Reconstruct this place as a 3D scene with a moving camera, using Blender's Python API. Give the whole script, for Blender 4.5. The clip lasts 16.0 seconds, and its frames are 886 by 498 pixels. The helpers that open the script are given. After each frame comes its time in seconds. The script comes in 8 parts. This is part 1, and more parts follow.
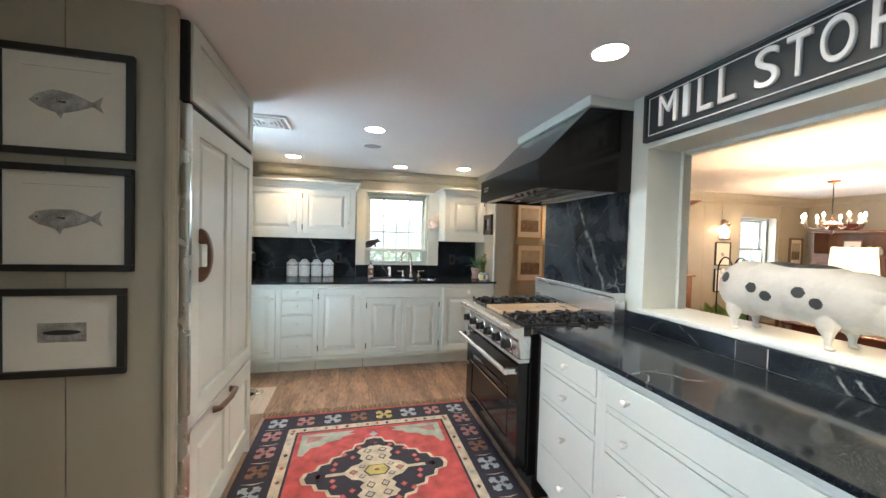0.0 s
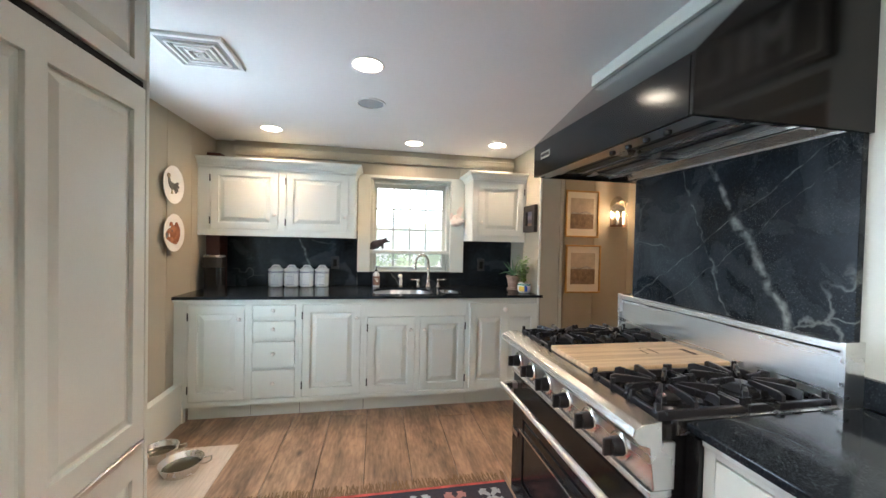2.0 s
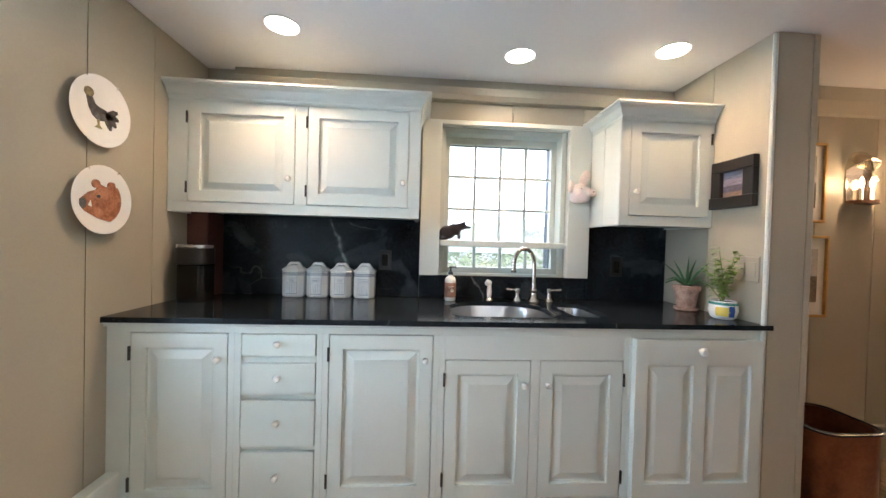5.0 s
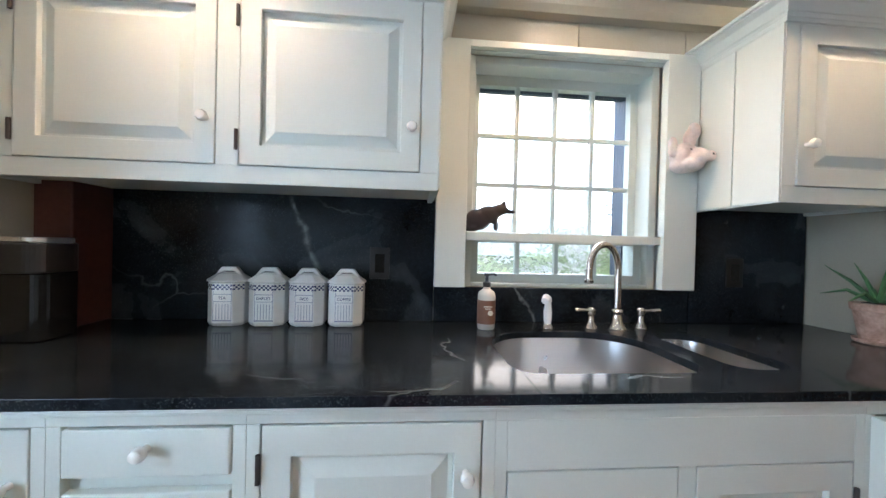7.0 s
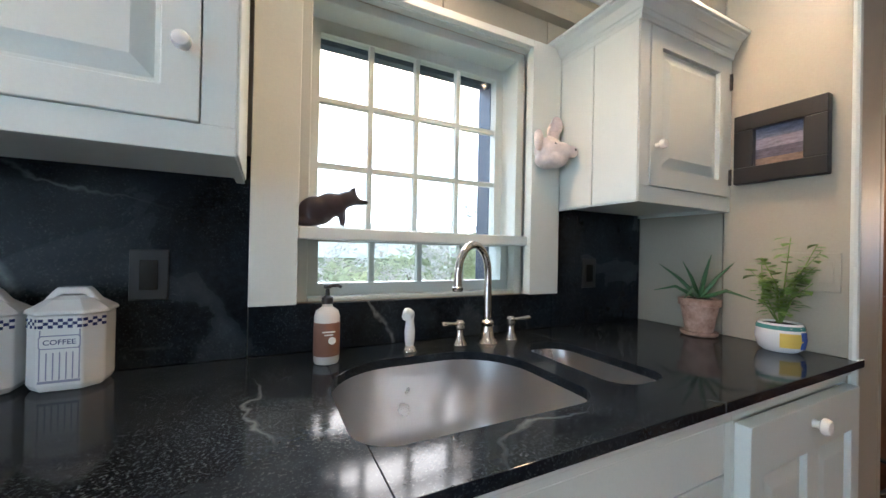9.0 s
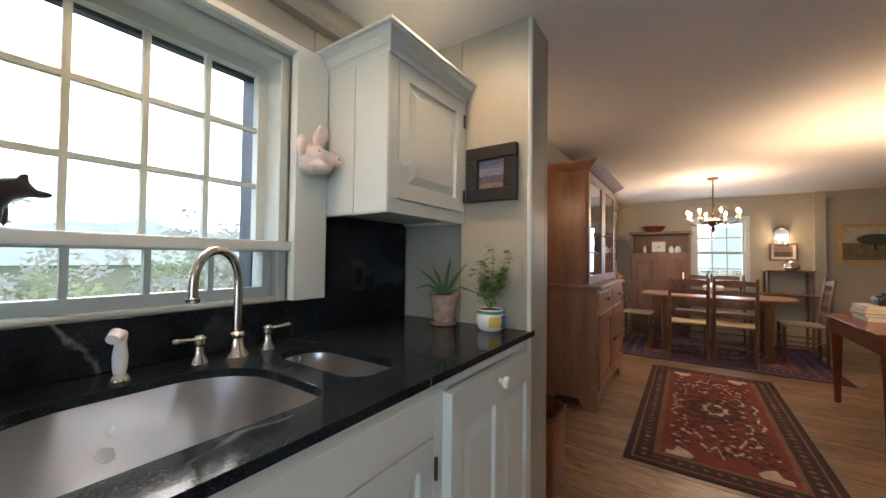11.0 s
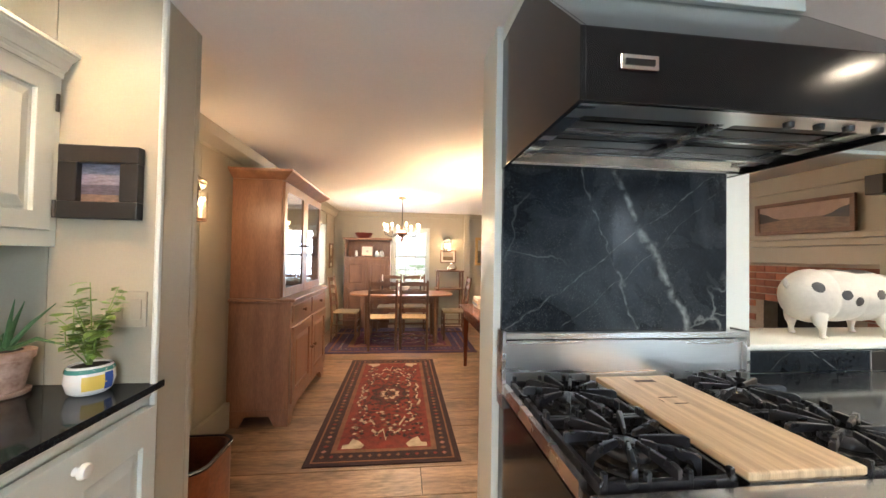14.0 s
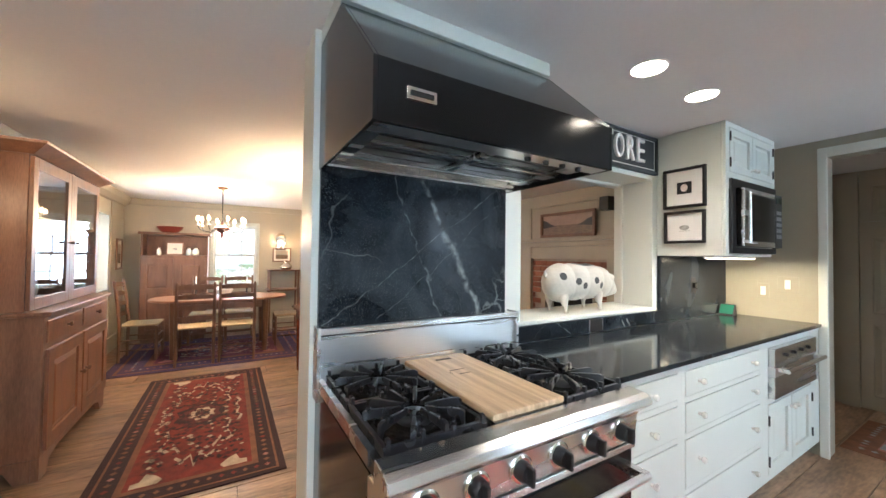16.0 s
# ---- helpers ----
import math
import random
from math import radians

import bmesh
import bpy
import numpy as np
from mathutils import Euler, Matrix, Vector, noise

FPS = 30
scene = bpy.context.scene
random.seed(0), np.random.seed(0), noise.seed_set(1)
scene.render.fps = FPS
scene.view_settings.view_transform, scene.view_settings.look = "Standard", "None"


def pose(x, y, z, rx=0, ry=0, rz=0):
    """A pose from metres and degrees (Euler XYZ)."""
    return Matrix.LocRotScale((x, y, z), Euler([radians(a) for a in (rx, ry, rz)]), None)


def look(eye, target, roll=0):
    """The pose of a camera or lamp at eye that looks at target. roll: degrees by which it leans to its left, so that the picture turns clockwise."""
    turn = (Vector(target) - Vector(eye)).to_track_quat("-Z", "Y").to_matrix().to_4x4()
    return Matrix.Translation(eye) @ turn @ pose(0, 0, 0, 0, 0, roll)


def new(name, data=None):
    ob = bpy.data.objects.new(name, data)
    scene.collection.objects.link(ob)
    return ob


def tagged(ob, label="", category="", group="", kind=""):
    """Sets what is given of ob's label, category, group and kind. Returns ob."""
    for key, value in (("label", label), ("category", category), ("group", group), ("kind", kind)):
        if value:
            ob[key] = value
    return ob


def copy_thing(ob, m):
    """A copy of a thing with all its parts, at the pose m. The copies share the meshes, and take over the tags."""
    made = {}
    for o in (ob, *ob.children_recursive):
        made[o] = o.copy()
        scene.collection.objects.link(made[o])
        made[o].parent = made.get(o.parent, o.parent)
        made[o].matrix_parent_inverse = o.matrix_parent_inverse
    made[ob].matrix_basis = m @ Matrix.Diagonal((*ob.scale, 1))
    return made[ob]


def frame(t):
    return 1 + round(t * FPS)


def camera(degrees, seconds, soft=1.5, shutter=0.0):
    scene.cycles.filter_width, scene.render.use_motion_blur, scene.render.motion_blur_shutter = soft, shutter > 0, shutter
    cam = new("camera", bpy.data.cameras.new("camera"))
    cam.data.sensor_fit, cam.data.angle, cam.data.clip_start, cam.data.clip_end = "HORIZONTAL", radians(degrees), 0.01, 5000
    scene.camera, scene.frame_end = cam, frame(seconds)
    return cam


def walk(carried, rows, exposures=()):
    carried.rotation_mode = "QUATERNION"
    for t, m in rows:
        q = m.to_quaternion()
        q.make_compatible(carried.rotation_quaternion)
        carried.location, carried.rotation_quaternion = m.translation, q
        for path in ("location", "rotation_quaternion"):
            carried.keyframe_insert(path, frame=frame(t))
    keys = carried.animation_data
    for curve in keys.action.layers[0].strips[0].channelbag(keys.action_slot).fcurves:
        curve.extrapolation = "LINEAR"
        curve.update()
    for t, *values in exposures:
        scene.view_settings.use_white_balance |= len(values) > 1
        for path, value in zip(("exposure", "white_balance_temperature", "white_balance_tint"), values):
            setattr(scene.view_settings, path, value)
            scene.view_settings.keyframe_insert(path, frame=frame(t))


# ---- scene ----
cam = camera(102.1, 16.0)
METRES, EYE, TILT, LEAN, TURN = 4.8, 1.41, 0.0, 0.0, -13.1
PATH = [
    (0, (0.434, 2.628, 1.375), (0.92, 4.567, 1.324), 1.5),
    (0.5, (0.488, 2.869, 1.351), (0.948, 4.815, 1.311), 1.6),
    (1, (0.557, 3.103, 1.335), (0.985, 5.057, 1.305), 1.6),
    (1.5, (0.617, 3.356, 1.352), (1.018, 5.315, 1.311), 1.5),
    (2, (0.636, 3.616, 1.344), (1.002, 5.582, 1.305), 1.3),
    (2.5, (0.619, 3.84, 1.358), (0.964, 5.809, 1.306), 1.7),
    (3, (0.621, 4.084, 1.337), (0.944, 6.058, 1.292), 1.7),
    (3.5, (0.594, 4.307, 1.306), (0.887, 6.285, 1.262), 1.7),
    (4, (0.55, 4.515, 1.285), (0.807, 6.498, 1.238), 1.7),
    (4.5, (0.51, 4.735, 1.271), (0.719, 6.723, 1.219), 1.6),
    (5, (0.46, 4.951, 1.239), (0.592, 6.947, 1.205), 1.6),
    (5.2, (0.437, 5.04, 1.235), (0.535, 7.037, 1.196), 1.7),
    (7.5, (0.38, 5.881, 1.197), (0.625, 7.866, 1.183), 1.2),
    (8, (0.437, 5.989, 1.199), (0.887, 7.937, 1.183), 1.3),
    (8.5, (0.483, 6.047, 1.198), (1.155, 7.931, 1.193), 1.2),
    (10.8, (0.568, 5.926, 1.199), (2.157, 7.138, 1.247), 0.9),
    (11, (0.599, 5.906, 1.207), (2.251, 7.032, 1.253), 0.7),
    (11.5, (0.671, 5.818, 1.243), (2.435, 6.759, 1.274), 0.9),
    (12, (0.717, 5.77, 1.259), (2.584, 6.485, 1.295), 0.8),
    (12.5, (0.736, 5.737, 1.275), (2.677, 6.215, 1.313), 0.8),
    (13, (0.731, 5.696, 1.302), (2.716, 5.939, 1.339), 0.9),
    (13.5, (0.706, 5.662, 1.334), (2.706, 5.665, 1.37), 1.0),
    (14, (0.704, 5.625, 1.347), (2.691, 5.404, 1.389), 1.0),
    (14.5, (0.679, 5.604, 1.371), (2.632, 5.172, 1.412), 0.9),
    (15, (0.653, 5.589, 1.377), (2.549, 4.951, 1.42), 0.9),
    (15.5, (0.629, 5.582, 1.377), (2.444, 4.742, 1.421), 0.8),
    (16, (0.594, 5.552, 1.352), (2.313, 4.531, 1.394), 0.7),
]
walk(cam, [(t, look(eye, target, roll)) for t, eye, target, roll in PATH], ((0.0, 0.95, 5900, 9), (3.0, 0.97, 6000, 12), (4.0, 0.93, 5900, 12), (5.0, 0.85, 5850, 12), (7.5, 0.68, 5500, 12), (8.7, 0.55, 5600, 12), (11.0, 0.12, 5950, 12), (12.0, 0.5, 6300, 12), (13.0, 0.98, 6350, 12), (14.5, 1.2, 6300, 12), (16.0, 1.12, 5800, 10)))

# ---- world and daylight ----
world = bpy.data.worlds.new("sky")
scene.world = world
world.use_nodes = True
sky = world.node_tree.nodes.new("ShaderNodeTexSky")
sky.sky_type, sky.sun_disc = "NISHITA", False
sky.sun_elevation, sky.sun_rotation = radians(36), radians(15)
sky.dust_density, sky.ozone_density, sky.air_density = 5.0, 0.6, 1.0
bg = world.node_tree.nodes["Background"]
world.node_tree.links.new(sky.outputs[0], bg.inputs[0])
bg.inputs[1].default_value = 0.15


def lamp(name, kind, m, power, color, size=0.1, spot=None, blend=0.6):
    data = bpy.data.lights.new(name, kind)
    data.energy, data.color = power, color
    if kind == "AREA":
        data.shape, data.size = "DISK", size
    else:
        data.shadow_soft_size = size
    if spot:
        data.spot_size, data.spot_blend = radians(spot), blend
    ob = new(name, data)
    ob.matrix_basis = m
    return ob


sun = bpy.data.lights.new("sun", "SUN")
sun.energy, sun.angle, sun.color = 1.6, radians(25), (1.0, 0.96, 0.9)
new("sun", sun).matrix_basis = look((0, 0, 10), (-3.6, -13.3, 0))
WARM = (1.0, 0.66, 0.36)


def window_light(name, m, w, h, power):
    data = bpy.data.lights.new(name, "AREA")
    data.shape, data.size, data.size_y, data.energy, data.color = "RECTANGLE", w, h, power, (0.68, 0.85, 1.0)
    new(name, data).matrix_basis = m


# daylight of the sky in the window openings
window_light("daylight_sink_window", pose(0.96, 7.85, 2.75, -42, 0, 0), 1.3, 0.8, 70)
window_light("daylight_left_window", pose(-1.0, 5.64, 1.32, 0, -90, 0), 1.1, 0.7, 26)
window_light("daylight_hidden_window", pose(-2.3, 2.4, 1.3, 0, -90, 0), 1.6, 1.3, 45)
window_light("daylight_dining_end", pose(8.02, 5.47, 1.35, 0, 90, 0), 0.95, 0.6, 14)
window_light("daylight_dining_side", pose(6.75, 7.3, 1.4, -90, 0, 0), 0.7, 0.9, 14)


# ---- materials ----
def material(name, color, rough=0.5, metal=0.0, vary=0.08, scale=6.0, fine=80.0, bump=0.05, coat=0.0, stretch=(1, 1, 1), per_object=0.0, hue=None):
    m = bpy.data.materials.new(name)
    m.use_nodes = True
    nt = m.node_tree
    n, l = nt.nodes, nt.links
    b = n["Principled BSDF"]
    b.inputs["Roughness"].default_value, b.inputs["Metallic"].default_value = rough, metal
    b.inputs["Coat Weight"].default_value = coat
    co = n.new("ShaderNodeTexCoord")
    mp = n.new("ShaderNodeMapping")
    mp.inputs["Scale"].default_value = stretch
    l.new(co.outputs["Object"], mp.inputs[0])
    big = n.new("ShaderNodeTexNoise")
    big.inputs["Scale"].default_value, big.inputs["Detail"].default_value = scale, 5
    small = n.new("ShaderNodeTexNoise")
    small.inputs["Scale"].default_value, small.inputs["Detail"].default_value = fine, 4
    l.new(mp.outputs[0], big.inputs[0]), l.new(mp.outputs[0], small.inputs[0])
    mix = n.new("ShaderNodeMix")
    mix.data_type = "RGBA"
    dark = [c * (1 - vary * 1.5) for c in color]
    light = [min(1, c * (1 + vary)) for c in (hue or color)]
    mix.inputs["A"].default_value, mix.inputs["B"].default_value = (*dark, 1), (*light, 1)
    ad = n.new("ShaderNodeMath")
    ad.operation = "MULTIPLY_ADD"
    ad.inputs[1].default_value, ad.inputs[2].default_value = 0.35, 0.0
    l.new(small.outputs[0], ad.inputs[0])
    su = n.new("ShaderNodeMath")
    su.operation = "MULTIPLY_ADD"
    su.inputs[1].default_value = 0.65
    l.new(big.outputs[0], su.inputs[0]), l.new(ad.outputs[0], su.inputs[2])
    ramp = n.new("ShaderNodeMapRange")
    ramp.inputs[1].default_value, ramp.inputs[2].default_value = 0.3, 0.7
    l.new(su.outputs[0], ramp.inputs[0])
    l.new(ramp.outputs[0], mix.inputs["Factor"])
    out = mix.outputs["Result"]
    if per_object:
        info = n.new("ShaderNodeObjectInfo")
        hs = n.new("ShaderNodeHueSaturation")
        r = n.new("ShaderNodeMapRange")
        r.inputs[3].default_value, r.inputs[4].default_value = 1 - per_object, 1 + per_object
        l.new(info.outputs["Random"], r.inputs[0]), l.new(r.outputs[0], hs.inputs["Value"]), l.new(out, hs.inputs["Color"])
        out = hs.outputs[0]
    l.new(out, b.inputs["Base Color"])
    if bump:
        bp = n.new("ShaderNodeBump")
        bp.inputs["Strength"].default_value, bp.inputs["Distance"].default_value = bump, 0.01
        l.new(small.outputs[0], bp.inputs["Height"]), l.new(bp.outputs[0], b.inputs["Normal"])
    rr = n.new("ShaderNodeMapRange")
    rr.inputs[3].default_value, rr.inputs[4].default_value = max(0.02, rough * 0.8), min(1, rough * 1.2)
    l.new(big.outputs[0], rr.inputs[0]), l.new(rr.outputs[0], b.inputs["Roughness"])
    return m


def plain(name, color, rough=0.5, metal=0.0, emit=None, power=0.0):
    m = bpy.data.materials.new(name)
    m.use_nodes = True
    b = m.node_tree.nodes["Principled BSDF"]
    b.inputs["Base Color"].default_value, b.inputs["Roughness"].default_value, b.inputs["Metallic"].default_value = (*color, 1), rough, metal
    if emit:
        b.inputs["Emission Color"].default_value, b.inputs["Emission Strength"].default_value = (*emit, 1), power
    return m


def glass_material(name, rough=0.0):
    m = bpy.data.materials.new(name)
    m.use_nodes = True
    n, l = m.node_tree.nodes, m.node_tree.links
    n.remove(n["Principled BSDF"])
    t, g, x, f = n.new("ShaderNodeBsdfTransparent"), n.new("ShaderNodeBsdfGlossy"), n.new("ShaderNodeMixShader"), n.new("ShaderNodeLayerWeight")
    g.inputs["Roughness"].default_value = 0.02
    f.inputs[0].default_value = 0.5
    p, a = n.new("ShaderNodeMath"), n.new("ShaderNodeMath")
    p.operation, p.inputs[1].default_value = "POWER", 5.0
    a.operation, a.inputs[1].default_value, a.inputs[2].default_value = "MULTIPLY_ADD", 0.9, 0.04
    l.new(f.outputs["Facing"], p.inputs[0]), l.new(p.outputs[0], a.inputs[0])
    l.new(a.outputs[0], x.inputs[0]), l.new(t.outputs[0], x.inputs[1]), l.new(g.outputs[0], x.inputs[2])
    l.new(x.outputs[0], n["Material Output"].inputs[0])
    return m


def soapstone(name, rough, veins=1.0, streaks=()):
    m = material(name, (0.005, 0.0062, 0.008), rough, 0, 0.5, 5, 60, 0.012, hue=(0.011, 0.0145, 0.019))
    nt = m.node_tree
    n, l = nt.nodes, nt.links
    b = n["Principled BSDF"]
    b.inputs["Specular IOR Level"].default_value = 0.14
    base = b.inputs["Base Color"].links[0].from_socket
    co = n.new("ShaderNodeTexCoord")
    warp = n.new("ShaderNodeTexNoise")
    warp.inputs["Scale"].default_value, warp.inputs["Detail"].default_value = 2.2, 6
    l.new(co.outputs["Object"], warp.inputs[0])
    mix = n.new("ShaderNodeMix")
    mix.data_type, mix.blend_type = "RGBA", "ADD"
    mix.inputs["Factor"].default_value = 0.55
    l.new(co.outputs["Object"], mix.inputs["A"]), l.new(warp.outputs["Color"], mix.inputs["B"])
    v = n.new("ShaderNodeTexVoronoi")
    v.feature, v.inputs["Scale"].default_value = "DISTANCE_TO_EDGE", 1.5
    l.new(mix.outputs["Result"], v.inputs["Vector"])
    line = n.new("ShaderNodeMapRange")
    line.inputs[1].default_value, line.inputs[2].default_value, line.inputs[3].default_value, line.inputs[4].default_value = 0.0, 0.009, 1.0, 0.0
    l.new(v.outputs[0], line.inputs[0])
    patch = n.new("ShaderNodeTexNoise")
    patch.inputs["Scale"].default_value = 3.1
    l.new(co.outputs["Object"], patch.inputs[0])
    pr = n.new("ShaderNodeMapRange")
    pr.inputs[1].default_value, pr.inputs[2].default_value, pr.inputs[3].default_value, pr.inputs[4].default_value = 0.5, 0.68, 0.0, 0.36 * veins
    l.new(patch.outputs[0], pr.inputs[0])
    mul = n.new("ShaderNodeMath")
    mul.operation = "MULTIPLY"
    l.new(line.outputs[0], mul.inputs[0]), l.new(pr.outputs[0], mul.inputs[1])
    # fine pale flecks, gathered in drifts
    fl, drift = n.new("ShaderNodeTexNoise"), n.new("ShaderNodeTexNoise")
    fl.inputs["Scale"].default_value, fl.inputs["Detail"].default_value, fl.inputs["Roughness"].default_value = 210, 9, 0.75
    drift.inputs["Scale"].default_value, drift.inputs["Detail"].default_value = 7, 5
    l.new(co.outputs["Object"], fl.inputs[0]), l.new(co.outputs["Object"], drift.inputs[0])
    fr, dr = n.new("ShaderNodeMapRange"), n.new("ShaderNodeMapRange")
    fr.inputs[1].default_value, fr.inputs[2].default_value, fr.inputs[4].default_value = 0.54, 0.72, 0.42 * veins
    dr.inputs[1].default_value, dr.inputs[2].default_value, dr.inputs[3].default_value = 0.36, 0.62, 0.15
    l.new(fl.outputs[0], fr.inputs[0]), l.new(drift.outputs[0], dr.inputs[0])
    fd = n.new("ShaderNodeMath")
    fd.operation = "MULTIPLY"
    l.new(fr.outputs[0], fd.inputs[0]), l.new(dr.outputs[0], fd.inputs[1])
    # oily clouds in the polish
    cloud, cr = n.new("ShaderNodeTexNoise"), n.new("ShaderNodeMapRange")
    cloud.inputs["Scale"].default_value, cloud.inputs["Detail"].default_value, cloud.inputs["Distortion"].default_value = 3.5, 7, 0.8
    cr.inputs[1].default_value, cr.inputs[2].default_value, cr.inputs[3].default_value, cr.inputs[4].default_value = 0.35, 0.68, rough * 0.75, rough * 1.7
    l.new(co.outputs["Object"], cloud.inputs[0]), l.new(cloud.outputs[0], cr.inputs[0]), l.new(cr.outputs[0], b.inputs["Roughness"])
    mx = n.new("ShaderNodeMath")
    mx.operation = "MAXIMUM"
    l.new(mul.outputs[0], mx.inputs[0]), l.new(fd.outputs[0], mx.inputs[1])
    col = n.new("ShaderNodeMix")
    col.data_type = "RGBA"
    col.inputs["B"].default_value = (0.36, 0.39, 0.37, 1)
    if streaks:
        # bold slanting veins: each (across, height, lean, width) in metres, across measured along y or x
        sep = n.new("ShaderNodeSeparateXYZ")
        l.new(mix.outputs["Result"], sep.inputs[0])
        geo = n.new("ShaderNodeSeparateXYZ")
        l.new(co.outputs["Object"], geo.inputs[0])
        wob = n.new("ShaderNodeTexNoise")
        wob.inputs["Scale"].default_value, wob.inputs["Detail"].default_value = 9, 6
        l.new(co.outputs["Object"], wob.inputs[0])
        last = mx.outputs[0]
        for axis, at, high, lean, wide, strong in streaks:
            k = n.new("ShaderNodeMath")
            k.operation = "MULTIPLY_ADD"
            k.inputs[1].default_value, k.inputs[2].default_value = -lean, high * lean - at - 0.05
            l.new(geo.outputs["Z"], k.inputs[0])
            s1 = n.new("ShaderNodeMath")
            s1.operation = "ADD"
            l.new(geo.outputs[axis], s1.inputs[0]), l.new(k.outputs[0], s1.inputs[1])
            s2 = n.new("ShaderNodeMath")
            s2.operation = "MULTIPLY_ADD"
            s2.inputs[1].default_value = 0.1
            l.new(wob.outputs[0], s2.inputs[0]), l.new(s1.outputs[0], s2.inputs[2])
            ab = n.new("ShaderNodeMath")
            ab.operation = "ABSOLUTE"
            l.new(s2.outputs[0], ab.inputs[0])
            mr = n.new("ShaderNodeMapRange")
            mr.inputs[1].default_value, mr.inputs[2].default_value, mr.inputs[3].default_value, mr.inputs[4].default_value = 0.0, wide, strong, 0.0
            l.new(ab.outputs[0], mr.inputs[0])
            brk = n.new("ShaderNodeTexNoise")
            brk.inputs["Scale"].default_value, brk.inputs["Detail"].default_value = 26, 8
            l.new(co.outputs["Object"], brk.inputs[0])
            bk = n.new("ShaderNodeMapRange")
            bk.inputs[1].default_value, bk.inputs[2].default_value = 0.36, 0.62
            l.new(brk.outputs[0], bk.inputs[0])
            mb = n.new("ShaderNodeMath")
            mb.operation = "MULTIPLY"
            l.new(mr.outputs[0], mb.inputs[0]), l.new(bk.outputs[0], mb.inputs[1])
            mm = n.new("ShaderNodeMath")
            mm.operation = "MAXIMUM"
            l.new(mb.outputs[0], mm.inputs[0]), l.new(last, mm.inputs[1])
            last = mm.outputs[0]
        l.new(last, col.inputs["Factor"])

    if not streaks:
        l.new(mx.outputs[0], col.inputs["Factor"])
    tone, tr_ = n.new("ShaderNodeMix"), n.new("ShaderNodeMapRange")
    tone.data_type = "RGBA"
    tone.inputs["B"].default_value = (0.050, 0.062, 0.070, 1)
    tr_.inputs[1].default_value, tr_.inputs[2].default_value, tr_.inputs[4].default_value = 0.52, 0.78, 0.9 * min(1.0, rough * 5)
    l.new(cloud.outputs[0], tr_.inputs[0]), l.new(tr_.outputs[0], tone.inputs["Factor"]), l.new(base, tone.inputs["A"])
    l.new(tone.outputs["Result"], col.inputs["A"])
    l.new(col.outputs["Result"], b.inputs["Base Color"])
    return m


PAINT = material("sage_white_paint", (0.64, 0.66, 0.60), 0.40, 0, 0.03, 4, 160, 0.03)
WALLP = material("cream_wall_paint", (0.375, 0.34, 0.26), 0.42, 0, 0.05, 3, 140, 0.04)
SASH = material("grey_green_sash_paint", (0.52, 0.55, 0.50), 0.35, 0, 0.05, 5, 150, 0.03)
CEIL = material("white_ceiling_plaster", (0.76, 0.74, 0.72), 0.85, 0, 0.03, 2, 60, 0.06)
STONE = soapstone("polished_soapstone", 0.085, 1.0)
SPLASH = soapstone("honed_soapstone", 0.2, 0.6, [("X", -0.02, 1.23, -0.38, 0.016, 0.5), ("X", 0.80, 1.0, -0.5, 0.008, 0.5)])
RSPLASH = soapstone("veined_soapstone", 0.23, 1.0, [("Y", 4.70, 1.39, 0.535, 0.022, 0.75), ("Y", 4.94, 1.54, 0.42, 0.005, 0.4), ("Y", 5.1, 1.2, -1.4, 0.006, 0.4), ("Y", 4.85, 1.25, -1.2, 0.004, 0.3)])
UPSTAND = soapstone("streaked_soapstone", 0.17, 1.0, [("Y", 3.44, 1.0, 0.75, 0.011, 0.9), ("Y", 3.385, 0.99, 0.75, 0.009, 0.8), ("Y", 3.95, 0.96, 1.6, 0.005, 0.5), ("Y", 4.15, 0.96, -1.2, 0.004, 0.4)])
FLOORW = material("old_pine_floor", (0.20, 0.112, 0.062), 0.38, 0, 0.5, 3.2, 26, 0.12, stretch=(2.2, 0.45, 1), per_object=0.14, hue=(0.31, 0.195, 0.118))
fn_, fl_ = FLOORW.node_tree.nodes, FLOORW.node_tree.links
fb_ = fn_["Principled BSDF"]
kco, kmap, kv, kr, kn, kmix = [fn_.new(k) for k in ("ShaderNodeTexCoord", "ShaderNodeMapping", "ShaderNodeTexVoronoi", "ShaderNodeMapRange", "ShaderNodeObjectInfo", "ShaderNodeMix")]
kmap.inputs["Scale"].default_value = (4.6, 2.6, 1)
kadd = fn_.new("ShaderNodeVectorMath")
fl_.new(kco.outputs["Object"], kadd.inputs[0]), fl_.new(kn.outputs["Location"], kadd.inputs[1])
fl_.new(kadd.outputs[0], kmap.inputs[0]), fl_.new(kmap.outputs[0], kv.inputs["Vector"])
kv.inputs["Scale"].default_value, kv.inputs["Randomness"].default_value = 1.0, 1.0
kr.inputs[1].default_value, kr.inputs[2].default_value, kr.inputs[3].default_value, kr.inputs[4].default_value = 0.03, 0.13, 0.8, 0.0
fl_.new(kv.outputs["Distance"], kr.inputs[0])
kmix.data_type = "RGBA"
kmix.inputs["B"].default_value = (0.035, 0.018, 0.01, 1)
fl_.new(fb_.inputs["Base Color"].links[0].from_socket, kmix.inputs["A"]), fl_.new(kr.outputs[0], kmix.inputs["Factor"])
fl_.new(kmix.outputs["Result"], fb_.inputs["Base Color"])
wn, wm, wr, wx = [fn_.new(k) for k in ("ShaderNodeTexNoise", "ShaderNodeMapping", "ShaderNodeMapRange", "ShaderNodeMix")]
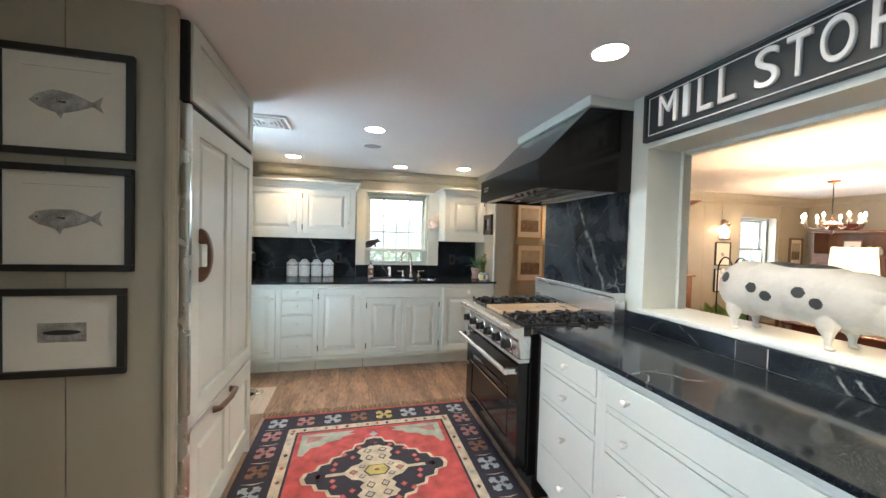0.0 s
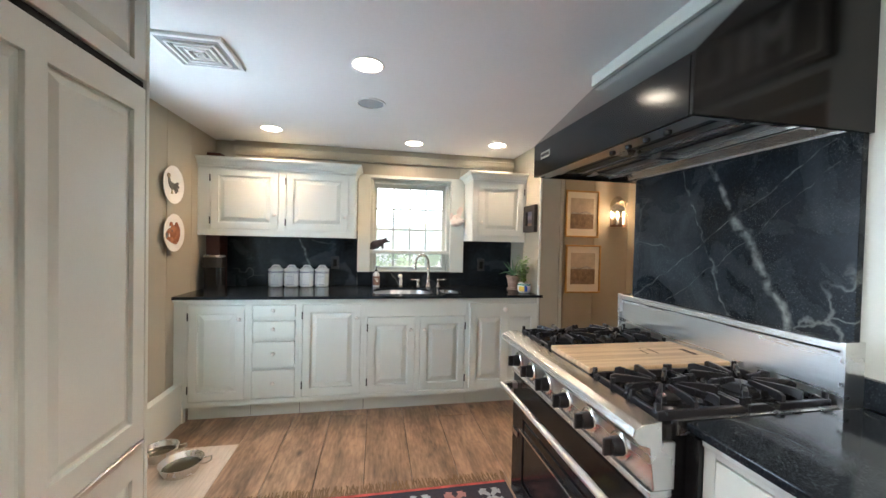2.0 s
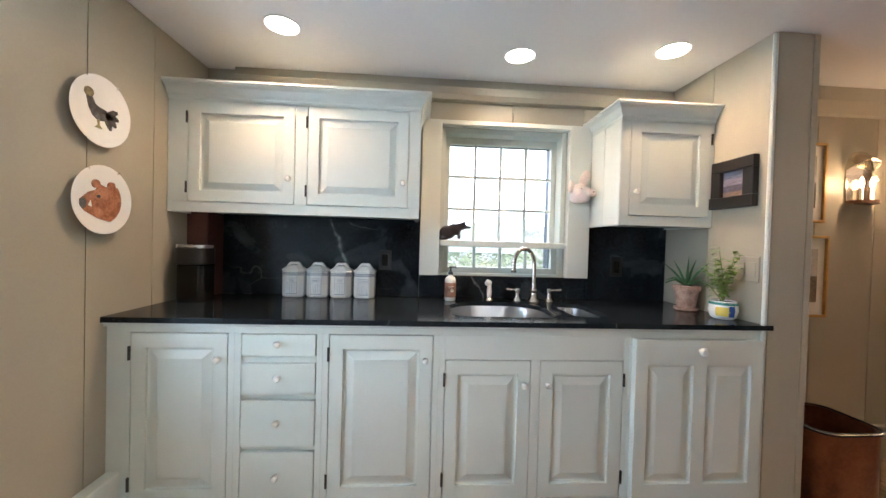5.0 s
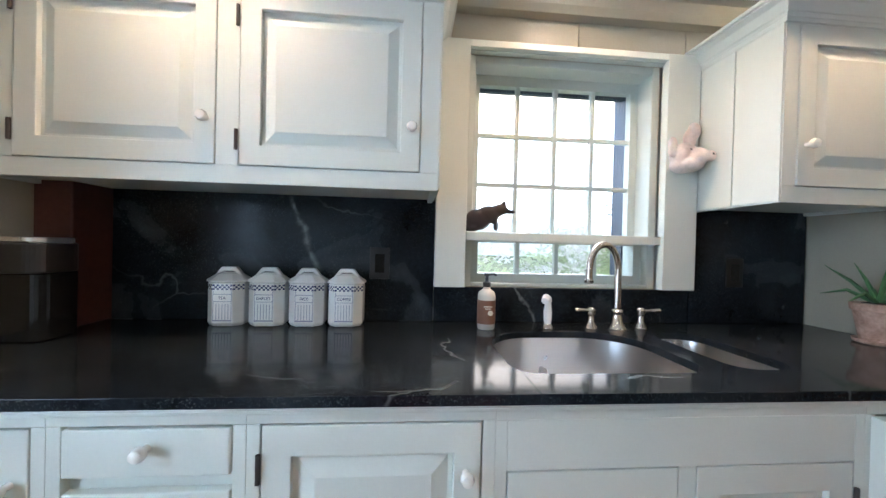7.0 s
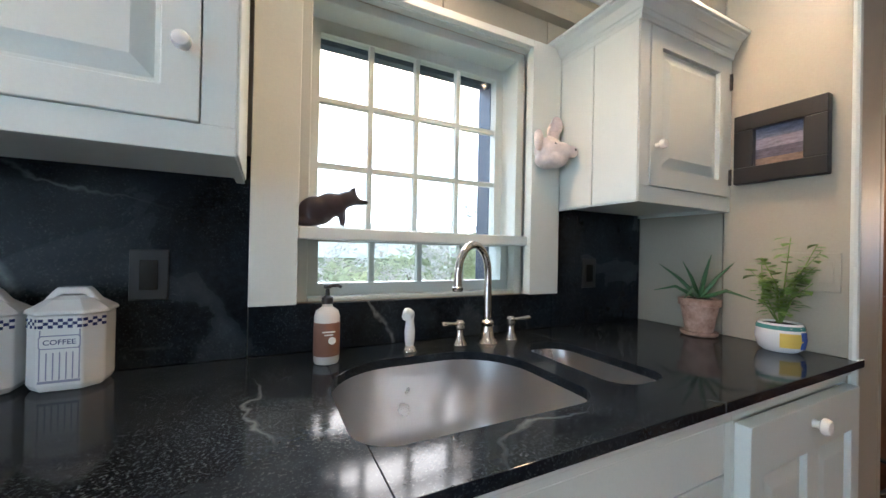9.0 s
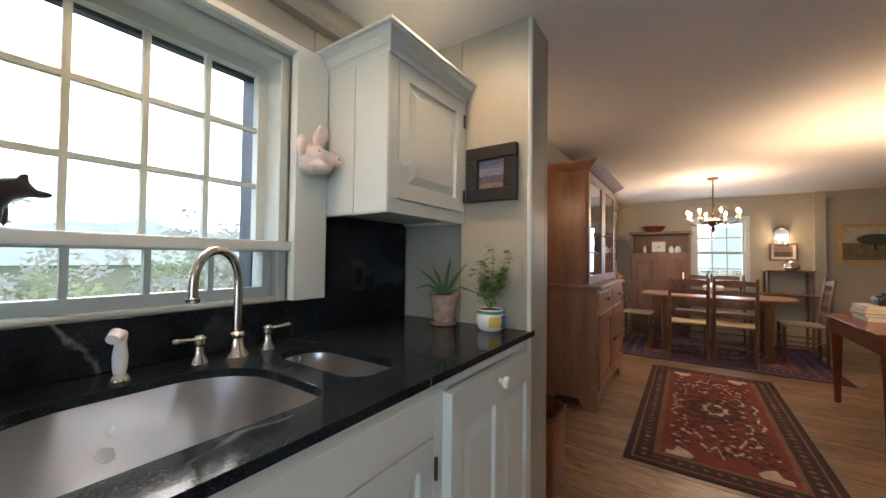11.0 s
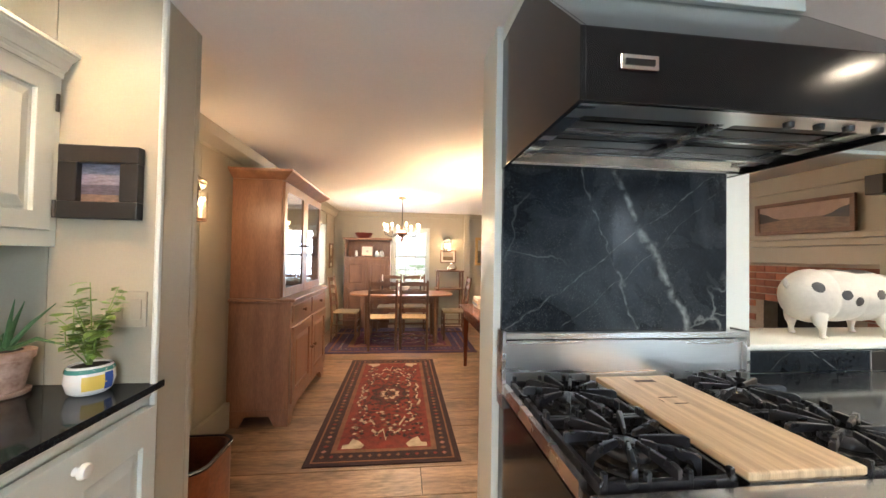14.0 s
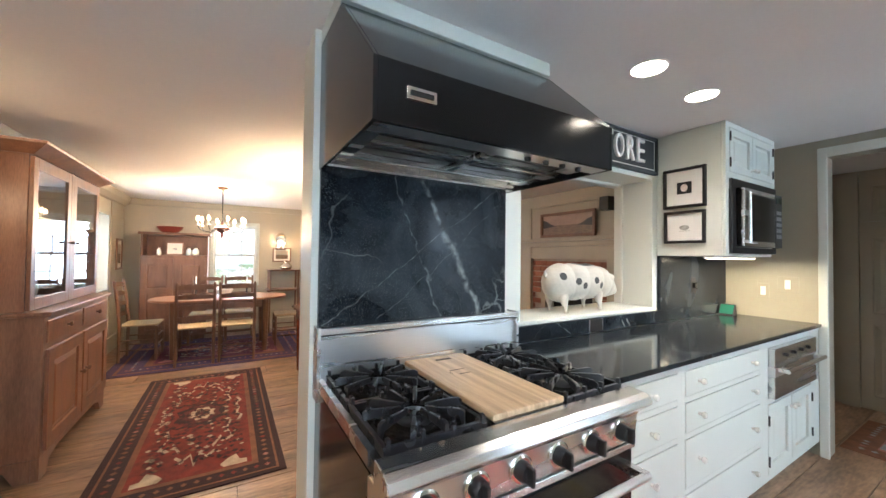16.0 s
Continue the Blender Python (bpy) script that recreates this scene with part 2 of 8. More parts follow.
wm.inputs["Scale"].default_value = (1.6, 0.8, 1)
wn.inputs["Scale"].default_value, wn.inputs["Detail"].default_value, wn.inputs["Roughness"].default_value, wn.inputs["Distortion"].default_value = 4.5, 9, 0.66, 0.6
wr.inputs[1].default_value, wr.inputs[2].default_value, wr.inputs[4].default_value = 0.50, 0.72, 0.6
wx.data_type = "RGBA"
wx.inputs["B"].default_value = (0.055, 0.030, 0.018, 1)
fl_.new(kadd.outputs[0], wm.inputs[0]), fl_.new(wm.outputs[0], wn.inputs[0]), fl_.new(wn.outputs[0], wr.inputs[0])
fl_.new(kmix.outputs["Result"], wx.inputs["A"]), fl_.new(wr.outputs[0], wx.inputs["Factor"]), fl_.new(wx.outputs["Result"], fb_.inputs["Base Color"])
SUBFLOOR = material("dark_subfloor", (0.05, 0.03, 0.02), 0.9)
PINE = material("honey_pine", (0.215, 0.098, 0.053), 0.36, 0, 0.22, 2.5, 40, 0.05, stretch=(4, 4, 0.6), hue=(0.29, 0.14, 0.078))
OAK = material("brown_oak", (0.17, 0.085, 0.045), 0.4, 0, 0.3, 4, 50, 0.06, stretch=(3, 3, 0.8))
CHERRY = material("red_brown_cherry", (0.16, 0.045, 0.022), 0.25, 0, 0.25, 4, 50, 0.04, stretch=(1, 3, 3))
STEEL = material("brushed_steel", (0.74, 0.73, 0.71), 0.27, 1, 0.05, 8, 300, 0.0, stretch=(1, 0.05, 1))
SINKST = material("satin_sink_steel", (0.58, 0.575, 0.57), 0.29, 1, 0.04, 8, 260, 0.0)
CHROME = plain("polished_nickel", (0.72, 0.69, 0.64), 0.12, 1)
BLACKE = material("black_enamel", (0.008, 0.0075, 0.0075), 0.13, 0, 0.1, 5, 90, 0.01)
BLACKE.node_tree.nodes["Principled BSDF"].inputs["Specular IOR Level"].default_value = 0.3
IRON = material("cast_iron", (0.011, 0.011, 0.013), 0.28, 0.0, 0.2, 20, 220, 0.12)
BLACKF = material("black_frame_wood", (0.012, 0.010, 0.009), 0.4, 0, 0.2, 8, 90, 0.05)
BOARD = material("maple_board", (0.43, 0.285, 0.155), 0.45, 0, 0.22, 3, 40, 0.03, stretch=(0.5, 14, 1), hue=(0.58, 0.43, 0.26))
KNOBW = plain("white_porcelain", (0.80, 0.77, 0.70), 0.16)
WHITE = material("white_ceramic", (0.82, 0.80, 0.76), 0.14, 0, 0.02, 6, 60, 0.01)
HINGE = plain("dark_iron_hinge", (0.06, 0.05, 0.045), 0.5, 0.6)
GLASS = glass_material("window_glass")
LAMPG = plain("lit_lamp_lens", (1, 0.95, 0.85), 0.5, 0, (1.0, 0.84, 0.62), 26)
WHITEP = plain("white_trim_plastic", (0.80, 0.78, 0.75), 0.45)
GREYP = plain("grey_mesh", (0.33, 0.32, 0.32), 0.7)
PAPER = material("ivory_paper", (0.74, 0.70, 0.61), 0.8, 0, 0.04, 4, 90, 0.02)
# near-black that holds the shade of gaps, slots and toe recesses in its colour
DARKGAP = plain("shaded_gap_black", (0.01, 0.009, 0.008), 0.9)


# ---- geometry helpers ----
def box(bm, x0, x1, y0, y1, z0, z1):
    v = [bm.verts.new((x, y, z)) for x in (x0, x1) for y in (y0, y1) for z in (z0, z1)]
    for f in ((0, 1, 3, 2), (4, 6, 7, 5), (0, 4, 5, 1), (2, 3, 7, 6), (0, 2, 6, 4), (1, 5, 7, 3)):
        bm.faces.new([v[i] for i in f])
    return v


def boxes(*rows):
    bm = bmesh.new()
    for r in rows:
        box(bm, *r)
    return bm


def lathe(bm, profile, centre=(0, 0, 0), n=20, axis="z", squash=1.0):
    """A turned shape: profile rows of (radius, height along the axis)."""
    rings = []
    for r, h in profile:
        ring = []
        for i in range(n):
            a = 2 * math.pi * i / n
            p = (r * math.cos(a), r * math.sin(a) * squash, h)
            if axis == "x":
                p = (p[2], p[0], p[1])
            elif axis == "y":
                p = (p[0], p[2], p[1])
            ring.append(bm.verts.new((p[0] + centre[0], p[1] + centre[1], p[2] + centre[2])))
        rings.append(ring)
    for a, b in zip(rings, rings[1:]):
        for i in range(n):
            bm.faces.new((a[i], a[(i + 1) % n], b[(i + 1) % n], b[i]))
    bm.faces.new(rings[0]), bm.faces.new(rings[-1])
    return bm


def tube(bm, pts, radii, n=10):
    """A round bar along points."""
    pts = [Vector(p) for p in pts]
    if not hasattr(radii, "__len__"):
        radii = [radii] * len(pts)
    rings = []
    for i, p in enumerate(pts):
        d = (pts[min(i + 1, len(pts) - 1)] - pts[max(i - 1, 0)]).normalized()
        u = d.orthogonal().normalized() if i == 0 else (u - d * u.dot(d)).normalized()
        w = d.cross(u)
        rings.append([bm.verts.new(p + radii[i] * (math.cos(2 * math.pi * k / n) * u + math.sin(2 * math.pi * k / n) * w)) for k in range(n)])
    for a, b in zip(rings, rings[1:]):
        for k in range(n):
            bm.faces.new((a[k], a[(k + 1) % n], b[(k + 1) % n], b[k]))
    bm.faces.new(rings[0][::-1]), bm.faces.new(rings[-1])
    return bm


def prism(bm, outline, a, b, axis="y"):
    """An outline of 2D points pushed from a to b along an axis. For y the points are (x, z), for x (y, z), for z (x, y)."""
    def at(p, h):
        return {"y": (p[0], h, p[1]), "x": (h, p[0], p[1]), "z": (p[0], p[1], h)}[axis]
    lo, hi = [bm.verts.new(at(p, a)) for p in outline], [bm.verts.new(at(p, b)) for p in outline]
    bm.faces.new(lo), bm.faces.new(hi[::-1])
    for i in range(len(lo)):
        j = (i + 1) % len(lo)
        bm.faces.new((lo[i], hi[i], hi[j], lo[j]))
    return bm


def finish(bm, name, mat, smooth=False, bevel=0.0):
    bmesh.ops.recalc_face_normals(bm, faces=bm.faces)
    me = bpy.data.meshes.new(name)
    bm.to_mesh(me)
    bm.free()
    me.materials.append(mat)
    if smooth:
        me.shade_smooth()
        me.set_sharp_from_angle(angle=radians(38))
    ob = new(name, me)
    if bevel:
        md = ob.modifiers.new("bevel", "BEVEL")
        md.width, md.segments, md.limit_method, md.angle_limit = bevel, 2, "ANGLE", radians(40)
    return ob


def part(name, bm, mat, parent, label="", smooth=False, bevel=0.0):
    ob = finish(bm, name, mat, smooth, bevel)
    ob.parent = parent
    ob.matrix_parent_inverse = parent.matrix_basis.inverted()
    if label:
        ob["label"] = label
    while PENDING:
        inner = finish(PENDING.pop(), "raised_panel", mat)
        inner.parent = ob
    return ob


def thing(name, at, label, category, group="", kind=""):
    ob = new(name)
    ob.empty_display_size = 0.05
    ob.matrix_basis = Matrix.Translation(at)
    return tagged(ob, label, category, group, kind)


def solo(name, bm, mat, label, category, group="", kind="", smooth=False, bevel=0.0):
    return tagged(finish(bm, name, mat, smooth, bevel), label, category, group, kind)


def structure(name, bm, mat, label="", bevel=0.0):
    return tagged(finish(bm, name, mat, False, bevel), label, "", "", "structure")


PENDING = []


def panel(bm, O, U, N, w, h, th, fields, inset=0.014, slope=0.034, arris=0.010):
    """A framed door: fields are raised panels (u0, u1, v0, v1) in a frame of thickness th. O: lower corner at the back, U: along the width, N: outward; height is z."""
    O, U, N, Z = Vector(O), Vector(U), Vector(N), Vector((0, 0, 1))

    us = sorted({0, w, *(f[0] for f in fields), *(f[1] for f in fields)})
    vs = sorted({0, h, *(f[2] for f in fields), *(f[3] for f in fields)})
    solid = {(i, j): not any(f[0] <= us[i] and us[i + 1] <= f[1] and f[2] <= vs[j] and vs[j + 1] <= f[3] for f in fields) for i in range(len(us) - 1) for j in range(len(vs) - 1)}
    made = {}

    def at(i, j, k):
        if (i, j, k) not in made:
            made[i, j, k] = bm.verts.new(O + U * us[i] + Z * vs[j] + N * (k * th))
        return made[i, j, k]
    for (i, j), full in solid.items():
        if not full:
            continue
        ring = [(i, j), (i + 1, j), (i + 1, j + 1), (i, j + 1)]
        for k in (0, 1):
            bm.faces.new([at(p, q, k) for p, q in ring])
        for e, beside in enumerate(((i, j - 1), (i + 1, j), (i, j + 1), (i - 1, j))):
            if not solid.get(beside, False):
                p, q = ring[e], ring[(e + 1) % 4]
                bm.faces.new((at(*p, 0), at(*q, 0), at(*q, 1), at(*p, 1)))
    for u0, u1, v0, v1 in fields:
        fb = bmesh.new()
        rings = []
        for e, n in ((0, 0), (0, th - inset), (arris, th - inset), (arris + slope, th - 0.003)):
            rings.append([fb.verts.new(O + U * u + Z * v + N * n) for u, v in ((u0 + e, v0 + e), (u1 - e, v0 + e), (u1 - e, v1 - e), (u0 + e, v1 - e))])
        for a, b in zip(rings, rings[1:]):
            for i in range(4):
                fb.faces.new((a[i], a[(i + 1) % 4], b[(i + 1) % 4], b[i]))
        fb.faces.new(rings[0]), fb.faces.new(rings[-1])
        PENDING.append(fb)
    return bm


def knob(parent, p, N, r=0.016, mat=None, label=""):
    """A round cabinet knob on a short neck at p, pointing along N (an axis)."""
    N = Vector(N)
    axis = "x" if abs(N.x) > 0.5 else "y"
    s = N.x + N.y
    prof = [(r * 0.55, 0), (r * 0.45, s * 0.008), (r * 0.5, s * 0.012), (r * 0.95, s * 0.017), (r, s * 0.024), (r * 0.8, s * 0.031), (r * 0.3, s * 0.034)]
    return part("knob", lathe(bmesh.new(), prof, p, 14, axis), mat or KNOBW, parent, label, smooth=True)


def hinge(parent, p, N):
    bm = bmesh.new()
    n = Vector(N)
    tube(bm, [Vector(p) + n * 0.004 - Vector((0, 0, 0.028)), Vector(p) + n * 0.004 + Vector((0, 0, 0.028))], 0.005, 8)
    return part("hinge", bm, HINGE, parent)


# ---- structure ----
H = 2.2
structure("floor", boxes((-2.4, 8.0, 0.3, 7.25, -0.14, -0.024)), SUBFLOOR, "wide worn pine plank floor")
structure("ceiling", boxes((-2.4, 8.0, 0.3, 7.3, H, H + 0.1)), CEIL, "smooth white plaster ceiling")


def wall_with_hole(a0, a1, z1, holes, t0, t1, axis):
    """A wall along x (axis "x", thickness in y) or y, with rectangular holes (a0, a1, z0, z1)."""
    rows, cuts = [], sorted(holes)
    at = a0
    for h0, h1, v0, v1 in cuts:
        rows += [(at, h0, 0, z1), (h0, h1, 0, v0), (h0, h1, v1, z1)]
        at = h1
    rows.append((at, a1, 0, z1))
    rows = [r for r in rows if r[1] > r[0] and r[3] > r[2]]
    return boxes(*[(r[0], r[1], t0, t1, r[2], r[3]) if axis == "x" else (t0, t1, r[0], r[1], r[2], r[3]) for r in rows])


SINK_WIN, LEFT_WIN = (0.575, 1.345, 1.048, 1.93), (5.22, 6.02, 0.74, 1.92)
SIDE_WIN, END_WIN = (6.35, 7.1, 0.85, 1.86), (5.13, 5.82, 0.8, 1.87)
wall_north = structure("wall_north", wall_with_hole(-0.97, 8.0, H, [SINK_WIN, SIDE_WIN], 7.1, 7.28, "x"), WALLP, "cream painted board wall")
wall_left = structure("wall_left", wall_with_hole(4.2, 7.1, H, [LEFT_WIN], -0.97, -0.782, "y"), WALLP, "cream painted board wall")
wall_fridge = structure("wall_fridge", boxes((-2.4, -0.232, 4.177, 4.195, 0, H)), WALLP, "cream painted board wall beside the refrigerator")
structure("wall_west", wall_with_hole(0.5, 4.177, H, [(1.75, 3.05, 0.45, 2.12)], -2.4, -2.2, "y"), WALLP, "cream painted wall")
# unseen stub, added only to shade the fridge wall from the west window
structure("wall_west_light_block", boxes((-1.0, -0.9, 3.2, 4.1630, 0, H)), WALLP, "unseen added wall that keeps west daylight off the fridge wall")
structure("wall_south", wall_with_hole(-2.2, 2.2, H, [(0.35, 1.37, 0, 2.08)], 1.85, 1.998, "x"), WALLP, "cream painted wall with a doorway")
structure("wall_hall", boxes((-2.2, 2.2, 0.3, 0.48, 0, H)), WALLP, "cream painted hall wall")
for b_ in ((4.262, 5.295, 0, H), (3.05, 4.262, 0, 0.998), (3.05, 4.262, 1.9, H), (0.48, 3.05, 0, H)):
    structure("wall_range", boxes((1.98, 2.2, *b_)), PAINT, "cream painted wall with a wide pass-through opening")
structure("wall_stub", boxes((1.996, 2.161, 6.425, 7.098, 0, H), (2.161, 2.195, 6.425, 6.9585, 0, H)), WALLP, "cream painted end of a short partition wall", 0.006)
structure("wall_far", wall_with_hole(0.5, 7.1, H, [END_WIN], 7.8, 8.0, "y"), WALLP, "cream painted end wall of the dining room")
structure("wall_hearth", boxes((2.2, 3.1, 1.7, 1.9, 0, H), (4.27, 7.8, 1.7, 1.9, 0, H), (3.1, 4.27, 1.7, 1.9, 1.34, H), (3.1, 4.27, 1.6, 1.7, 0, 1.34)), WALLP, "cream painted chimney wall")
structure("pass_through_sill", boxes((1.972, 2.3, 3.02, 4.29, 1.0, 1.022)), PAINT, "cream painted wooden sill", 0.004)
structure("trim_pass_through", boxes((2.2, 2.26, 4.245, 4.33, 1.022, 1.93), (2.2, 2.26, 2.98, 3.06, 1.022, 1.93), (2.2, 2.26, 3.06, 4.245, 1.88, 1.95)), PAINT, "cream painted trim", 0.003)
bm = bmesh.new()
tube(bm, [(2.19, 4.238, 1.03), (2.19, 4.238, 1.89)], 0.008, 8)
tube(bm, [(2.19, 3.072, 1.03), (2.19, 3.072, 1.89)], 0.008, 8)
structure("trim_pass_through_beads", bm, PAINT)
structure("trim_doorway", boxes((1.36, 1.408, 1.998, 2.018, 0, 2.14), (0.27, 0.36, 1.998, 2.018, 0, 2.14), (0.36, 1.36, 1.998, 2.018, 2.075, 2.14)), PAINT, "painted door casing", 0.004)
bm = bmesh.new()
prism(bm, [(7.087, 2.075), (7.05, 2.08), (7.035, 2.105), (7.03, 2.145), (7.05, 2.155), (7.06, 2.199), (7.087, 2.199)], -0.60, 1.983, "x")
structure("trim_cornice", bm, WALLP, "cream painted cornice board")
structure("corner_post", boxes((-0.775, -0.662, 6.93, 7.099, 0.916, 2.05)), material("oxblood_timber", (0.09, 0.025, 0.015), 0.6, 0, 0.3, 6, 60, 0.1), "dark red timber corner post", 0.006)
bm = bmesh.new()
prism(bm, [(6.971, 2.06), (6.93, 2.07), (6.89, 2.13), (6.87, 2.1985), (6.971, 2.1985)], 2.197, 7.79, "x")
structure("trim_cornice_dining", bm, WALLP, "cream painted cornice board")
structure("trim_far_post", boxes((7.72, 7.8, 4.30, 4.42, 0, 2.1985)), WALLP, "cream painted corner post", 0.004)
structure("trim_far_cornice", boxes((7.76, 7.8, 1.9, 4.3, 2.1, 2.1985), (7.76, 7.8, 4.42, 6.96, 2.1, 2.1985)), WALLP, "", 0.004)
structure("wall_dining_north", wall_with_hole(2.162, 7.8, 2.1995, [SIDE_WIN], 6.972, 7.0995, "x"), WALLP, "cream painted board wall of the dining room")
structure("baseboard", boxes((2.197, 7.79, 6.925, 6.958, 0, 0.2), (7.77, 7.798, 4.42, 6.7, 0, 0.2)), WALLP, "cream painted baseboard", 0.004)


def window(name, label, origin, along, inward, w, h, cols, rows_top, rows_low, rail_at, depth=0.17, casing=True):
    """A double-hung window in its opening. origin: lower corner on the wall's face, along: unit vector of the width, inward: into the room."""
    win = thing(name, origin, label, "window", "", "structure")
    O, U, N, Z = Vector(origin), Vector(along), Vector(inward), Vector((0, 0, 1))

    def slab(bm, u0, u1, v0, v1, n0, n1):
        c = [O + U * u + Z * v + N * n for u in (u0, u1) for v in (v0, v1) for n in (n0, n1)]
        v = [bm.verts.new(p) for p in c]
        for f in ((0, 1, 3, 2), (4, 6, 7, 5), (0, 4, 5, 1), (2, 3, 7, 6), (0, 2, 6, 4), (1, 5, 7, 3)):
            bm.faces.new([v[i] for i in f])

    bm = bmesh.new()
    f = 0.03
    for u0, u1, v0, v1 in ((0, f, 0, h), (w - f, w, 0, h), (f, w - f, h - f, h), (f, w - f, 0, 0.012)):
        slab(bm, u0, u1, v0, v1, -depth, 0.0)
    part("window_frame", bm, SASH, win, bevel=0.003)
    if casing:
        bm = bmesh.new()
        slab(bm, -0.025, w + 0.025, h, h + 0.03, 0.001, 0.03)
        slab(bm, -0.025, 0, 0, h, 0.001, 0.018), slab(bm, w, w + 0.025, 0, h, 0.001, 0.018)
        part("window_casing", bm, SASH, win, bevel=0.003)
    for k, (v0, v1, n0, rows) in enumerate(((0.012, rail_at + 0.02, -0.075, rows_low), (rail_at - 0.02, h - f, -0.125, rows_top))):
        bm = bmesh.new()
        s, n1 = 0.032, n0 + 0.035
        slab(bm, f, f + s, v0, v1, n0, n1), slab(bm, w - f - s, w - f, v0, v1, n0, n1)
        slab(bm, f + s, w - f - s, v1 - 0.04, v1, n0, n1), slab(bm, f + s, w - f - s, v0, v0 + 0.035, n0, n1)
        gw, gh = w - 2 * f - 2 * s, v1 - v0 - 0.075
        for i in range(1, cols):
            u = f + s + gw * i / cols
            slab(bm, u - 0.008, u + 0.008, v0 + 0.035, v1 - 0.04, n0 + 0.006, n1 - 0.006)
        for j in range(1, rows):
            v = v0 + 0.035 + gh * j / rows
            slab(bm, f + s, w - f - s, v - 0.008, v + 0.008, n0 + 0.007, n1 - 0.007)
        sash = part("sash", bm, SASH, win)
        for i in range(cols):
            for j in range(rows):
                pb = bmesh.new()
                slab(pb, f + s + gw * i / cols, f + s + gw * (i + 1) / cols, v0 + 0.035 + gh * j / rows, v0 + 0.035 + gh * (j + 1) / rows, n0 + 0.015, n0 + 0.019)
                pane = part("pane", pb, GLASS, sash)
                pane.matrix_parent_inverse = Matrix()
                pane.matrix_parent_inverse = (win.matrix_basis @ sash.matrix_parent_inverse @ sash.matrix_basis).inverted()
                pane.visible_shadow = False
    return win


window("window_1", "grey-green painted double-hung window with small panes above the sink", (0.575, 7.1, 1.048), (1, 0, 0), (0, -1, 0), 0.77, 0.882, 4, 3, 1, 0.19)
OUTERP = material("blue_black_exterior_paint", (0.03, 0.045, 0.07), 0.5, 0, 0.15, 5, 80, 0.05)
part("outer_casing", boxes((0.585, 0.61, 7.271, 7.36, 1.05, 1.93), (1.31, 1.335, 7.271, 7.36, 1.05, 1.93), (0.61, 1.31, 7.271, 7.36, 1.895, 1.93)), OUTERP, bpy.data.objects["window_1"], "dark blue exterior casing")
part("blind_stop", boxes((0.61, 1.31, 7.275, 7.30, 1.87, 1.894)), OUTERP, bpy.data.objects["window_1"])
window("window_2", "grey-green painted double-hung window in the side wall", (-0.782, 5.22, 0.74), (0, 1, 0), (1, 0, 0), 0.8, 1.18, 3, 2, 2, 0.6)
structure("sill_left_window", boxes((-0.80, -0.735, 5.19, 6.05, 0.712, 0.739)), SASH, "painted window sill", 0.003)
structure("trim_left_sash_rail", boxes((-0.83, -0.765, 5.225, 6.015, 1.325, 1.36)), SASH, "painted rail across the window", 0.003)
window("window_3", "painted double-hung dining room window, bright with daylight", (6.35, 7.1, 0.85), (1, 0, 0), (0, -1, 0), 0.75, 1.01, 3, 2, 2, 0.5)
window("window_4", "painted double-hung window in the dining room's end wall", (7.8, 5.82, 0.8), (0, -1, 0), (-1, 0, 0), 0.69, 1.07, 3, 2, 2, 0.53)


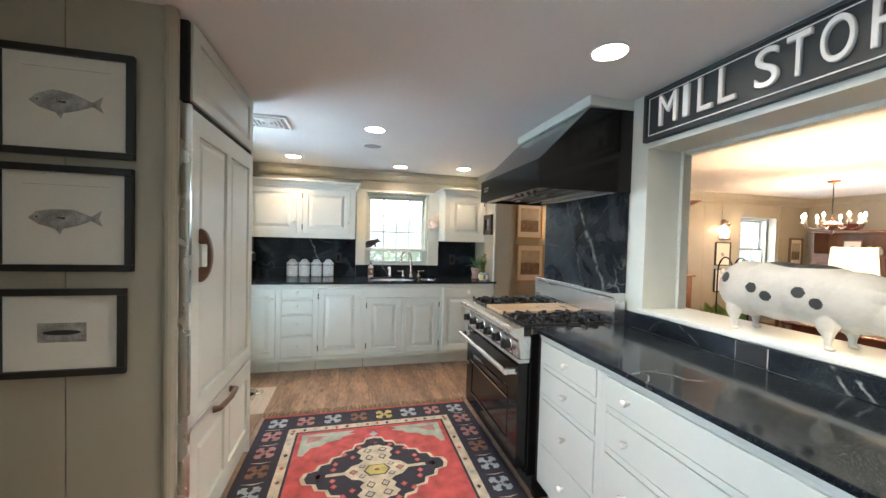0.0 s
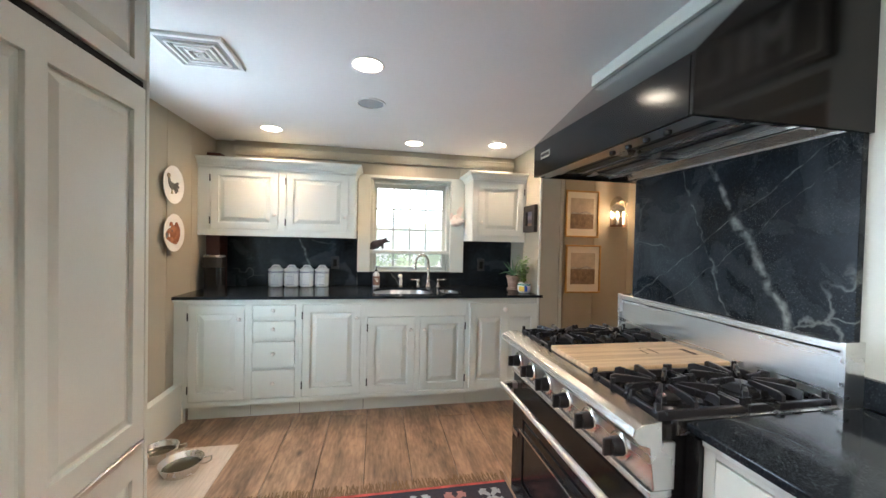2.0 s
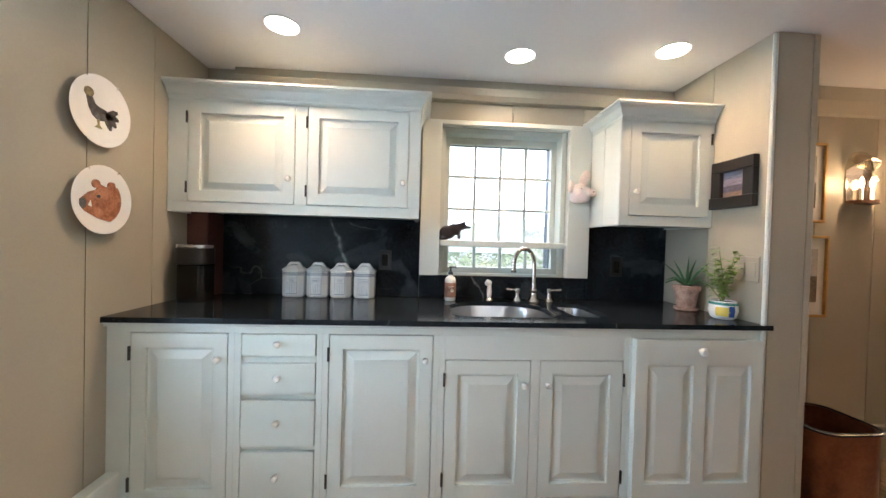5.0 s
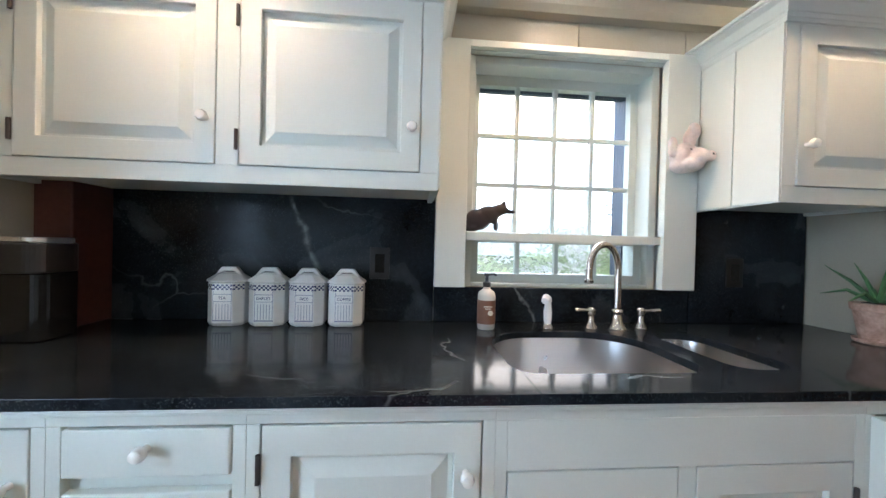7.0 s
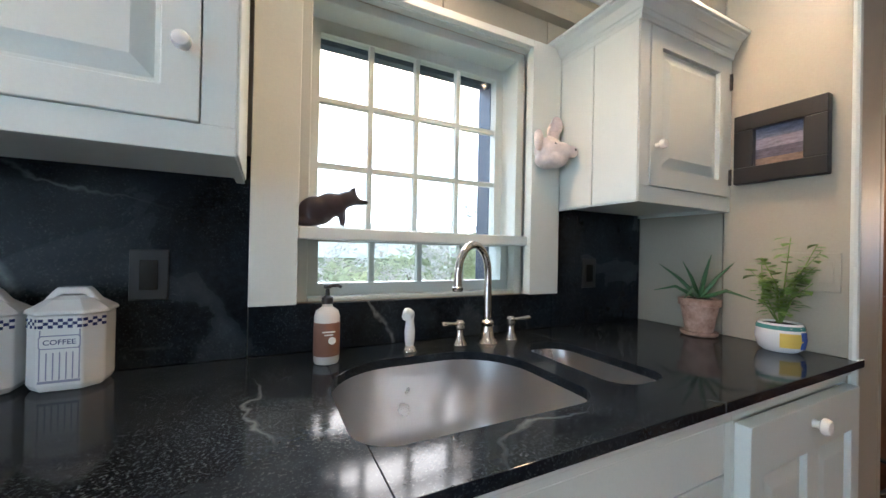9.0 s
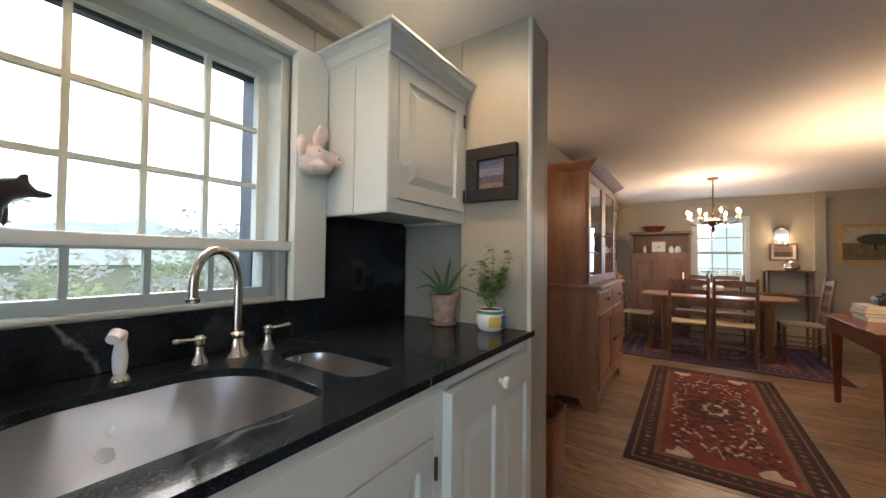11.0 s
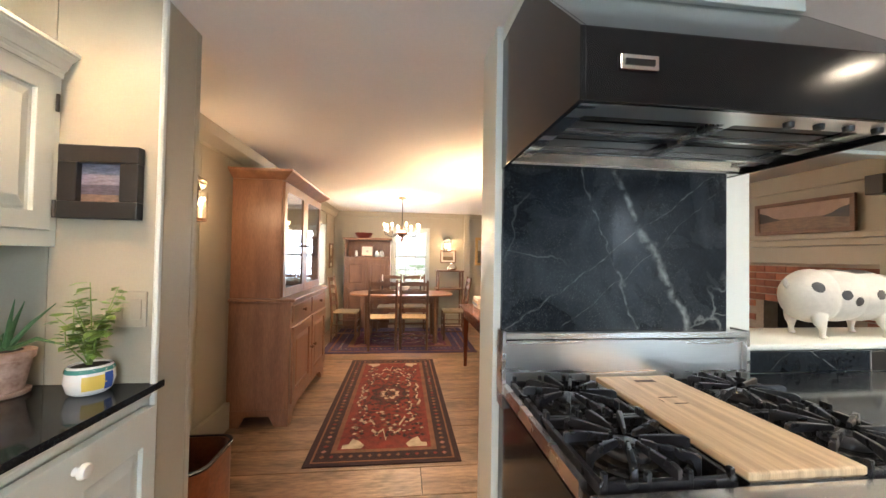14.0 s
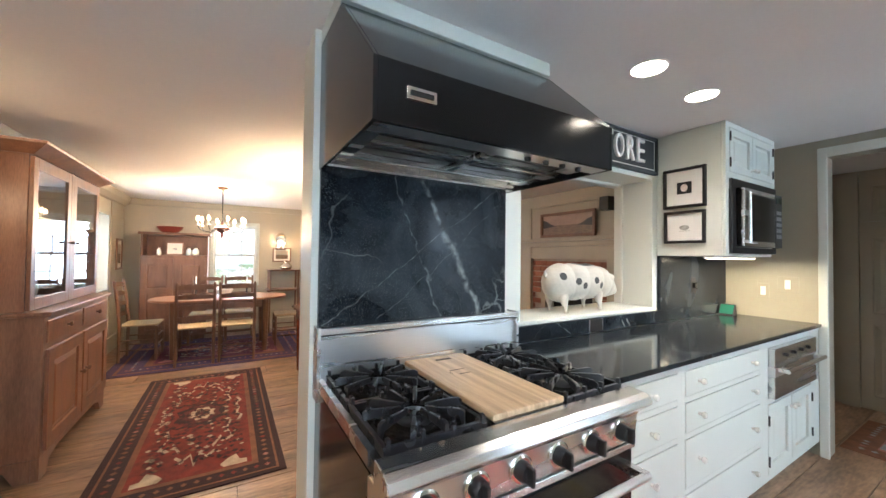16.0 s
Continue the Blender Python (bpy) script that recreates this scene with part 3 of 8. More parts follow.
# ---- kitchen: sink run ----
def base_unit(name, x0, x1, kind, label, yf=6.445, zt=0.872):
    u = thing(name, ((x0 + x1) / 2, 6.75, 0), label, "cabinet", "sink run of base cabinets")
    part("body", boxes((x0, x1, yf + 0.02, 7.04, 0.11, 0.66 if kind == "doors2s" else zt), (x0 + 0.002, x1 - 0.002, yf + 0.06, 7.03, 0.0, 0.11)), PAINT, u)
    w, N, U = x1 - x0, (0, -1, 0), (1, 0, 0)
    fr = bmesh.new()
    # face frame
    box(fr, x0, x1, yf, yf + 0.02, 0.11, 0.15), box(fr, x0, x1, yf, yf + 0.02, 0.852, zt)
    box(fr, x0, x0 + 0.025, yf, yf + 0.02, 0.15, 0.852), box(fr, x1 - 0.025, x1, yf, yf + 0.02, 0.15, 0.852)
    if kind == "doors2s":
        box(fr, x0 + 0.025, x1 - 0.025, yf, yf + 0.02, 0.748, 0.852)
        box(fr, x0 + w / 2 - 0.02, x0 + w / 2 + 0.02, yf, yf + 0.02, 0.15, 0.748)
    part("face_frame", fr, PAINT, u, bevel=0.0015)
    if kind == "drawers":
        for z0, z1 in ((0.757, 0.847), (0.598, 0.728), (0.385, 0.575), (0.155, 0.362)):
            d = part("drawer", boxes((x0 + 0.028, x1 - 0.028, yf - 0.003, yf + 0.018, z0, z1)), PAINT, u, bevel=0.003)
            k = knob(u, ((x0 + x1) / 2, yf - 0.003, (z0 + z1) / 2 + 0.01), N, 0.014)
            k.parent, k.matrix_parent_inverse = d, Matrix.Translation(u.location).inverted() @ Matrix.Translation(u.location)
    else:
        spans = {"door": [(x0 + 0.028, x1 - 0.028)], "doors2s": [(x0 + 0.028, x0 + w / 2 - 0.022), (x0 + w / 2 + 0.022, x1 - 0.028)], "dish": [(x0 + 0.012, x1 - 0.012)]}[kind]
        top = 0.745 if kind == "doors2s" else 0.848
        for i, (a, b) in enumerate(spans):
            bm = bmesh.new()
            dw, dh = b - a, top - 0.153
            if kind == "dish":
                fields = [(0.055, dw / 2 - 0.03, 0.07, dh - 0.11), (dw / 2 + 0.03, dw - 0.055, 0.07, dh - 0.11)]
            else:
                fields = [(0.055, dw - 0.055, 0.06, dh - 0.06)]
            th = 0.03 if kind == "dish" else 0.019
            panel(bm, (a, yf + 0.018 if kind != "dish" else yf + 0.0, 0.153), U, N, dw, dh, th, fields)
            d = part("door", bm, PAINT, u, bevel=0.002)
            if kind == "door":
                kx, hx = b - 0.03, a - 0.004
            elif kind == "doors2s":
                kx, hx = (b - 0.03, a - 0.004) if i == 0 else (a + 0.03, b + 0.004)
            else:
                kx, hx = (a + b) / 2, None
            face = yf - 0.03 if kind == "dish" else yf - 0.001
            k = knob(d, (kx, face, top - (0.10 if kind != "dish" else 0.045)), N, 0.014 if kind != "dish" else 0.02)
            k.matrix_parent_inverse = (u.matrix_basis @ d.matrix_parent_inverse).inverted()
            if hx is not None:
                for hz in (0.24, top - 0.08):
                    h = hinge(d, (hx, yf - 0.002, hz), N)
                    h.matrix_parent_inverse = (u.matrix_basis @ d.matrix_parent_inverse).inverted()
    return u


base_unit("base_cabinet", -0.70, -0.275, "door", "sage-white painted base cabinet with a raised-panel door")
base_unit("drawer_cabinet", -0.275, 0.075, "drawers", "sage-white painted cabinet with four stacked drawers")
base_unit("base_cabinet", 0.075, 0.555, "door", "sage-white painted base cabinet with a tall raised-panel door")
base_unit("sink_cabinet", 0.555, 1.385, "doors2s", "sage-white painted sink cabinet with a pair of panelled doors")
base_unit("dishwasher", 1.385, 1.99, "dish", "panelled dishwasher front painted to match the cabinets")
structure("trim_cabinet_filler", boxes((-0.779, -0.702, 6.45, 6.48, 0.0, 0.872)), PAINT, "painted filler strip")
# black strip under the cabinets: the toe recess's shade as colour
structure("trim_toe_shade", boxes((-0.702, 1.384, 6.512, 6.53, 0.0, 0.108)), DARKGAP)
structure("trim_counter_moulding", boxes((-0.777, 1.994, 6.432, 6.46, 0.874, 0.884), (-0.777, 1.994, 6.425, 6.46, 0.885, 0.8925)), PAINT, "", 0.003)

# worktop with two sink cut-outs
SINKS = ((0.62, 1.11, 6.53, 6.93), (1.19, 1.36, 6.55, 6.92))


def rounded(x0, x1, y0, y1, r, n=6, back=None):
    pts = []
    for cx, cy, a0, rr in ((x1 - r, y0 + r, -90, r), (x1 - (back or r), y1 - (back or r), 0, back or r), (x0 + (back or r), y1 - (back or r), 90, back or r), (x0 + r, y0 + r, 180, r)):
        for k in range(n + 1):
            a = radians(a0 + 90 * k / n)
            pts.append((cx + rr * math.cos(a), cy + rr * math.sin(a)))
    return pts


top = thing("sink_worktop", (0.62, 6.758, 0.893), "polished black soapstone worktop with pale veins on the sink cabinets", "worktop")
cutters = []
for i, (x0, x1, y0, y1) in enumerate(SINKS):
    cb = bmesh.new()
    prism(cb, rounded(x0, x1, y0, y1, 0.07 if i == 0 else 0.06, 8, 0.17 if i == 0 else 0.08), 0.85, 0.95, "z")
    cutters.append(finish(cb, "cutter", STONE))
for x0, x1 in ((-0.779, 0.6378), (0.6382, 2.022)):
    slab_ob = part("slab", boxes((x0, x1, 6.418, 7.098, 0.893, 0.915)), STONE, top)
    for cutter in cutters:
        md = slab_ob.modifiers.new("cut", "BOOLEAN")
        md.object, md.operation, md.solver = cutter, "DIFFERENCE", "EXACT"
    md = slab_ob.modifiers.new("bevel", "BEVEL")
    md.width, md.segments, md.limit_method, md.angle_limit = 0.0012, 2, "ANGLE", radians(40)
    cut_mesh = bpy.data.meshes.new_from_object(slab_ob.evaluated_get(bpy.context.evaluated_depsgraph_get()))
    slab_ob.modifiers.clear()
    slab_ob.data = cut_mesh
for c in cutters:
    bpy.data.objects.remove(c)
for i, (x0, x1, y0, y1) in enumerate(SINKS):
    bm = bmesh.new()
    rings = []
    depth = 0.24 if i == 0 else 0.15
    for z, grow in ((0.893, 0.006), (0.89, 0.008), (0.915 - depth * 0.55, 0.0), (0.915 - depth * 0.75, -0.004), (0.915 - depth * 0.87, -0.013), (0.915 - depth * 0.95, -0.028), (0.915 - depth * 0.985, -0.05), (0.915 - depth, -0.075 if i == 0 else -0.065)):
        pts = rounded(x0 - grow, x1 + grow, y0 - grow, y1 + grow, max(0.01, 0.07 + min(0, grow)) if i == 0 else 0.06 + min(0, grow) * 0.9, 8, 0.17 + min(0, grow) if i == 0 else 0.08 + min(0, grow) * 0.9)
        rings.append([bm.verts.new((*p, z)) for p in pts])
    for a, b in zip(rings, rings[1:]):
        for k in range(len(a)):
            bm.faces.new((a[k], a[(k + 1) % len(a)], b[(k + 1) % len(a)], b[k]))
    bm.faces.new(rings[-1])
    sk = solo("sink_bowl", bm, SINKST, "undermounted satin stainless steel sink bowl" if i == 0 else "narrow undermounted stainless steel side bowl", "sink", smooth=True)
    so = sk.modifiers.new("thickness", "SOLIDIFY")
    so.thickness, so.offset = 0.0015, 1
    cx, cy = (x0 + x1) / 2, (y0 + y1) / 2 + 0.05
    part("drain", lathe(bmesh.new(), [(0.045, 0.9165 - depth), (0.04, 0.919 - depth), (0.02, 0.917 - depth), (0.005, 0.917 - depth)], (cx, cy, 0), 20), CHROME, sk, smooth=True)

# stone upstands
for x0, x1, zt in ((-0.66, 0.461, 1.43), (0.463, 1.477, 1.046), (1.479, 1.984, 1.43)):
    structure("splashback_sink", boxes((x0, x1, 7.078, 7.0985, 0.916, zt)), SPLASH, "dark soapstone splashback with faint veins", 0.002)
structure("trim_window_panel", boxes((0.462, 0.575, 7.048, 7.0995, 1.048, 1.96), (1.345, 1.478, 7.048, 7.0995, 1.048, 1.96), (0.575, 1.345, 7.048, 7.0995, 1.935, 1.96)), PAINT, "painted panel round the window", 0.002)


def wall_cabinet(name, x0, x1, yf, doors, label, crown_r, crown_l):
    z0, z1 = 1.357, 1.925
    u = thing(name, ((x0 + x1) / 2, 6.9, z0), label, "cabinet")
    part("body", boxes((x0, x1, yf + 0.02, 7.077, z0 + 0.012, z1)), PAINT, u, bevel=0.002)
    fr = bmesh.new()
    edges = [x0] + [e for d in doors for e in d] + [x1]
    box(fr, x0, x1, yf, yf + 0.02, z0, z0 + 0.05), box(fr, x0, x1, yf, yf + 0.02, z1 - 0.03, z1)
    for a, b in zip(edges[::2], edges[1::2]):
        box(fr, a, b, yf, yf + 0.02, z0 + 0.05, z1 - 0.03)
    part("face_frame", fr, PAINT, u, bevel=0.0015)
    xs_, out = (x1, 0.005) if crown_r else (x0 - 0.005, 0.005)
    for ya, yb in ((yf + 0.002, 6.898), (6.902, 7.0465)):
        part("side_board", boxes((xs_, xs_ + out, ya, yb, z0 + 0.004, z1 - 0.008)), PAINT, u, bevel=0.0015)
    for xa in (x0, x1 - 0.018):
        part("side_skirt", boxes((xa, xa + 0.018, yf + 0.02, 7.077, z0, z0 + 0.012)), PAINT, u)
    bm = bmesh.new()
    rings = []
    for o, z in ((0.006, z1 - 0.026), (0.008, z1 - 0.014), (0.006, z1 - 0.012), (0.012, z1 - 0.002), (0.016, z1), (0.030, z1 + 0.026), (0.046, z1 + 0.038), (0.046, z1 + 0.042), (0.055, z1 + 0.044), (0.055, z1 + 0.055)):
        xa, xb, y = x0 - o * crown_l, x1 + o * crown_r, yf - o
        rings.append([bm.verts.new(p) for p in ((xa, 7.077, z), (xa, y, z), (xb, y, z), (xb, 7.077, z))])
    for r, q in zip(rings, rings[1:]):
        for k in range(4):
            bm.faces.new((r[k], r[(k + 1) % 4], q[(k + 1) % 4], q[k]))
    bm.faces.new(rings[0][::-1]), bm.faces.new(rings[-1])
    part("crown_moulding", bm, PAINT, u, bevel=0.002)
    for i, (a, b) in enumerate(doors):
        bm = bmesh.new()
        panel(bm, (a + 0.002, yf + 0.018, z0 + 0.052), (1, 0, 0), (0, -1, 0), b - a - 0.004, z1 - z0 - 0.084, 0.021, [(0.055, b - a - 0.059, 0.055, z1 - z0 - 0.139)], slope=0.03)
        d = part("door", bm, PAINT, u, bevel=0.002)
        right = len(doors) == 2
        kx, hx = (b - 0.025, a - 0.004) if right else (a + 0.03, b + 0.004)
        k = knob(d, (kx, yf - 0.003, z0 + 0.175), (0, -1, 0), 0.015)
        k.matrix_parent_inverse = (u.matrix_basis @ d.matrix_parent_inverse).inverted()
        for hz in (z0 + 0.12, z1 - 0.11):
            h = hinge(d, (hx, yf - 0.003, hz), (0, -1, 0))
            h.matrix_parent_inverse = (u.matrix_basis @ d.matrix_parent_inverse).inverted()
    return u


wall_cabinet("wall_cabinet", -0.766, 0.448, 6.775, [(-0.672, -0.165), (-0.105, 0.395)], "sage-white painted two-door wall cabinet with crown moulding", 1, 0)
wall_cabinet("wall_cabinet", 1.484, 1.984, 6.735, [(1.53, 1.962)], "small sage-white painted single-door wall cabinet with crown moulding", 0, 1)

# ---- refrigerator ----
FX = -0.18
fridge = thing("refrigerator", (-0.46, 4.65, 0), "built-in refrigerator with cream panelled doors and steel edges", "refrigerator")
part("carcass", boxes((-0.775, FX - 0.035, 4.198, 5.085, 0.0, 2.19)), PAINT, fridge)
part("side_panel", boxes((-0.775, FX - 0.005, 5.087, 5.105, 0.0, 2.195)), PAINT, fridge, bevel=0.002)
for nm, z0, z1, fields in (("door", 0.61, 1.86, True), ("freezer_drawer", 0.10, 0.585, True), ("top_grille_panel", 1.89, 2.19, False)):
    bm = bmesh.new()
    w, h = 0.845, z1 - z0
    if fields:
        f = [(0.07, 0.40, 0.08, h - 0.09), (0.46, w - 0.06, 0.08, h - 0.09)]
    else:
        f = [(0.07, w - 0.06, 0.05, h - 0.05)]
    panel(bm, (FX - 0.03, 4.228, z0), (0, 1, 0), (1, 0, 0), w, h, 0.03, f, 0.014, 0.025)
    d = part(nm, bm, PAINT, fridge, bevel=0.002)
part("steel_edge", boxes((FX - 0.034, FX + 0.002, 4.200, 4.224, 0.10, 1.87), (FX - 0.034, FX + 0.004, 4.224, 5.07, 0.587, 0.606)), STEEL, fridge, "brushed steel edge strip", bevel=0.003)
# black boxes painted as the shade between the panels
part("dark_gap", boxes((FX - 0.034, FX - 0.012, 4.224, 5.08, 1.862, 1.888), (FX - 0.034, FX - 0.006, 4.200, 4.22, 1.88, 2.18)), DARKGAP, fridge)
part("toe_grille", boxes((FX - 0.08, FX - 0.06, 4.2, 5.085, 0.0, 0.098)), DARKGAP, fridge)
bm = bmesh.new()
arc_o = [(FX + 0.048 * math.cos(a), 1.285 + 0.112 * math.sin(a)) for a in [math.pi * (k / 14 - 0.5) for k in range(15)]]
prism(bm, arc_o + [(FX, 1.332), (FX + 0.031, 1.332), (FX + 0.031, 1.238), (FX, 1.238)], 4.288, 4.318, "y")
WALNUT = material("brown_walnut", (0.115, 0.058, 0.032), 0.35, 0, 0.3, 6, 60, 0.05)
part("door_handle", bm, WALNUT, fridge, "dark wooden half-moon handle", bevel=0.006)
bm = bmesh.new()
tube(bm, [(FX + 0.0, 4.46, 0.565), (FX + 0.03, 4.47, 0.568), (FX + 0.042, 4.58, 0.57), (FX + 0.03, 4.69, 0.568), (FX + 0.0, 4.70, 0.565)], [0.016, 0.014, 0.012, 0.014, 0.016], 10)
part("drawer_handle", bm, WALNUT, fridge, "dark wooden bow handle", smooth=True)

# ---- range ----
RX, RY0, RY1 = 1.31, 4.372, 5.274
rng = thing("range_cooker", (1.6, 4.82, 0), "steel and black enamel six-knob range with four burners", "range")
part("body", boxes((RX + 0.06, 1.965, RY0, RY1, 0.1, 0.865)), BLACKE, rng)
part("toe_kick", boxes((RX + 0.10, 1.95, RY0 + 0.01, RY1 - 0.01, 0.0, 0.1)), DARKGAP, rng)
bm = bmesh.new()
prism(bm, [(RX + 0.06, 0.745), (RX, 0.745), (RX - 0.015, 0.855), (RX - 0.045, 0.866), (RX - 0.062, 0.885), (RX - 0.055, 0.905), (RX - 0.035, 0.914), (RX + 0.02, 0.918), (RX + 0.022, 0.866), (RX + 0.06, 0.864)], RY0 - 0.006, RY1 + 0.006, "y")
panel_front = part("control_panel", bm, STEEL, rng, "brushed steel control panel", bevel=0.003)
part("cooktop", boxes((RX + 0.024, 1.9, RY0, RY1, 0.867, 0.905)), BLACKE, rng, bevel=0.003)
part("side_rail", boxes((RX + 0.062, 1.9, RY0 - 0.005, RY0 + 0.012, 0.88, 0.916)), STEEL, rng)
part("side_rail", boxes((RX + 0.062, 1.9, RY1 - 0.012, RY1 + 0.005, 0.88, 0.916)), STEEL, rng)
bg_ = part("backguard", boxes((1.905, 1.945, RY0, RY1, 0.86, 1.062), (1.885, 1.955, RY0, RY1, 1.07, 1.092)), STEEL, rng, "brushed steel backguard", bevel=0.002)
part("backguard_slot", boxes((1.915, 1.95, RY0 + 0.005, RY1 - 0.005, 1.062, 1.07)), DARKGAP, rng)
part("backguard_end", boxes((1.885, 1.955, RY1, RY1 + 0.012, 0.84, 1.096)), STEEL, rng)
part("backguard_end", boxes((1.885, 1.955, RY0 - 0.012, RY0, 0.84, 1.096)), STEEL, rng)
for i in range(6):
    y = RY0 + 0.10 + (RY1 - RY0 - 0.2) * i / 5
    kn = part("knob", lathe(bmesh.new(), [(0.032, 0), (0.032, -0.004), (0.026, -0.008), (0.024, -0.03), (0.02, -0.036), (0.004, -0.037)], (RX - 0.008, y, 0.803), 20, "x"), BLACKF, rng, smooth=True)
    rb = part("knob_bezel", lathe(bmesh.new(), [(0.034, 0.006), (0.038, 0.0), (0.038, -0.008), (0.034, -0.011), (0.03, -0.011)], (RX - 0.010, y, 0.803), 20, "x"), CHROME, rng, smooth=True)
    part("knob_grip", boxes((RX - 0.064, RX - 0.036, y - 0.006, y + 0.006, 0.78, 0.826)), BLACKF, rng, bevel=0.003)
bm = bmesh.new()
panel(bm, (RX + 0.058, RY1 - 0.01, 0.14), (0, -1, 0), (-1, 0, 0), RY1 - RY0 - 0.02, 0.58, 0.058, [(0.12, 0.76, 0.10, 0.40)], 0.01, 0.005)
part("oven_door", bm, BLACKE, rng, "black enamel oven door", bevel=0.003)
bm = bmesh.new()
tube(bm, [(RX - 0.065, RY0 + 0.03, 0.668), (RX - 0.065, RY1 - 0.03, 0.668)], 0.014, 14)
for y in (RY0 + 0.045, RY1 - 0.045):
    box(bm, RX - 0.07, RX + 0.001, y - 0.014, y + 0.014, 0.655, 0.682)
part("oven_handle", bm, STEEL, rng, "brushed steel bar handle", smooth=True)
part("door_trim", boxes((RX - 0.006, RX - 0.0005, RY0 + 0.13, RY0 + 0.8, 0.475, 0.483), (RX - 0.006, RX - 0.0005, RY1 - 0.085, RY1 - 0.02, 0.43, 0.455)), CHROME, rng)
part("steel_strip", boxes((RX - 0.005, RX + 0.06, RY0, RY1, 0.722, 0.742)), STEEL, rng, bevel=0.002)


def finger(bm, c, d, near, far, half, z, drop):
    """One tapered grate finger from near to far along d, its outer end stepping down into a foot."""
    side = Vector((-d.y, d.x, 0))
    rows = [(near, half * 0.7, z - 0.012, z + 0.001), (near + (far - near) * 0.55, half, z - 0.016, z + 0.004), (far - 0.012, half * 1.15, z - 0.02, z + 0.004), (far, half * 1.15, z - drop, z - 0.002)]
    rings = []
    for u, h, lo, hi in rows:
        p = c + d * u
        rings.append([bm.verts.new((q.x, q.y, zz)) for q, zz in ((p - side * h, lo), (p + side * h, lo), (p + side * h * 0.8, hi), (p - side * h * 0.8, hi))])
    for a, b in zip(rings, rings[1:]):
        for k in range(4):
            bm.faces.new((a[k], a[(k + 1) % 4], b[(k + 1) % 4], b[k]))
    bm.faces.new(rings[0]), bm.faces.new(rings[-1][::-1])


def grate(y0, y1, x0, x1):
    bm = bmesh.new()
    z, t = 0.934, 0.006
    for y in (y0 + t, y1 - t):
        box(bm, x0, x1, y - t, y + t, z - 0.03, z - 0.006)
    for x in (x0 + t, x1 - t):
        box(bm, x - t, x + t, y0 + 2 * t, y1 - 2 * t, z - 0.03, z - 0.006)
    c = Vector(((x0 + x1) / 2, (y0 + y1) / 2, 0))
    for k in range(10):
        a = 2 * math.pi * (k + 0.25) / 10
        d = Vector((math.cos(a), math.sin(a), 0))
        far = min((x1 - x0) / 2 / max(abs(d.x), 1e-6), (y1 - y0) / 2 / max(abs(d.y), 1e-6), 0.142) - 0.002
        finger(bm, c, d, 0.03, far, 0.0062, z + 0.014, 0.05)
    # upright lugs along the rim
    for f in (0.04, 0.35, 0.65, 0.96):
        y = y0 + (y1 - y0) * f
        for x in (x0 + t, x1 - t):
            box(bm, x - 0.0065, x + 0.0065, y - 0.005, y + 0.005, z - 0.028, z + 0.012)
    part("burner_grate", bm, IRON, rng, "black cast iron grate with radial fingers", bevel=0.0015)
    part("burner_bowl", lathe(bmesh.new(), [(0.105, 0.906), (0.10, 0.911), (0.078, 0.9125), (0.07, 0.9095), (0.05, 0.909)], (c.x, c.y, 0), 28), BLACKE, rng, smooth=True)
    part("burner_cap", lathe(bmesh.new(), [(0.05, 0.909), (0.05, 0.918), (0.044, 0.926), (0.03, 0.930), (0.006, 0.931)], (c.x, c.y, 0), 24), IRON, rng, smooth=True)


for y0, y1 in ((RY0 + 0.02, RY0 + 0.305), (RY1 - 0.305, RY1 - 0.02)):
    grate(y0, y1, RX + 0.03, RX + 0.306)
    grate(y0, y1, RX + 0.309, RX + 0.585)
solo("cutting_board", boxes((RX + 0.026, 1.895, 4.682, 4.95, 0.92, 0.938)), BOARD, "worn maple cutting board lying on the range top", "cutting board", bevel=0.004)
# dark brown of the scorch marks; on the slot it paints the hole's shade
DARKSLOT = plain("slot_shade_and_scorch", (0.05, 0.03, 0.018), 0.8)
board = bpy.data.objects["cutting_board"]
for nm, row in (("slot", (1.83, 1.85, 4.77, 4.84)), ("scorch_mark", (1.70, 1.705, 4.80, 4.86)), ("scorch_mark", (1.655, 1.66, 4.80, 4.845)), ("scorch_mark", (1.67, 1.69, 4.865, 4.868))):
    part(nm, boxes((*row, 0.9365, 0.9384)), DARKSLOT, board)
part("griddle_cover", boxes((RX + 0.026, 1.9, 4.685, 4.948, 0.9, 0.919)), STEEL, rng)

# ---- hood ----
hood = thing("range_hood", (1.7, 4.82, 1.67), "black enamel canopy range hood with steel filters", "range hood")
bm = bmesh.new()
prof_o = [(1.39, 1.67), (1.39, 1.825), (1.69, 2.13), (1.975, 2.14), (1.975, 1.67)]
prism(bm, prof_o, RY0, RY0 + 0.012, "y"), prism(bm, prof_o, RY1 - 0.012, RY1, "y")
a, b = RY0 + 0.012, RY1 - 0.012
prism(bm, [(1.39, 1.67), (1.39, 1.825), (1.402, 1.82), (1.402, 1.67)], a, b, "y")
prism(bm, [(1.39, 1.825), (1.69, 2.13), (1.697, 2.12), (1.402, 1.82)], a, b, "y")
prism(bm, [(1.69, 2.13), (1.975, 2.14), (1.975, 2.13), (1.697, 2.12)], a, b, "y")
part("canopy", bm, BLACKE, hood, bevel=0.002)
bm = boxes((1.402, 1.47, a, b, 1.672, 1.678), (1.90, 1.97, a, b, 1.672, 1.68), (1.47, 1.90, a, a + 0.06, 1.69, 1.70), (1.47, 1.90, b - 0.06, b, 1.69, 1.70))
part("steel_liner", bm, STEEL, hood)
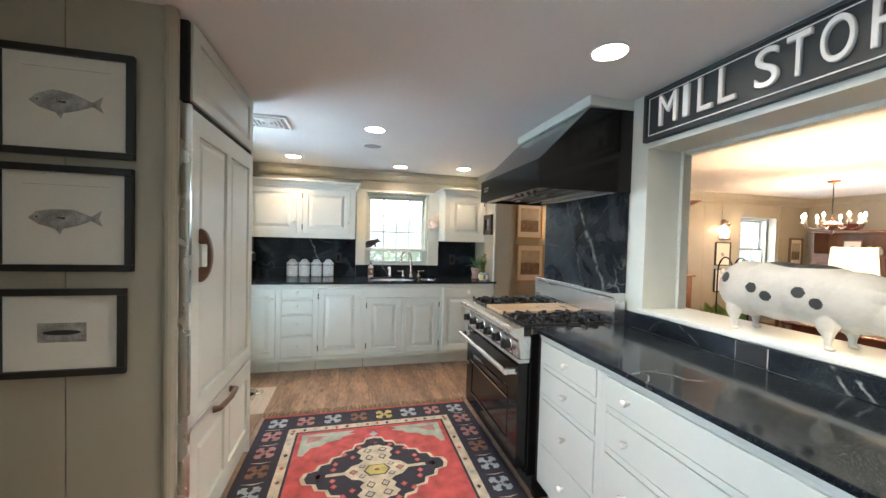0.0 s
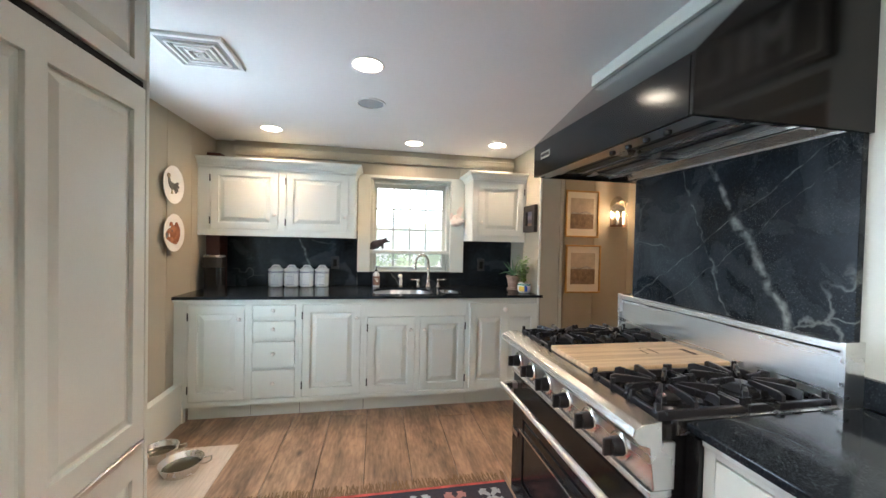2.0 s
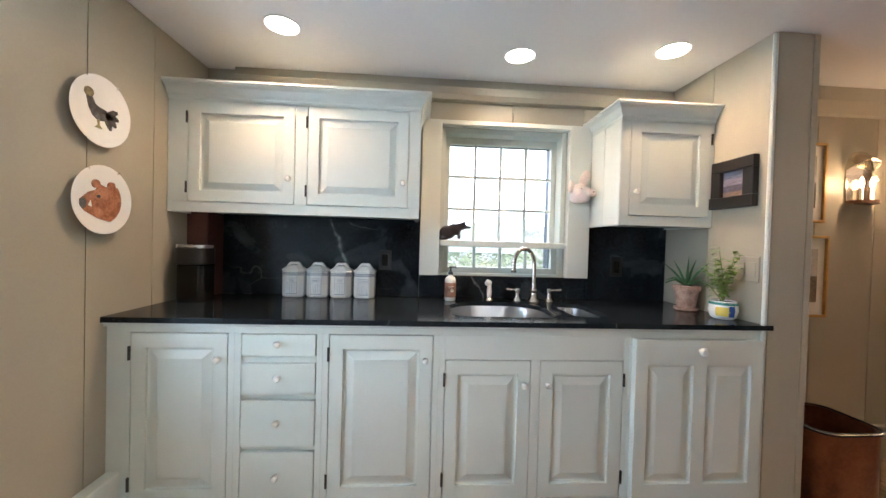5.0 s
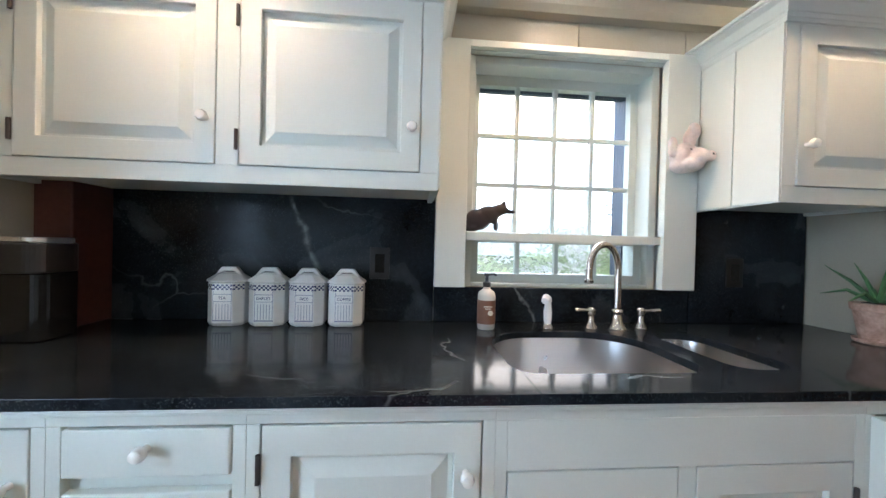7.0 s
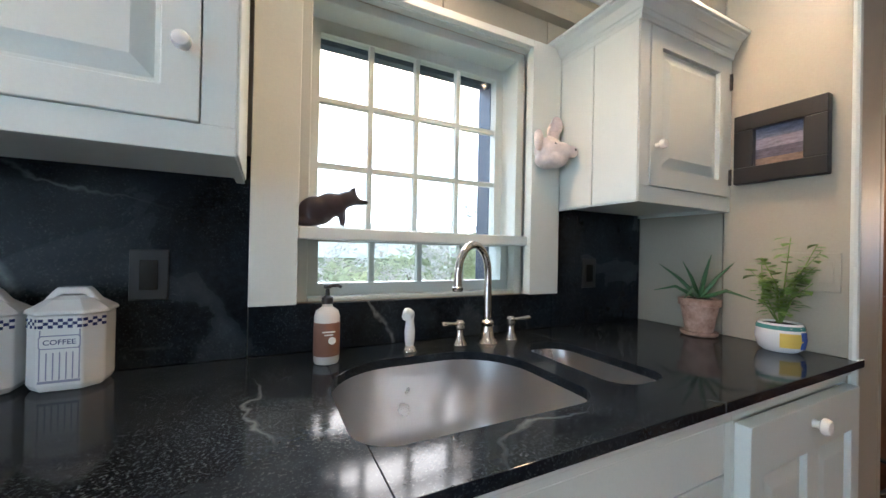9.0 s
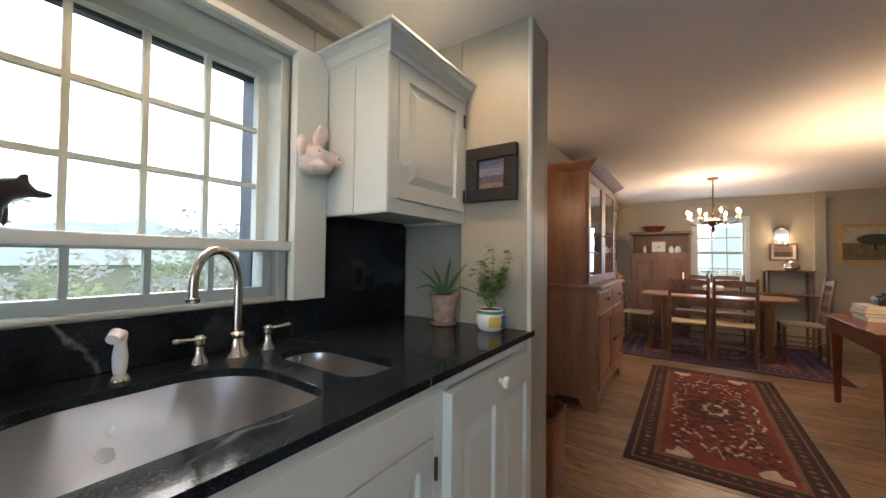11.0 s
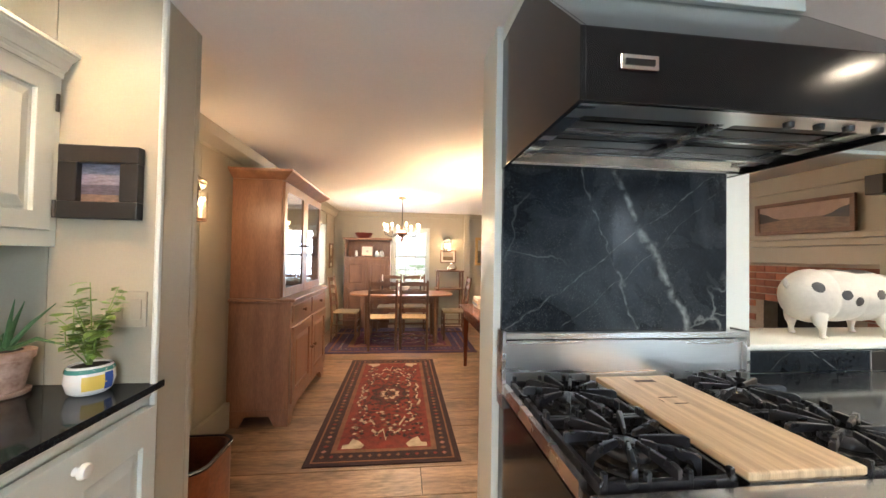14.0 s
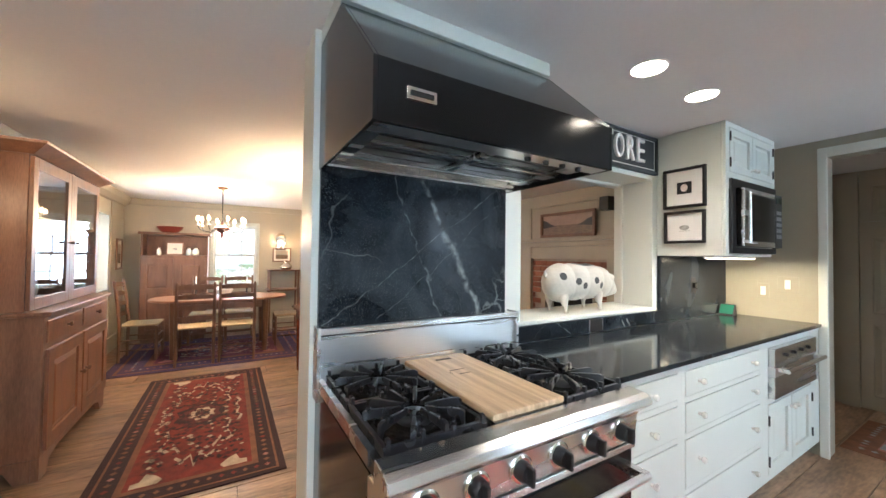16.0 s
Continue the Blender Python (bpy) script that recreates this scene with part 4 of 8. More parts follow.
prism(bm2 := bmesh.new(), [(1.90, 1.68), (1.80, 1.74), (1.47, 1.78), (1.47, 1.79), (1.81, 1.75), (1.90, 1.69)], a, b, "y")
part("liner_slope", bm2, STEEL, hood)
for y in (4.45, 4.85):
    # solid black bars under the plate give the slots' shade by colour
    for x0, x1 in ((1.505, 1.565), (1.575, 1.625), (1.65, 1.705), (1.715, 1.775)):
        part("filter_slot_shade", boxes((x0, x1, y, y + 0.35, 1.702, 1.712)), BLACKF, hood)
    part("filter_plate", boxes((1.50, 1.78, y - 0.005, y + 0.355, 1.713, 1.72)), STEEL, hood)
part("filter_frame", boxes((1.48, 1.50, a, b, 1.685, 1.735), (1.63, 1.645, a + 0.06, b - 0.06, 1.69, 1.74), (1.78, 1.80, a, b, 1.685, 1.735), (1.48, 1.8, 4.815, 4.84, 1.685, 1.735)), STEEL, hood)
for k in range(4):
    part("hood_knob", lathe(bmesh.new(), [(0.011, 0), (0.010, -0.012), (0.004, -0.014)], (1.437, 4.50 + 0.08 * k, 1.672), 12), BLACKF, hood, smooth=True)
part("badge", boxes((1.384, 1.3895, 5.105, 5.19, 1.738, 1.770)), CHROME, hood, "small chrome badge", bevel=0.002)
part("badge_bar", boxes((1.3815, 1.3835, 5.115, 5.18, 1.748, 1.760)), BLACKF, hood)
structure("trim_hood_soffit", boxes((1.688, 1.978, RY0 + 0.0, RY1, 2.142, 2.198)), PAINT, "cream painted soffit over the hood", 0.003)
structure("splashback_range", boxes((1.955, 1.978, 4.385, RY1 - 0.004, 0.86, 1.75)), RSPLASH, "dark soapstone splashback with bold white veins", 0.002)

# ---- island side ----
structure("splashback_pass", boxes((1.958, 1.978, 2.002, 4.37, 0.916, 0.997)), UPSTAND, "low soapstone upstand", 0.002)
structure("splashback_corner", boxes((1.956, 1.978, 2.002, 2.995, 0.999, 1.376)), SPLASH, "soapstone splashback under the cabinet", 0.002)
long_top = solo("range_side_worktop", boxes((1.393, 1.957, 2.002, 4.364, 0.893, 0.915)), STONE, "polished black soapstone worktop beside the range", "worktop", bevel=0.004)
IX = 1.412


def side_unit(name, y0, y1, rows, label, cols=1):
    u = thing(name, (1.7, (y0 + y1) / 2, 0), label, "cabinet", "pale base cabinets beside the range")
    part("body", boxes((IX + 0.02, 1.975, y0, y1, 0.1, 0.872), (IX + 0.07, 1.97, y0 + 0.002, y1 - 0.002, 0, 0.1)), PAINT, u)
    zs = [0.1] + [z for r in rows for z in r] + [0.872]
    fr = bmesh.new()
    for za, zb in zip(zs[::2], zs[1::2]):
        box(fr, IX, IX + 0.02, y0 + 0.03, y1 - 0.03, za, zb)
    box(fr, IX, IX + 0.02, y0, y0 + 0.03, 0.1, 0.872), box(fr, IX, IX + 0.02, y1 - 0.03, y1, 0.1, 0.872)
    part("face_frame", fr, PAINT, u, bevel=0.0015)
    for z0, z1 in rows:
        d = part("drawer", boxes((IX - 0.003, IX + 0.018, y0 + 0.033, y1 - 0.033, z0 + 0.003, z1 - 0.003)), PAINT, u, bevel=0.003)
        for c in range(cols):
            yk = (y0 + y1) / 2 if cols == 1 else y0 + (y1 - y0) * (0.17 + 0.66 * c)
            k = knob(d, (IX - 0.003, yk, (z0 + z1) / 2), (-1, 0, 0), 0.014)
            k.matrix_parent_inverse = (u.matrix_basis @ d.matrix_parent_inverse).inverted()
    return u


DR4 = ((0.12, 0.32), (0.345, 0.56), (0.585, 0.72), (0.745, 0.86))
side_unit("drawer_cabinet", 3.85, 4.33, DR4, "pale painted cabinet with a stack of narrow drawers beside the range")
side_unit("wide_drawer_cabinet", 2.98, 3.85, DR4, "pale painted cabinet with wide two-knob drawers", 2)
structure("trim_range_filler", boxes((IX - 0.012, 1.6, 4.331, 4.366, 0.0, 0.885)), BLACKE, "black filler strip")
structure("trim_side_moulding", boxes((1.405, 1.43, 2.0, 4.33, 0.873, 0.892)), PAINT, "", 0.004)
u = thing("warming_drawer_cabinet", (1.7, 2.49, 0), "pale painted cabinet with a steel warming drawer over two doors", "cabinet", "pale base cabinets beside the range")
part("body", boxes((IX + 0.02, 1.975, 2.004, 2.98, 0.1, 0.872), (IX + 0.07, 1.97, 2.006, 2.978, 0, 0.1)), PAINT, u)
part("face_frame", boxes((IX, IX + 0.02, 2.004, 2.98, 0.85, 0.872), (IX, IX + 0.02, 2.004, 2.17, 0.1, 0.85), (IX, IX + 0.02, 2.90, 2.98, 0.1, 0.85), (IX, IX + 0.02, 2.17, 2.90, 0.53, 0.56), (IX, IX + 0.02, 2.17, 2.90, 0.1, 0.13)), PAINT, u, bevel=0.0015)
dwr = part("warming_drawer", boxes((IX - 0.03, IX + 0.018, 2.18, 2.89, 0.565, 0.848)), STEEL, u, "brushed steel warming drawer", bevel=0.003)
bm = bmesh.new()
tube(bm, [(IX - 0.075, 2.21, 0.73), (IX - 0.075, 2.86, 0.73)], 0.013, 12)
for y in (2.23, 2.84):
    box(bm, IX - 0.08, IX - 0.031, y - 0.013, y + 0.013, 0.718, 0.742)
part("drawer_handle", bm, STEEL, u, smooth=True)
for y in (2.35, 2.47, 2.6, 2.73):
    part("drawer_control", lathe(bmesh.new(), [(0.011, 0), (0.009, -0.012), (0.003, -0.013)], (IX - 0.031, y, 0.80), 12, "x"), BLACKF, u, smooth=True)
for i, (y0, y1) in enumerate(((2.173, 2.53), (2.54, 2.897))):
    bm = bmesh.new()
    panel(bm, (IX + 0.018, y1, 0.133), (0, -1, 0), (-1, 0, 0), y1 - y0, 0.39, 0.02, [(0.055, y1 - y0 - 0.055, 0.055, 0.335)])
    d = part("door", bm, PAINT, u, bevel=0.002)
    k = knob(d, (IX - 0.003, 2.505 if i == 0 else 2.565, 0.46), (-1, 0, 0), 0.013)
    k.matrix_parent_inverse = (u.matrix_basis @ d.matrix_parent_inverse).inverted()
    for hz in (0.21, 0.44):
        h = hinge(d, (IX - 0.002, y0 - 0.004 if i == 0 else y1 + 0.004, hz), (-1, 0, 0))
        h.matrix_parent_inverse = (u.matrix_basis @ d.matrix_parent_inverse).inverted()

# ---- small helpers for loose things ----
def words(text, size, depth, mat, parent, m, name="lettering", split=False):
    """Text as mesh parts under parent; m places the text's plane (x along the line, y up)."""
    made, shift = [], 0.0
    for piece in (list(text) if split else [text]):
        cu = bpy.data.curves.new("text", "FONT")
        cu.body, cu.size, cu.extrude, cu.align_x = piece, size, depth, "LEFT" if split else "CENTER"
        if depth > 0.002:
            cu.bevel_depth, cu.bevel_resolution, cu.offset = 0.004, 2, -0.003
        tmp = new("text", cu)
        me = bpy.data.meshes.new_from_object(tmp.evaluated_get(bpy.context.evaluated_depsgraph_get()))
        bpy.data.objects.remove(tmp)
        if len(me.vertices):
            xs = [v.co.x for v in me.vertices]
            wide = max(xs) - min(xs)
            me.transform(Matrix.Translation((shift - min(xs), 0, 0)) if split else Matrix())
            shift += wide + size * 0.13
            me.transform(m)
            me.materials.clear()
            me.materials.append(mat)
            ob = new(name, me)
            ob.parent = parent
            ob.matrix_parent_inverse = parent.matrix_basis.inverted()
            made.append(ob)
        else:
            shift += size * 0.36
    return made, shift


def blob(name, balls, mat, voxel, label, category, spots=(), dark=None):
    """A moulded figure: ellipsoids (x, y, z, rx, ry, rz) grown together into one mesh."""
    bm = bmesh.new()
    for x, y, z, rx, ry, rz in balls:
        bmesh.ops.create_icosphere(bm, subdivisions=3, radius=1, matrix=Matrix.Translation((x, y, z)) @ Matrix.Diagonal((rx, ry, rz, 1)))
    ob = finish(bm, name, mat)
    r = ob.modifiers.new("grow", "REMESH")
    r.mode, r.voxel_size = "VOXEL", voxel
    s = ob.modifiers.new("soften", "SMOOTH")
    s.factor, s.iterations = 0.5, 9 if voxel < 0.0039 else 4
    me = bpy.data.meshes.new_from_object(ob.evaluated_get(bpy.context.evaluated_depsgraph_get()))
    ob.modifiers.clear()
    ob.data = me
    me.materials.clear()
    me.materials.append(mat)
    if dark:
        me.materials.append(dark)
        for p in me.polygons:
            c = p.center
            if any(((c.x - s[0]) / s[3]) ** 2 + ((c.y - s[1]) / s[4]) ** 2 + ((c.z - s[2]) / s[5]) ** 2 < 1 for s in spots):
                p.material_index = 1
    me.shade_smooth()
    return tagged(ob, label, category)


def flat(outline, y0, y1):
    return prism(bmesh.new(), outline, y0, y1, "y")


def ellipse(cx, cz, rx, rz, n=18, a0=0.0):
    return [(cx + rx * math.cos(a0 + 2 * math.pi * k / n), cz + rz * math.sin(a0 + 2 * math.pi * k / n)) for k in range(n)]


def framed(name, w, h, bar, m, frame_mat, label, art, mount=0.0, depth=0.022, art_mat=None, category="picture"):
    """A framed picture facing local -y, centred on its back; art(parent, w, h) draws inside the mount."""
    t = thing(name, (0, 0, 0), label, category)
    a, b = w / 2, h / 2
    part("frame", boxes((-a, a, -depth, 0, b - bar, b), (-a, a, -depth, 0, -b, -b + bar), (-a, -a + bar, -depth, 0, -b + bar, b - bar), (a - bar, a, -depth, 0, -b + bar, b - bar)), frame_mat, t, bevel=0.003)
    part("mount", boxes((-a + bar, a - bar, -0.008, -0.002, -b + bar, b - bar)), art_mat or PAPER, t)
    art(t, w - 2 * bar, h - 2 * bar)
    t.matrix_basis = m
    return t


INK = material("grey_ink_wash", (0.20, 0.19, 0.18), 0.8, 0, 0.35, 30, 200, 0.0, hue=(0.42, 0.40, 0.37))
GILT = material("gilt_frame", (0.50, 0.30, 0.10), 0.35, 0.5, 0.15, 20, 150, 0.05)
NAVY = plain("cobalt_glaze", (0.03, 0.04, 0.13), 0.2)
LABELG = plain("grey_glaze", (0.33, 0.33, 0.40), 0.25)


def fish(flip):
    def art(t, w, h):
        k = w * 0.30
        body = [(-k, 0), (-k * .8, k * .22), (-k * .35, k * .40 if flip else k * .30), (k * .2, k * .30), (k * .7, k * .08), (k * .98, k * .30), (k * .9, 0), (k, -k * .24), (k * .7, -k * .06), (k * .2, -k * .26), (-k * .1, -k * .34), (-k * .16, -k * .52), (-k * .3, -k * .34), (-k * .75, -k * .2)]
        f = part("fish_print", flat(body, -0.0098, -0.0085), INK, t)
        part("eye", flat(ellipse(-k * .78, k * .04, k * .03, k * .03, 8), -0.0102, -0.0099), BLACKF, f)
        part("fin", flat([(-k * .3, k * .02), (-k * .02, k * .05), (-k * .04, -k * .03)], -0.0102, -0.0099), BLACKF, f)
        part("plate_line", boxes((-w * .36, w * .36, -0.0088, -0.0082, h * .36, h * .364)), INK, t)
    return art


def etching(t, w, h):
    part("print", boxes((-w * .21, w * .21, -0.0098, -0.0085, -h * .13, h * .13)), INK, t)
    part("dark_figure", flat(ellipse(0, 0, w * .17, h * .035, 14), -0.0106, -0.0099), BLACKF, t)


for nm, z0, z1, x0, x1, art in (("fish_picture", 1.629, 1.996, -0.732, -0.332, fish(True)), ("fish_picture", 1.231, 1.598, -0.734, -0.335, fish(False)), ("etching_picture", 0.863, 1.171, -0.735, -0.357, etching)):
    framed(nm, x1 - x0, z1 - z0, 0.024, pose((x0 + x1) / 2, 4.1625, (z0 + z1) / 2), BLACKF, "black-framed fish print on ivory paper" if "fish" in nm else "small etching in a black frame with a wide ivory mount", art)

# ---- wall boards ----
def boards(wall, spans, t0, t1, axis, mat=WALLP):
    for a, b, z0, z1 in spans:
        bm = boxes((a + 0.002, b - 0.002, t0, t1, z0, z1) if axis == "x" else (t0, t1, a + 0.002, b - 0.002, z0, z1))
        ob = finish(bm, "board", mat, bevel=0.0)
        ob.parent = wall


boards(wall_left, [(5.105, 5.19, 0, 2.199), (5.19, 5.63, 0, 0.712), (5.63, 6.055, 0, 0.712), (5.19, 5.63, 1.952, 2.199), (5.63, 6.055, 1.952, 2.199), (6.055, 6.355, 0, 2.199), (6.355, 6.686, 0, 2.199), (6.686, 7.095, 0, 2.199)], -0.782, -0.768, "y")
boards(wall_fridge, [(-2.2, -1.6, 0, 2.199), (-1.6, -1.05, 0, 2.199), (-1.05, -0.543, 0, 2.199), (-0.543, -0.24, 0, 2.199)], 4.1635, 4.177, "x")
xs = [2.197, 2.5, 2.83, 3.22, 3.6, 4.0, 4.4, 4.8, 5.2, 5.6, 5.95, 6.32]
boards(bpy.data.objects["wall_dining_north"], [(a, b, 0, 2.185) for a, b in zip(xs, xs[1:])] + [(7.14, 7.45, 0, 2.185), (7.45, 7.79, 0, 2.185)], 6.96, 6.972, "x")
boards(bpy.data.objects["wall_north"], [(-0.598, -0.2, 1.98, 2.2), (-0.2, 0.2, 1.98, 2.2), (0.2, 0.46, 1.98, 2.2), (0.46, 1.0, 1.962, 2.2), (1.0, 1.44, 1.962, 2.2), (1.44, 1.983, 1.962, 2.2)], 7.0875, 7.0995, "x")
boards(bpy.data.objects["wall_stub"], [(6.43, 6.755, 0.916, 2.199), (6.755, 7.077, 0.916, 2.199)], 1.985, 1.996, "y")
bm = bmesh.new()
tube(bm, [(1.986, 6.43, 0.0), (1.986, 6.43, 2.19)], 0.01, 8)
structure("trim_stub_bead", bm, PAINT)
bm = bmesh.new()
tube(bm, [(-0.226, 4.166, 0.0), (-0.226, 4.166, 2.195)], 0.022, 14)
structure("trim_fridge_bead", bm, WALLP, "rounded painted edge moulding")

# ---- counter things ----
can = thing("canister", (0, 0, 0), "white ceramic canister with a blue chequered band and pierced lid", "canister", "lettered canisters")


def octagon(w, d, c):
    return [(-w + c, -d), (w - c, -d), (w, -d + c), (w, d - c), (w - c, d), (-w + c, d), (-w, d - c), (-w, -d + c)]


def build_canister(word):
    t = thing("canister", (0, 0, 0), "white ceramic %s canister with a blue chequered band" % word.lower(), "canister", "lettered canisters")
    bm = bmesh.new()
    rings = [[bm.verts.new((x * s, y * s, z)) for x, y in octagon(0.058, 0.052, 0.026)] for z, s in ((0, 0.9), (0.012, 1.0), (0.142, 1.0), (0.145, 0.98))]
    for a, b in zip(rings, rings[1:]):
        for k in range(8):
            bm.faces.new((a[k], a[(k + 1) % 8], b[(k + 1) % 8], b[k]))
    bm.faces.new(rings[0]), bm.faces.new(rings[-1])
    part("jar", bm, WHITE, t, bevel=0.004)
    bm = bmesh.new()
    rings = [[bm.verts.new((x * s, y * s, z)) for x, y in octagon(0.058, 0.052, 0.026)] for z, s in ((0.146, 1.08), (0.152, 1.08), (0.172, 0.62), (0.178, 0.3))]
    for a, b in zip(rings, rings[1:]):
        for k in range(8):
            bm.faces.new((a[k], a[(k + 1) % 8], b[(k + 1) % 8], b[k]))
    bm.faces.new(rings[0]), bm.faces.new(rings[-1])
    lid = part("lid", bm, WHITE, t, bevel=0.003)
    bm = bmesh.new()
    prism(bm, [(-0.052, 0.155), (-0.03, 0.186), (-0.022, 0.195), (0.022, 0.195), (0.03, 0.186), (0.052, 0.155), (0.03, 0.155), (0.026, 0.172), (0.018, 0.181), (-0.018, 0.181), (-0.026, 0.172), (-0.03, 0.155)], -0.014, 0.014, "y")
    part("lid_handle", bm, WHITE, lid, bevel=0.004)
    bm = bmesh.new()
    for r in range(3):
        for c in range(9):
            if (r + c) % 2 == 0:
                x = -0.031 + 0.062 * c / 9
                box(bm, x, x + 0.0068, -0.0529, -0.052, 0.121 + r * 0.006, 0.1268 + r * 0.006)
                if c < 5:
                    for sx in (-1, 1):
                        vs = [(sx * (0.0325 + k), -0.0525 + k) for k in (0.026 * c / 5, 0.026 * (c + 1) / 5)]
                        v = [bm.verts.new((*p, z)) for p in vs for z in (0.121 + r * 0.006, 0.1268 + r * 0.006)]
                        bm.faces.new((v[0], v[1], v[3], v[2]))
    tagged(part("chequer_band", bm, NAVY, t, "cobalt blue chequers"), kind="stuff")
    bm = bmesh.new()
    for k in range(7):
        x = -0.028 + 0.056 * k / 6
        box(bm, x - 0.0009, x + 0.0009, -0.0526, -0.052, 0.024, 0.075 if 0 < k < 6 else 0.118)
    box(bm, -0.03, 0.03, -0.0526, -0.052, 0.018, 0.0225)
    tagged(part("stripes", bm, LABELG, t), kind="stuff")
    part("name_plate", flat([(-0.027, 0.082), (0.027, 0.082), (0.03, 0.086), (0.03, 0.104), (0.027, 0.108), (-0.027, 0.108), (-0.03, 0.104), (-0.03, 0.086)], -0.0532, -0.0527), LABELG, t)
    part("name_field", flat([(-0.0255, 0.084), (0.0255, 0.084), (0.028, 0.087), (0.028, 0.103), (0.0255, 0.106), (-0.0255, 0.106), (-0.028, 0.103), (-0.028, 0.087)], -0.0539, -0.0533), WHITE, t)
    words(word, 0.0135, 0.0003, NAVY, t, Matrix.Translation((0, -0.0543, 0.0905)) @ Matrix.Rotation(radians(90), 4, "X"))
    return t


bpy.data.objects.remove(can)
for word, x in (("TEA", -0.238), ("BARLEY", -0.107), ("RICE", 0.024), ("COFFEE", 0.155)):
    build_canister(word).matrix_basis = pose(x, 7.02, 0.9155, 0, 0, random.uniform(-2, 2))

t = thing("soap_bottle", (0.640, 6.965, 0.916), "clear soap bottle with a brown label and black pump", "soap bottle")
c = (0.640, 6.965, 0.916)
part("bottle", lathe(bmesh.new(), [(0.028, 0.0), (0.031, 0.006), (0.031, 0.115), (0.027, 0.128), (0.013, 0.138), (0.012, 0.145)], c, 20), plain("milky_bottle", (0.62, 0.58, 0.52), 0.15), t, smooth=True)
lab = part("label", lathe(bmesh.new(), [(0.0313, 0.02), (0.0316, 0.021), (0.0316, 0.10), (0.0313, 0.101)], c, 20), material("brown_label", (0.20, 0.09, 0.05), 0.6, 0, 0.1), t, smooth=True)
part("seal", lathe(bmesh.new(), [(0.009, 0), (0.009, -0.001)], (0.648, 6.934, 0.975), 14, "y"), PAPER, lab)
part("label_bar", boxes((0.625, 0.655, 6.9325, 6.9335, 0.995, 0.998), (0.63, 0.65, 6.9325, 6.9335, 0.988, 0.9905)), PAPER, lab)
bm = lathe(bmesh.new(), [(0.014, 0.145), (0.014, 0.16), (0.006, 0.165), (0.005, 0.182), (0.010, 0.184), (0.010, 0.192), (0.003, 0.193)], c, 14)
tube(bm, [(0.640, 6.965, 1.104), (0.665, 6.958, 1.106), (0.672, 6.956, 1.101)], 0.004, 8)
part("pump", bm, BLACKF, t, smooth=True)

NICKEL = material("satin_nickel", (0.62, 0.56, 0.49), 0.2, 1, 0.05, 10, 200, 0.01)
fx, fy = 1.127, 6.985
t = thing("kitchen_tap", (fx, fy, 0.916), "satin nickel gooseneck tap with two lever handles", "tap")
bm = lathe(bmesh.new(), [(0.034, 0), (0.032, 0.006), (0.022, 0.02), (0.017, 0.05), (0.021, 0.056), (0.021, 0.064), (0.015, 0.07)], (fx, fy, 0.916), 20)
part("base", bm, NICKEL, t, smooth=True)
bm = bmesh.new()
pts = [(fx, fy, 0.98), (fx, fy, 1.10)]
for k in range(11):
    a = math.pi * k / 10
    pts.append((fx - 0.066 * (1 - math.cos(a)), fy - 0.022 * (1 - math.cos(a)), 1.13 + 0.088 * math.sin(a)))
pts.append((pts[-1][0], pts[-1][1], 1.098))
tube(bm, pts, [0.014, 0.012] + [0.0115] * 11 + [0.013], 14)
part("spout", bm, NICKEL, t, smooth=True)
part("spout_tip", lathe(bmesh.new(), [(0.012, 0), (0.016, -0.004), (0.016, -0.012), (0.013, -0.016)], pts[-1], 14), NICKEL, t, smooth=True)
for sx in (-1, 1):
    hx = fx + sx * 0.095
    part("handle_base", lathe(bmesh.new(), [(0.024, 0), (0.022, 0.006), (0.012, 0.025), (0.011, 0.045), (0.016, 0.05), (0.016, 0.066), (0.008, 0.074)], (hx, fy + 0.005, 0.916), 16), NICKEL, t, smooth=True)
    bm = bmesh.new()
    tube(bm, [(hx - sx * 0.01, fy + 0.004, 0.977), (hx + sx * 0.03, fy - 0.004, 0.981), (hx + sx * 0.062, fy - 0.01, 0.983), (hx + sx * 0.068, fy - 0.011, 0.983)], [0.006, 0.005, 0.008, 0.004], 10)
    part("lever", bm, NICKEL, t, smooth=True)
t = thing("side_spray", (0.868, 6.985, 0.916), "white side spray in a brushed metal collar", "tap spray")
part("collar", lathe(bmesh.new(), [(0.022, 0), (0.02, 0.008), (0.014, 0.014)], (0.868, 6.985, 0.916), 16), NICKEL, t, smooth=True)
bm = lathe(bmesh.new(), [(0.011, 0.012), (0.014, 0.03), (0.015, 0.055), (0.011, 0.085), (0.013, 0.10)], (0.868, 6.985, 0.916), 14)
part("wand", bm, WHITE, t, smooth=True)
bm = bmesh.new()
tube(bm, [(0.872, 6.99, 1.018), (0.858, 6.975, 1.022), (0.848, 6.962, 1.014)], [0.012, 0.016, 0.013], 12)
part("spray_head", bm, WHITE, t, smooth=True)

# coffee maker
t = thing("coffee_maker", (-0.655, 6.80, 0.916), "black coffee maker with a steel rim", "coffee maker")
bm = bmesh.new()
prism(bm, rounded(-0.72, -0.59, 6.76, 6.89, 0.03), 0.916, 1.10, "z")
part("body", bm, BLACKE, t, bevel=0.004)
bm = bmesh.new()
prism(bm, rounded(-0.727, -0.583, 6.745, 6.885, 0.035), 1.10, 1.18, "z")
part("head", bm, BLACKF, t, bevel=0.004)
bm = bmesh.new()
prism(bm, rounded(-0.722, -0.588, 6.75, 6.88, 0.035), 1.1802, 1.195, "z")
part("rim", bm, STEEL, t, "brushed steel rim", bevel=0.004)

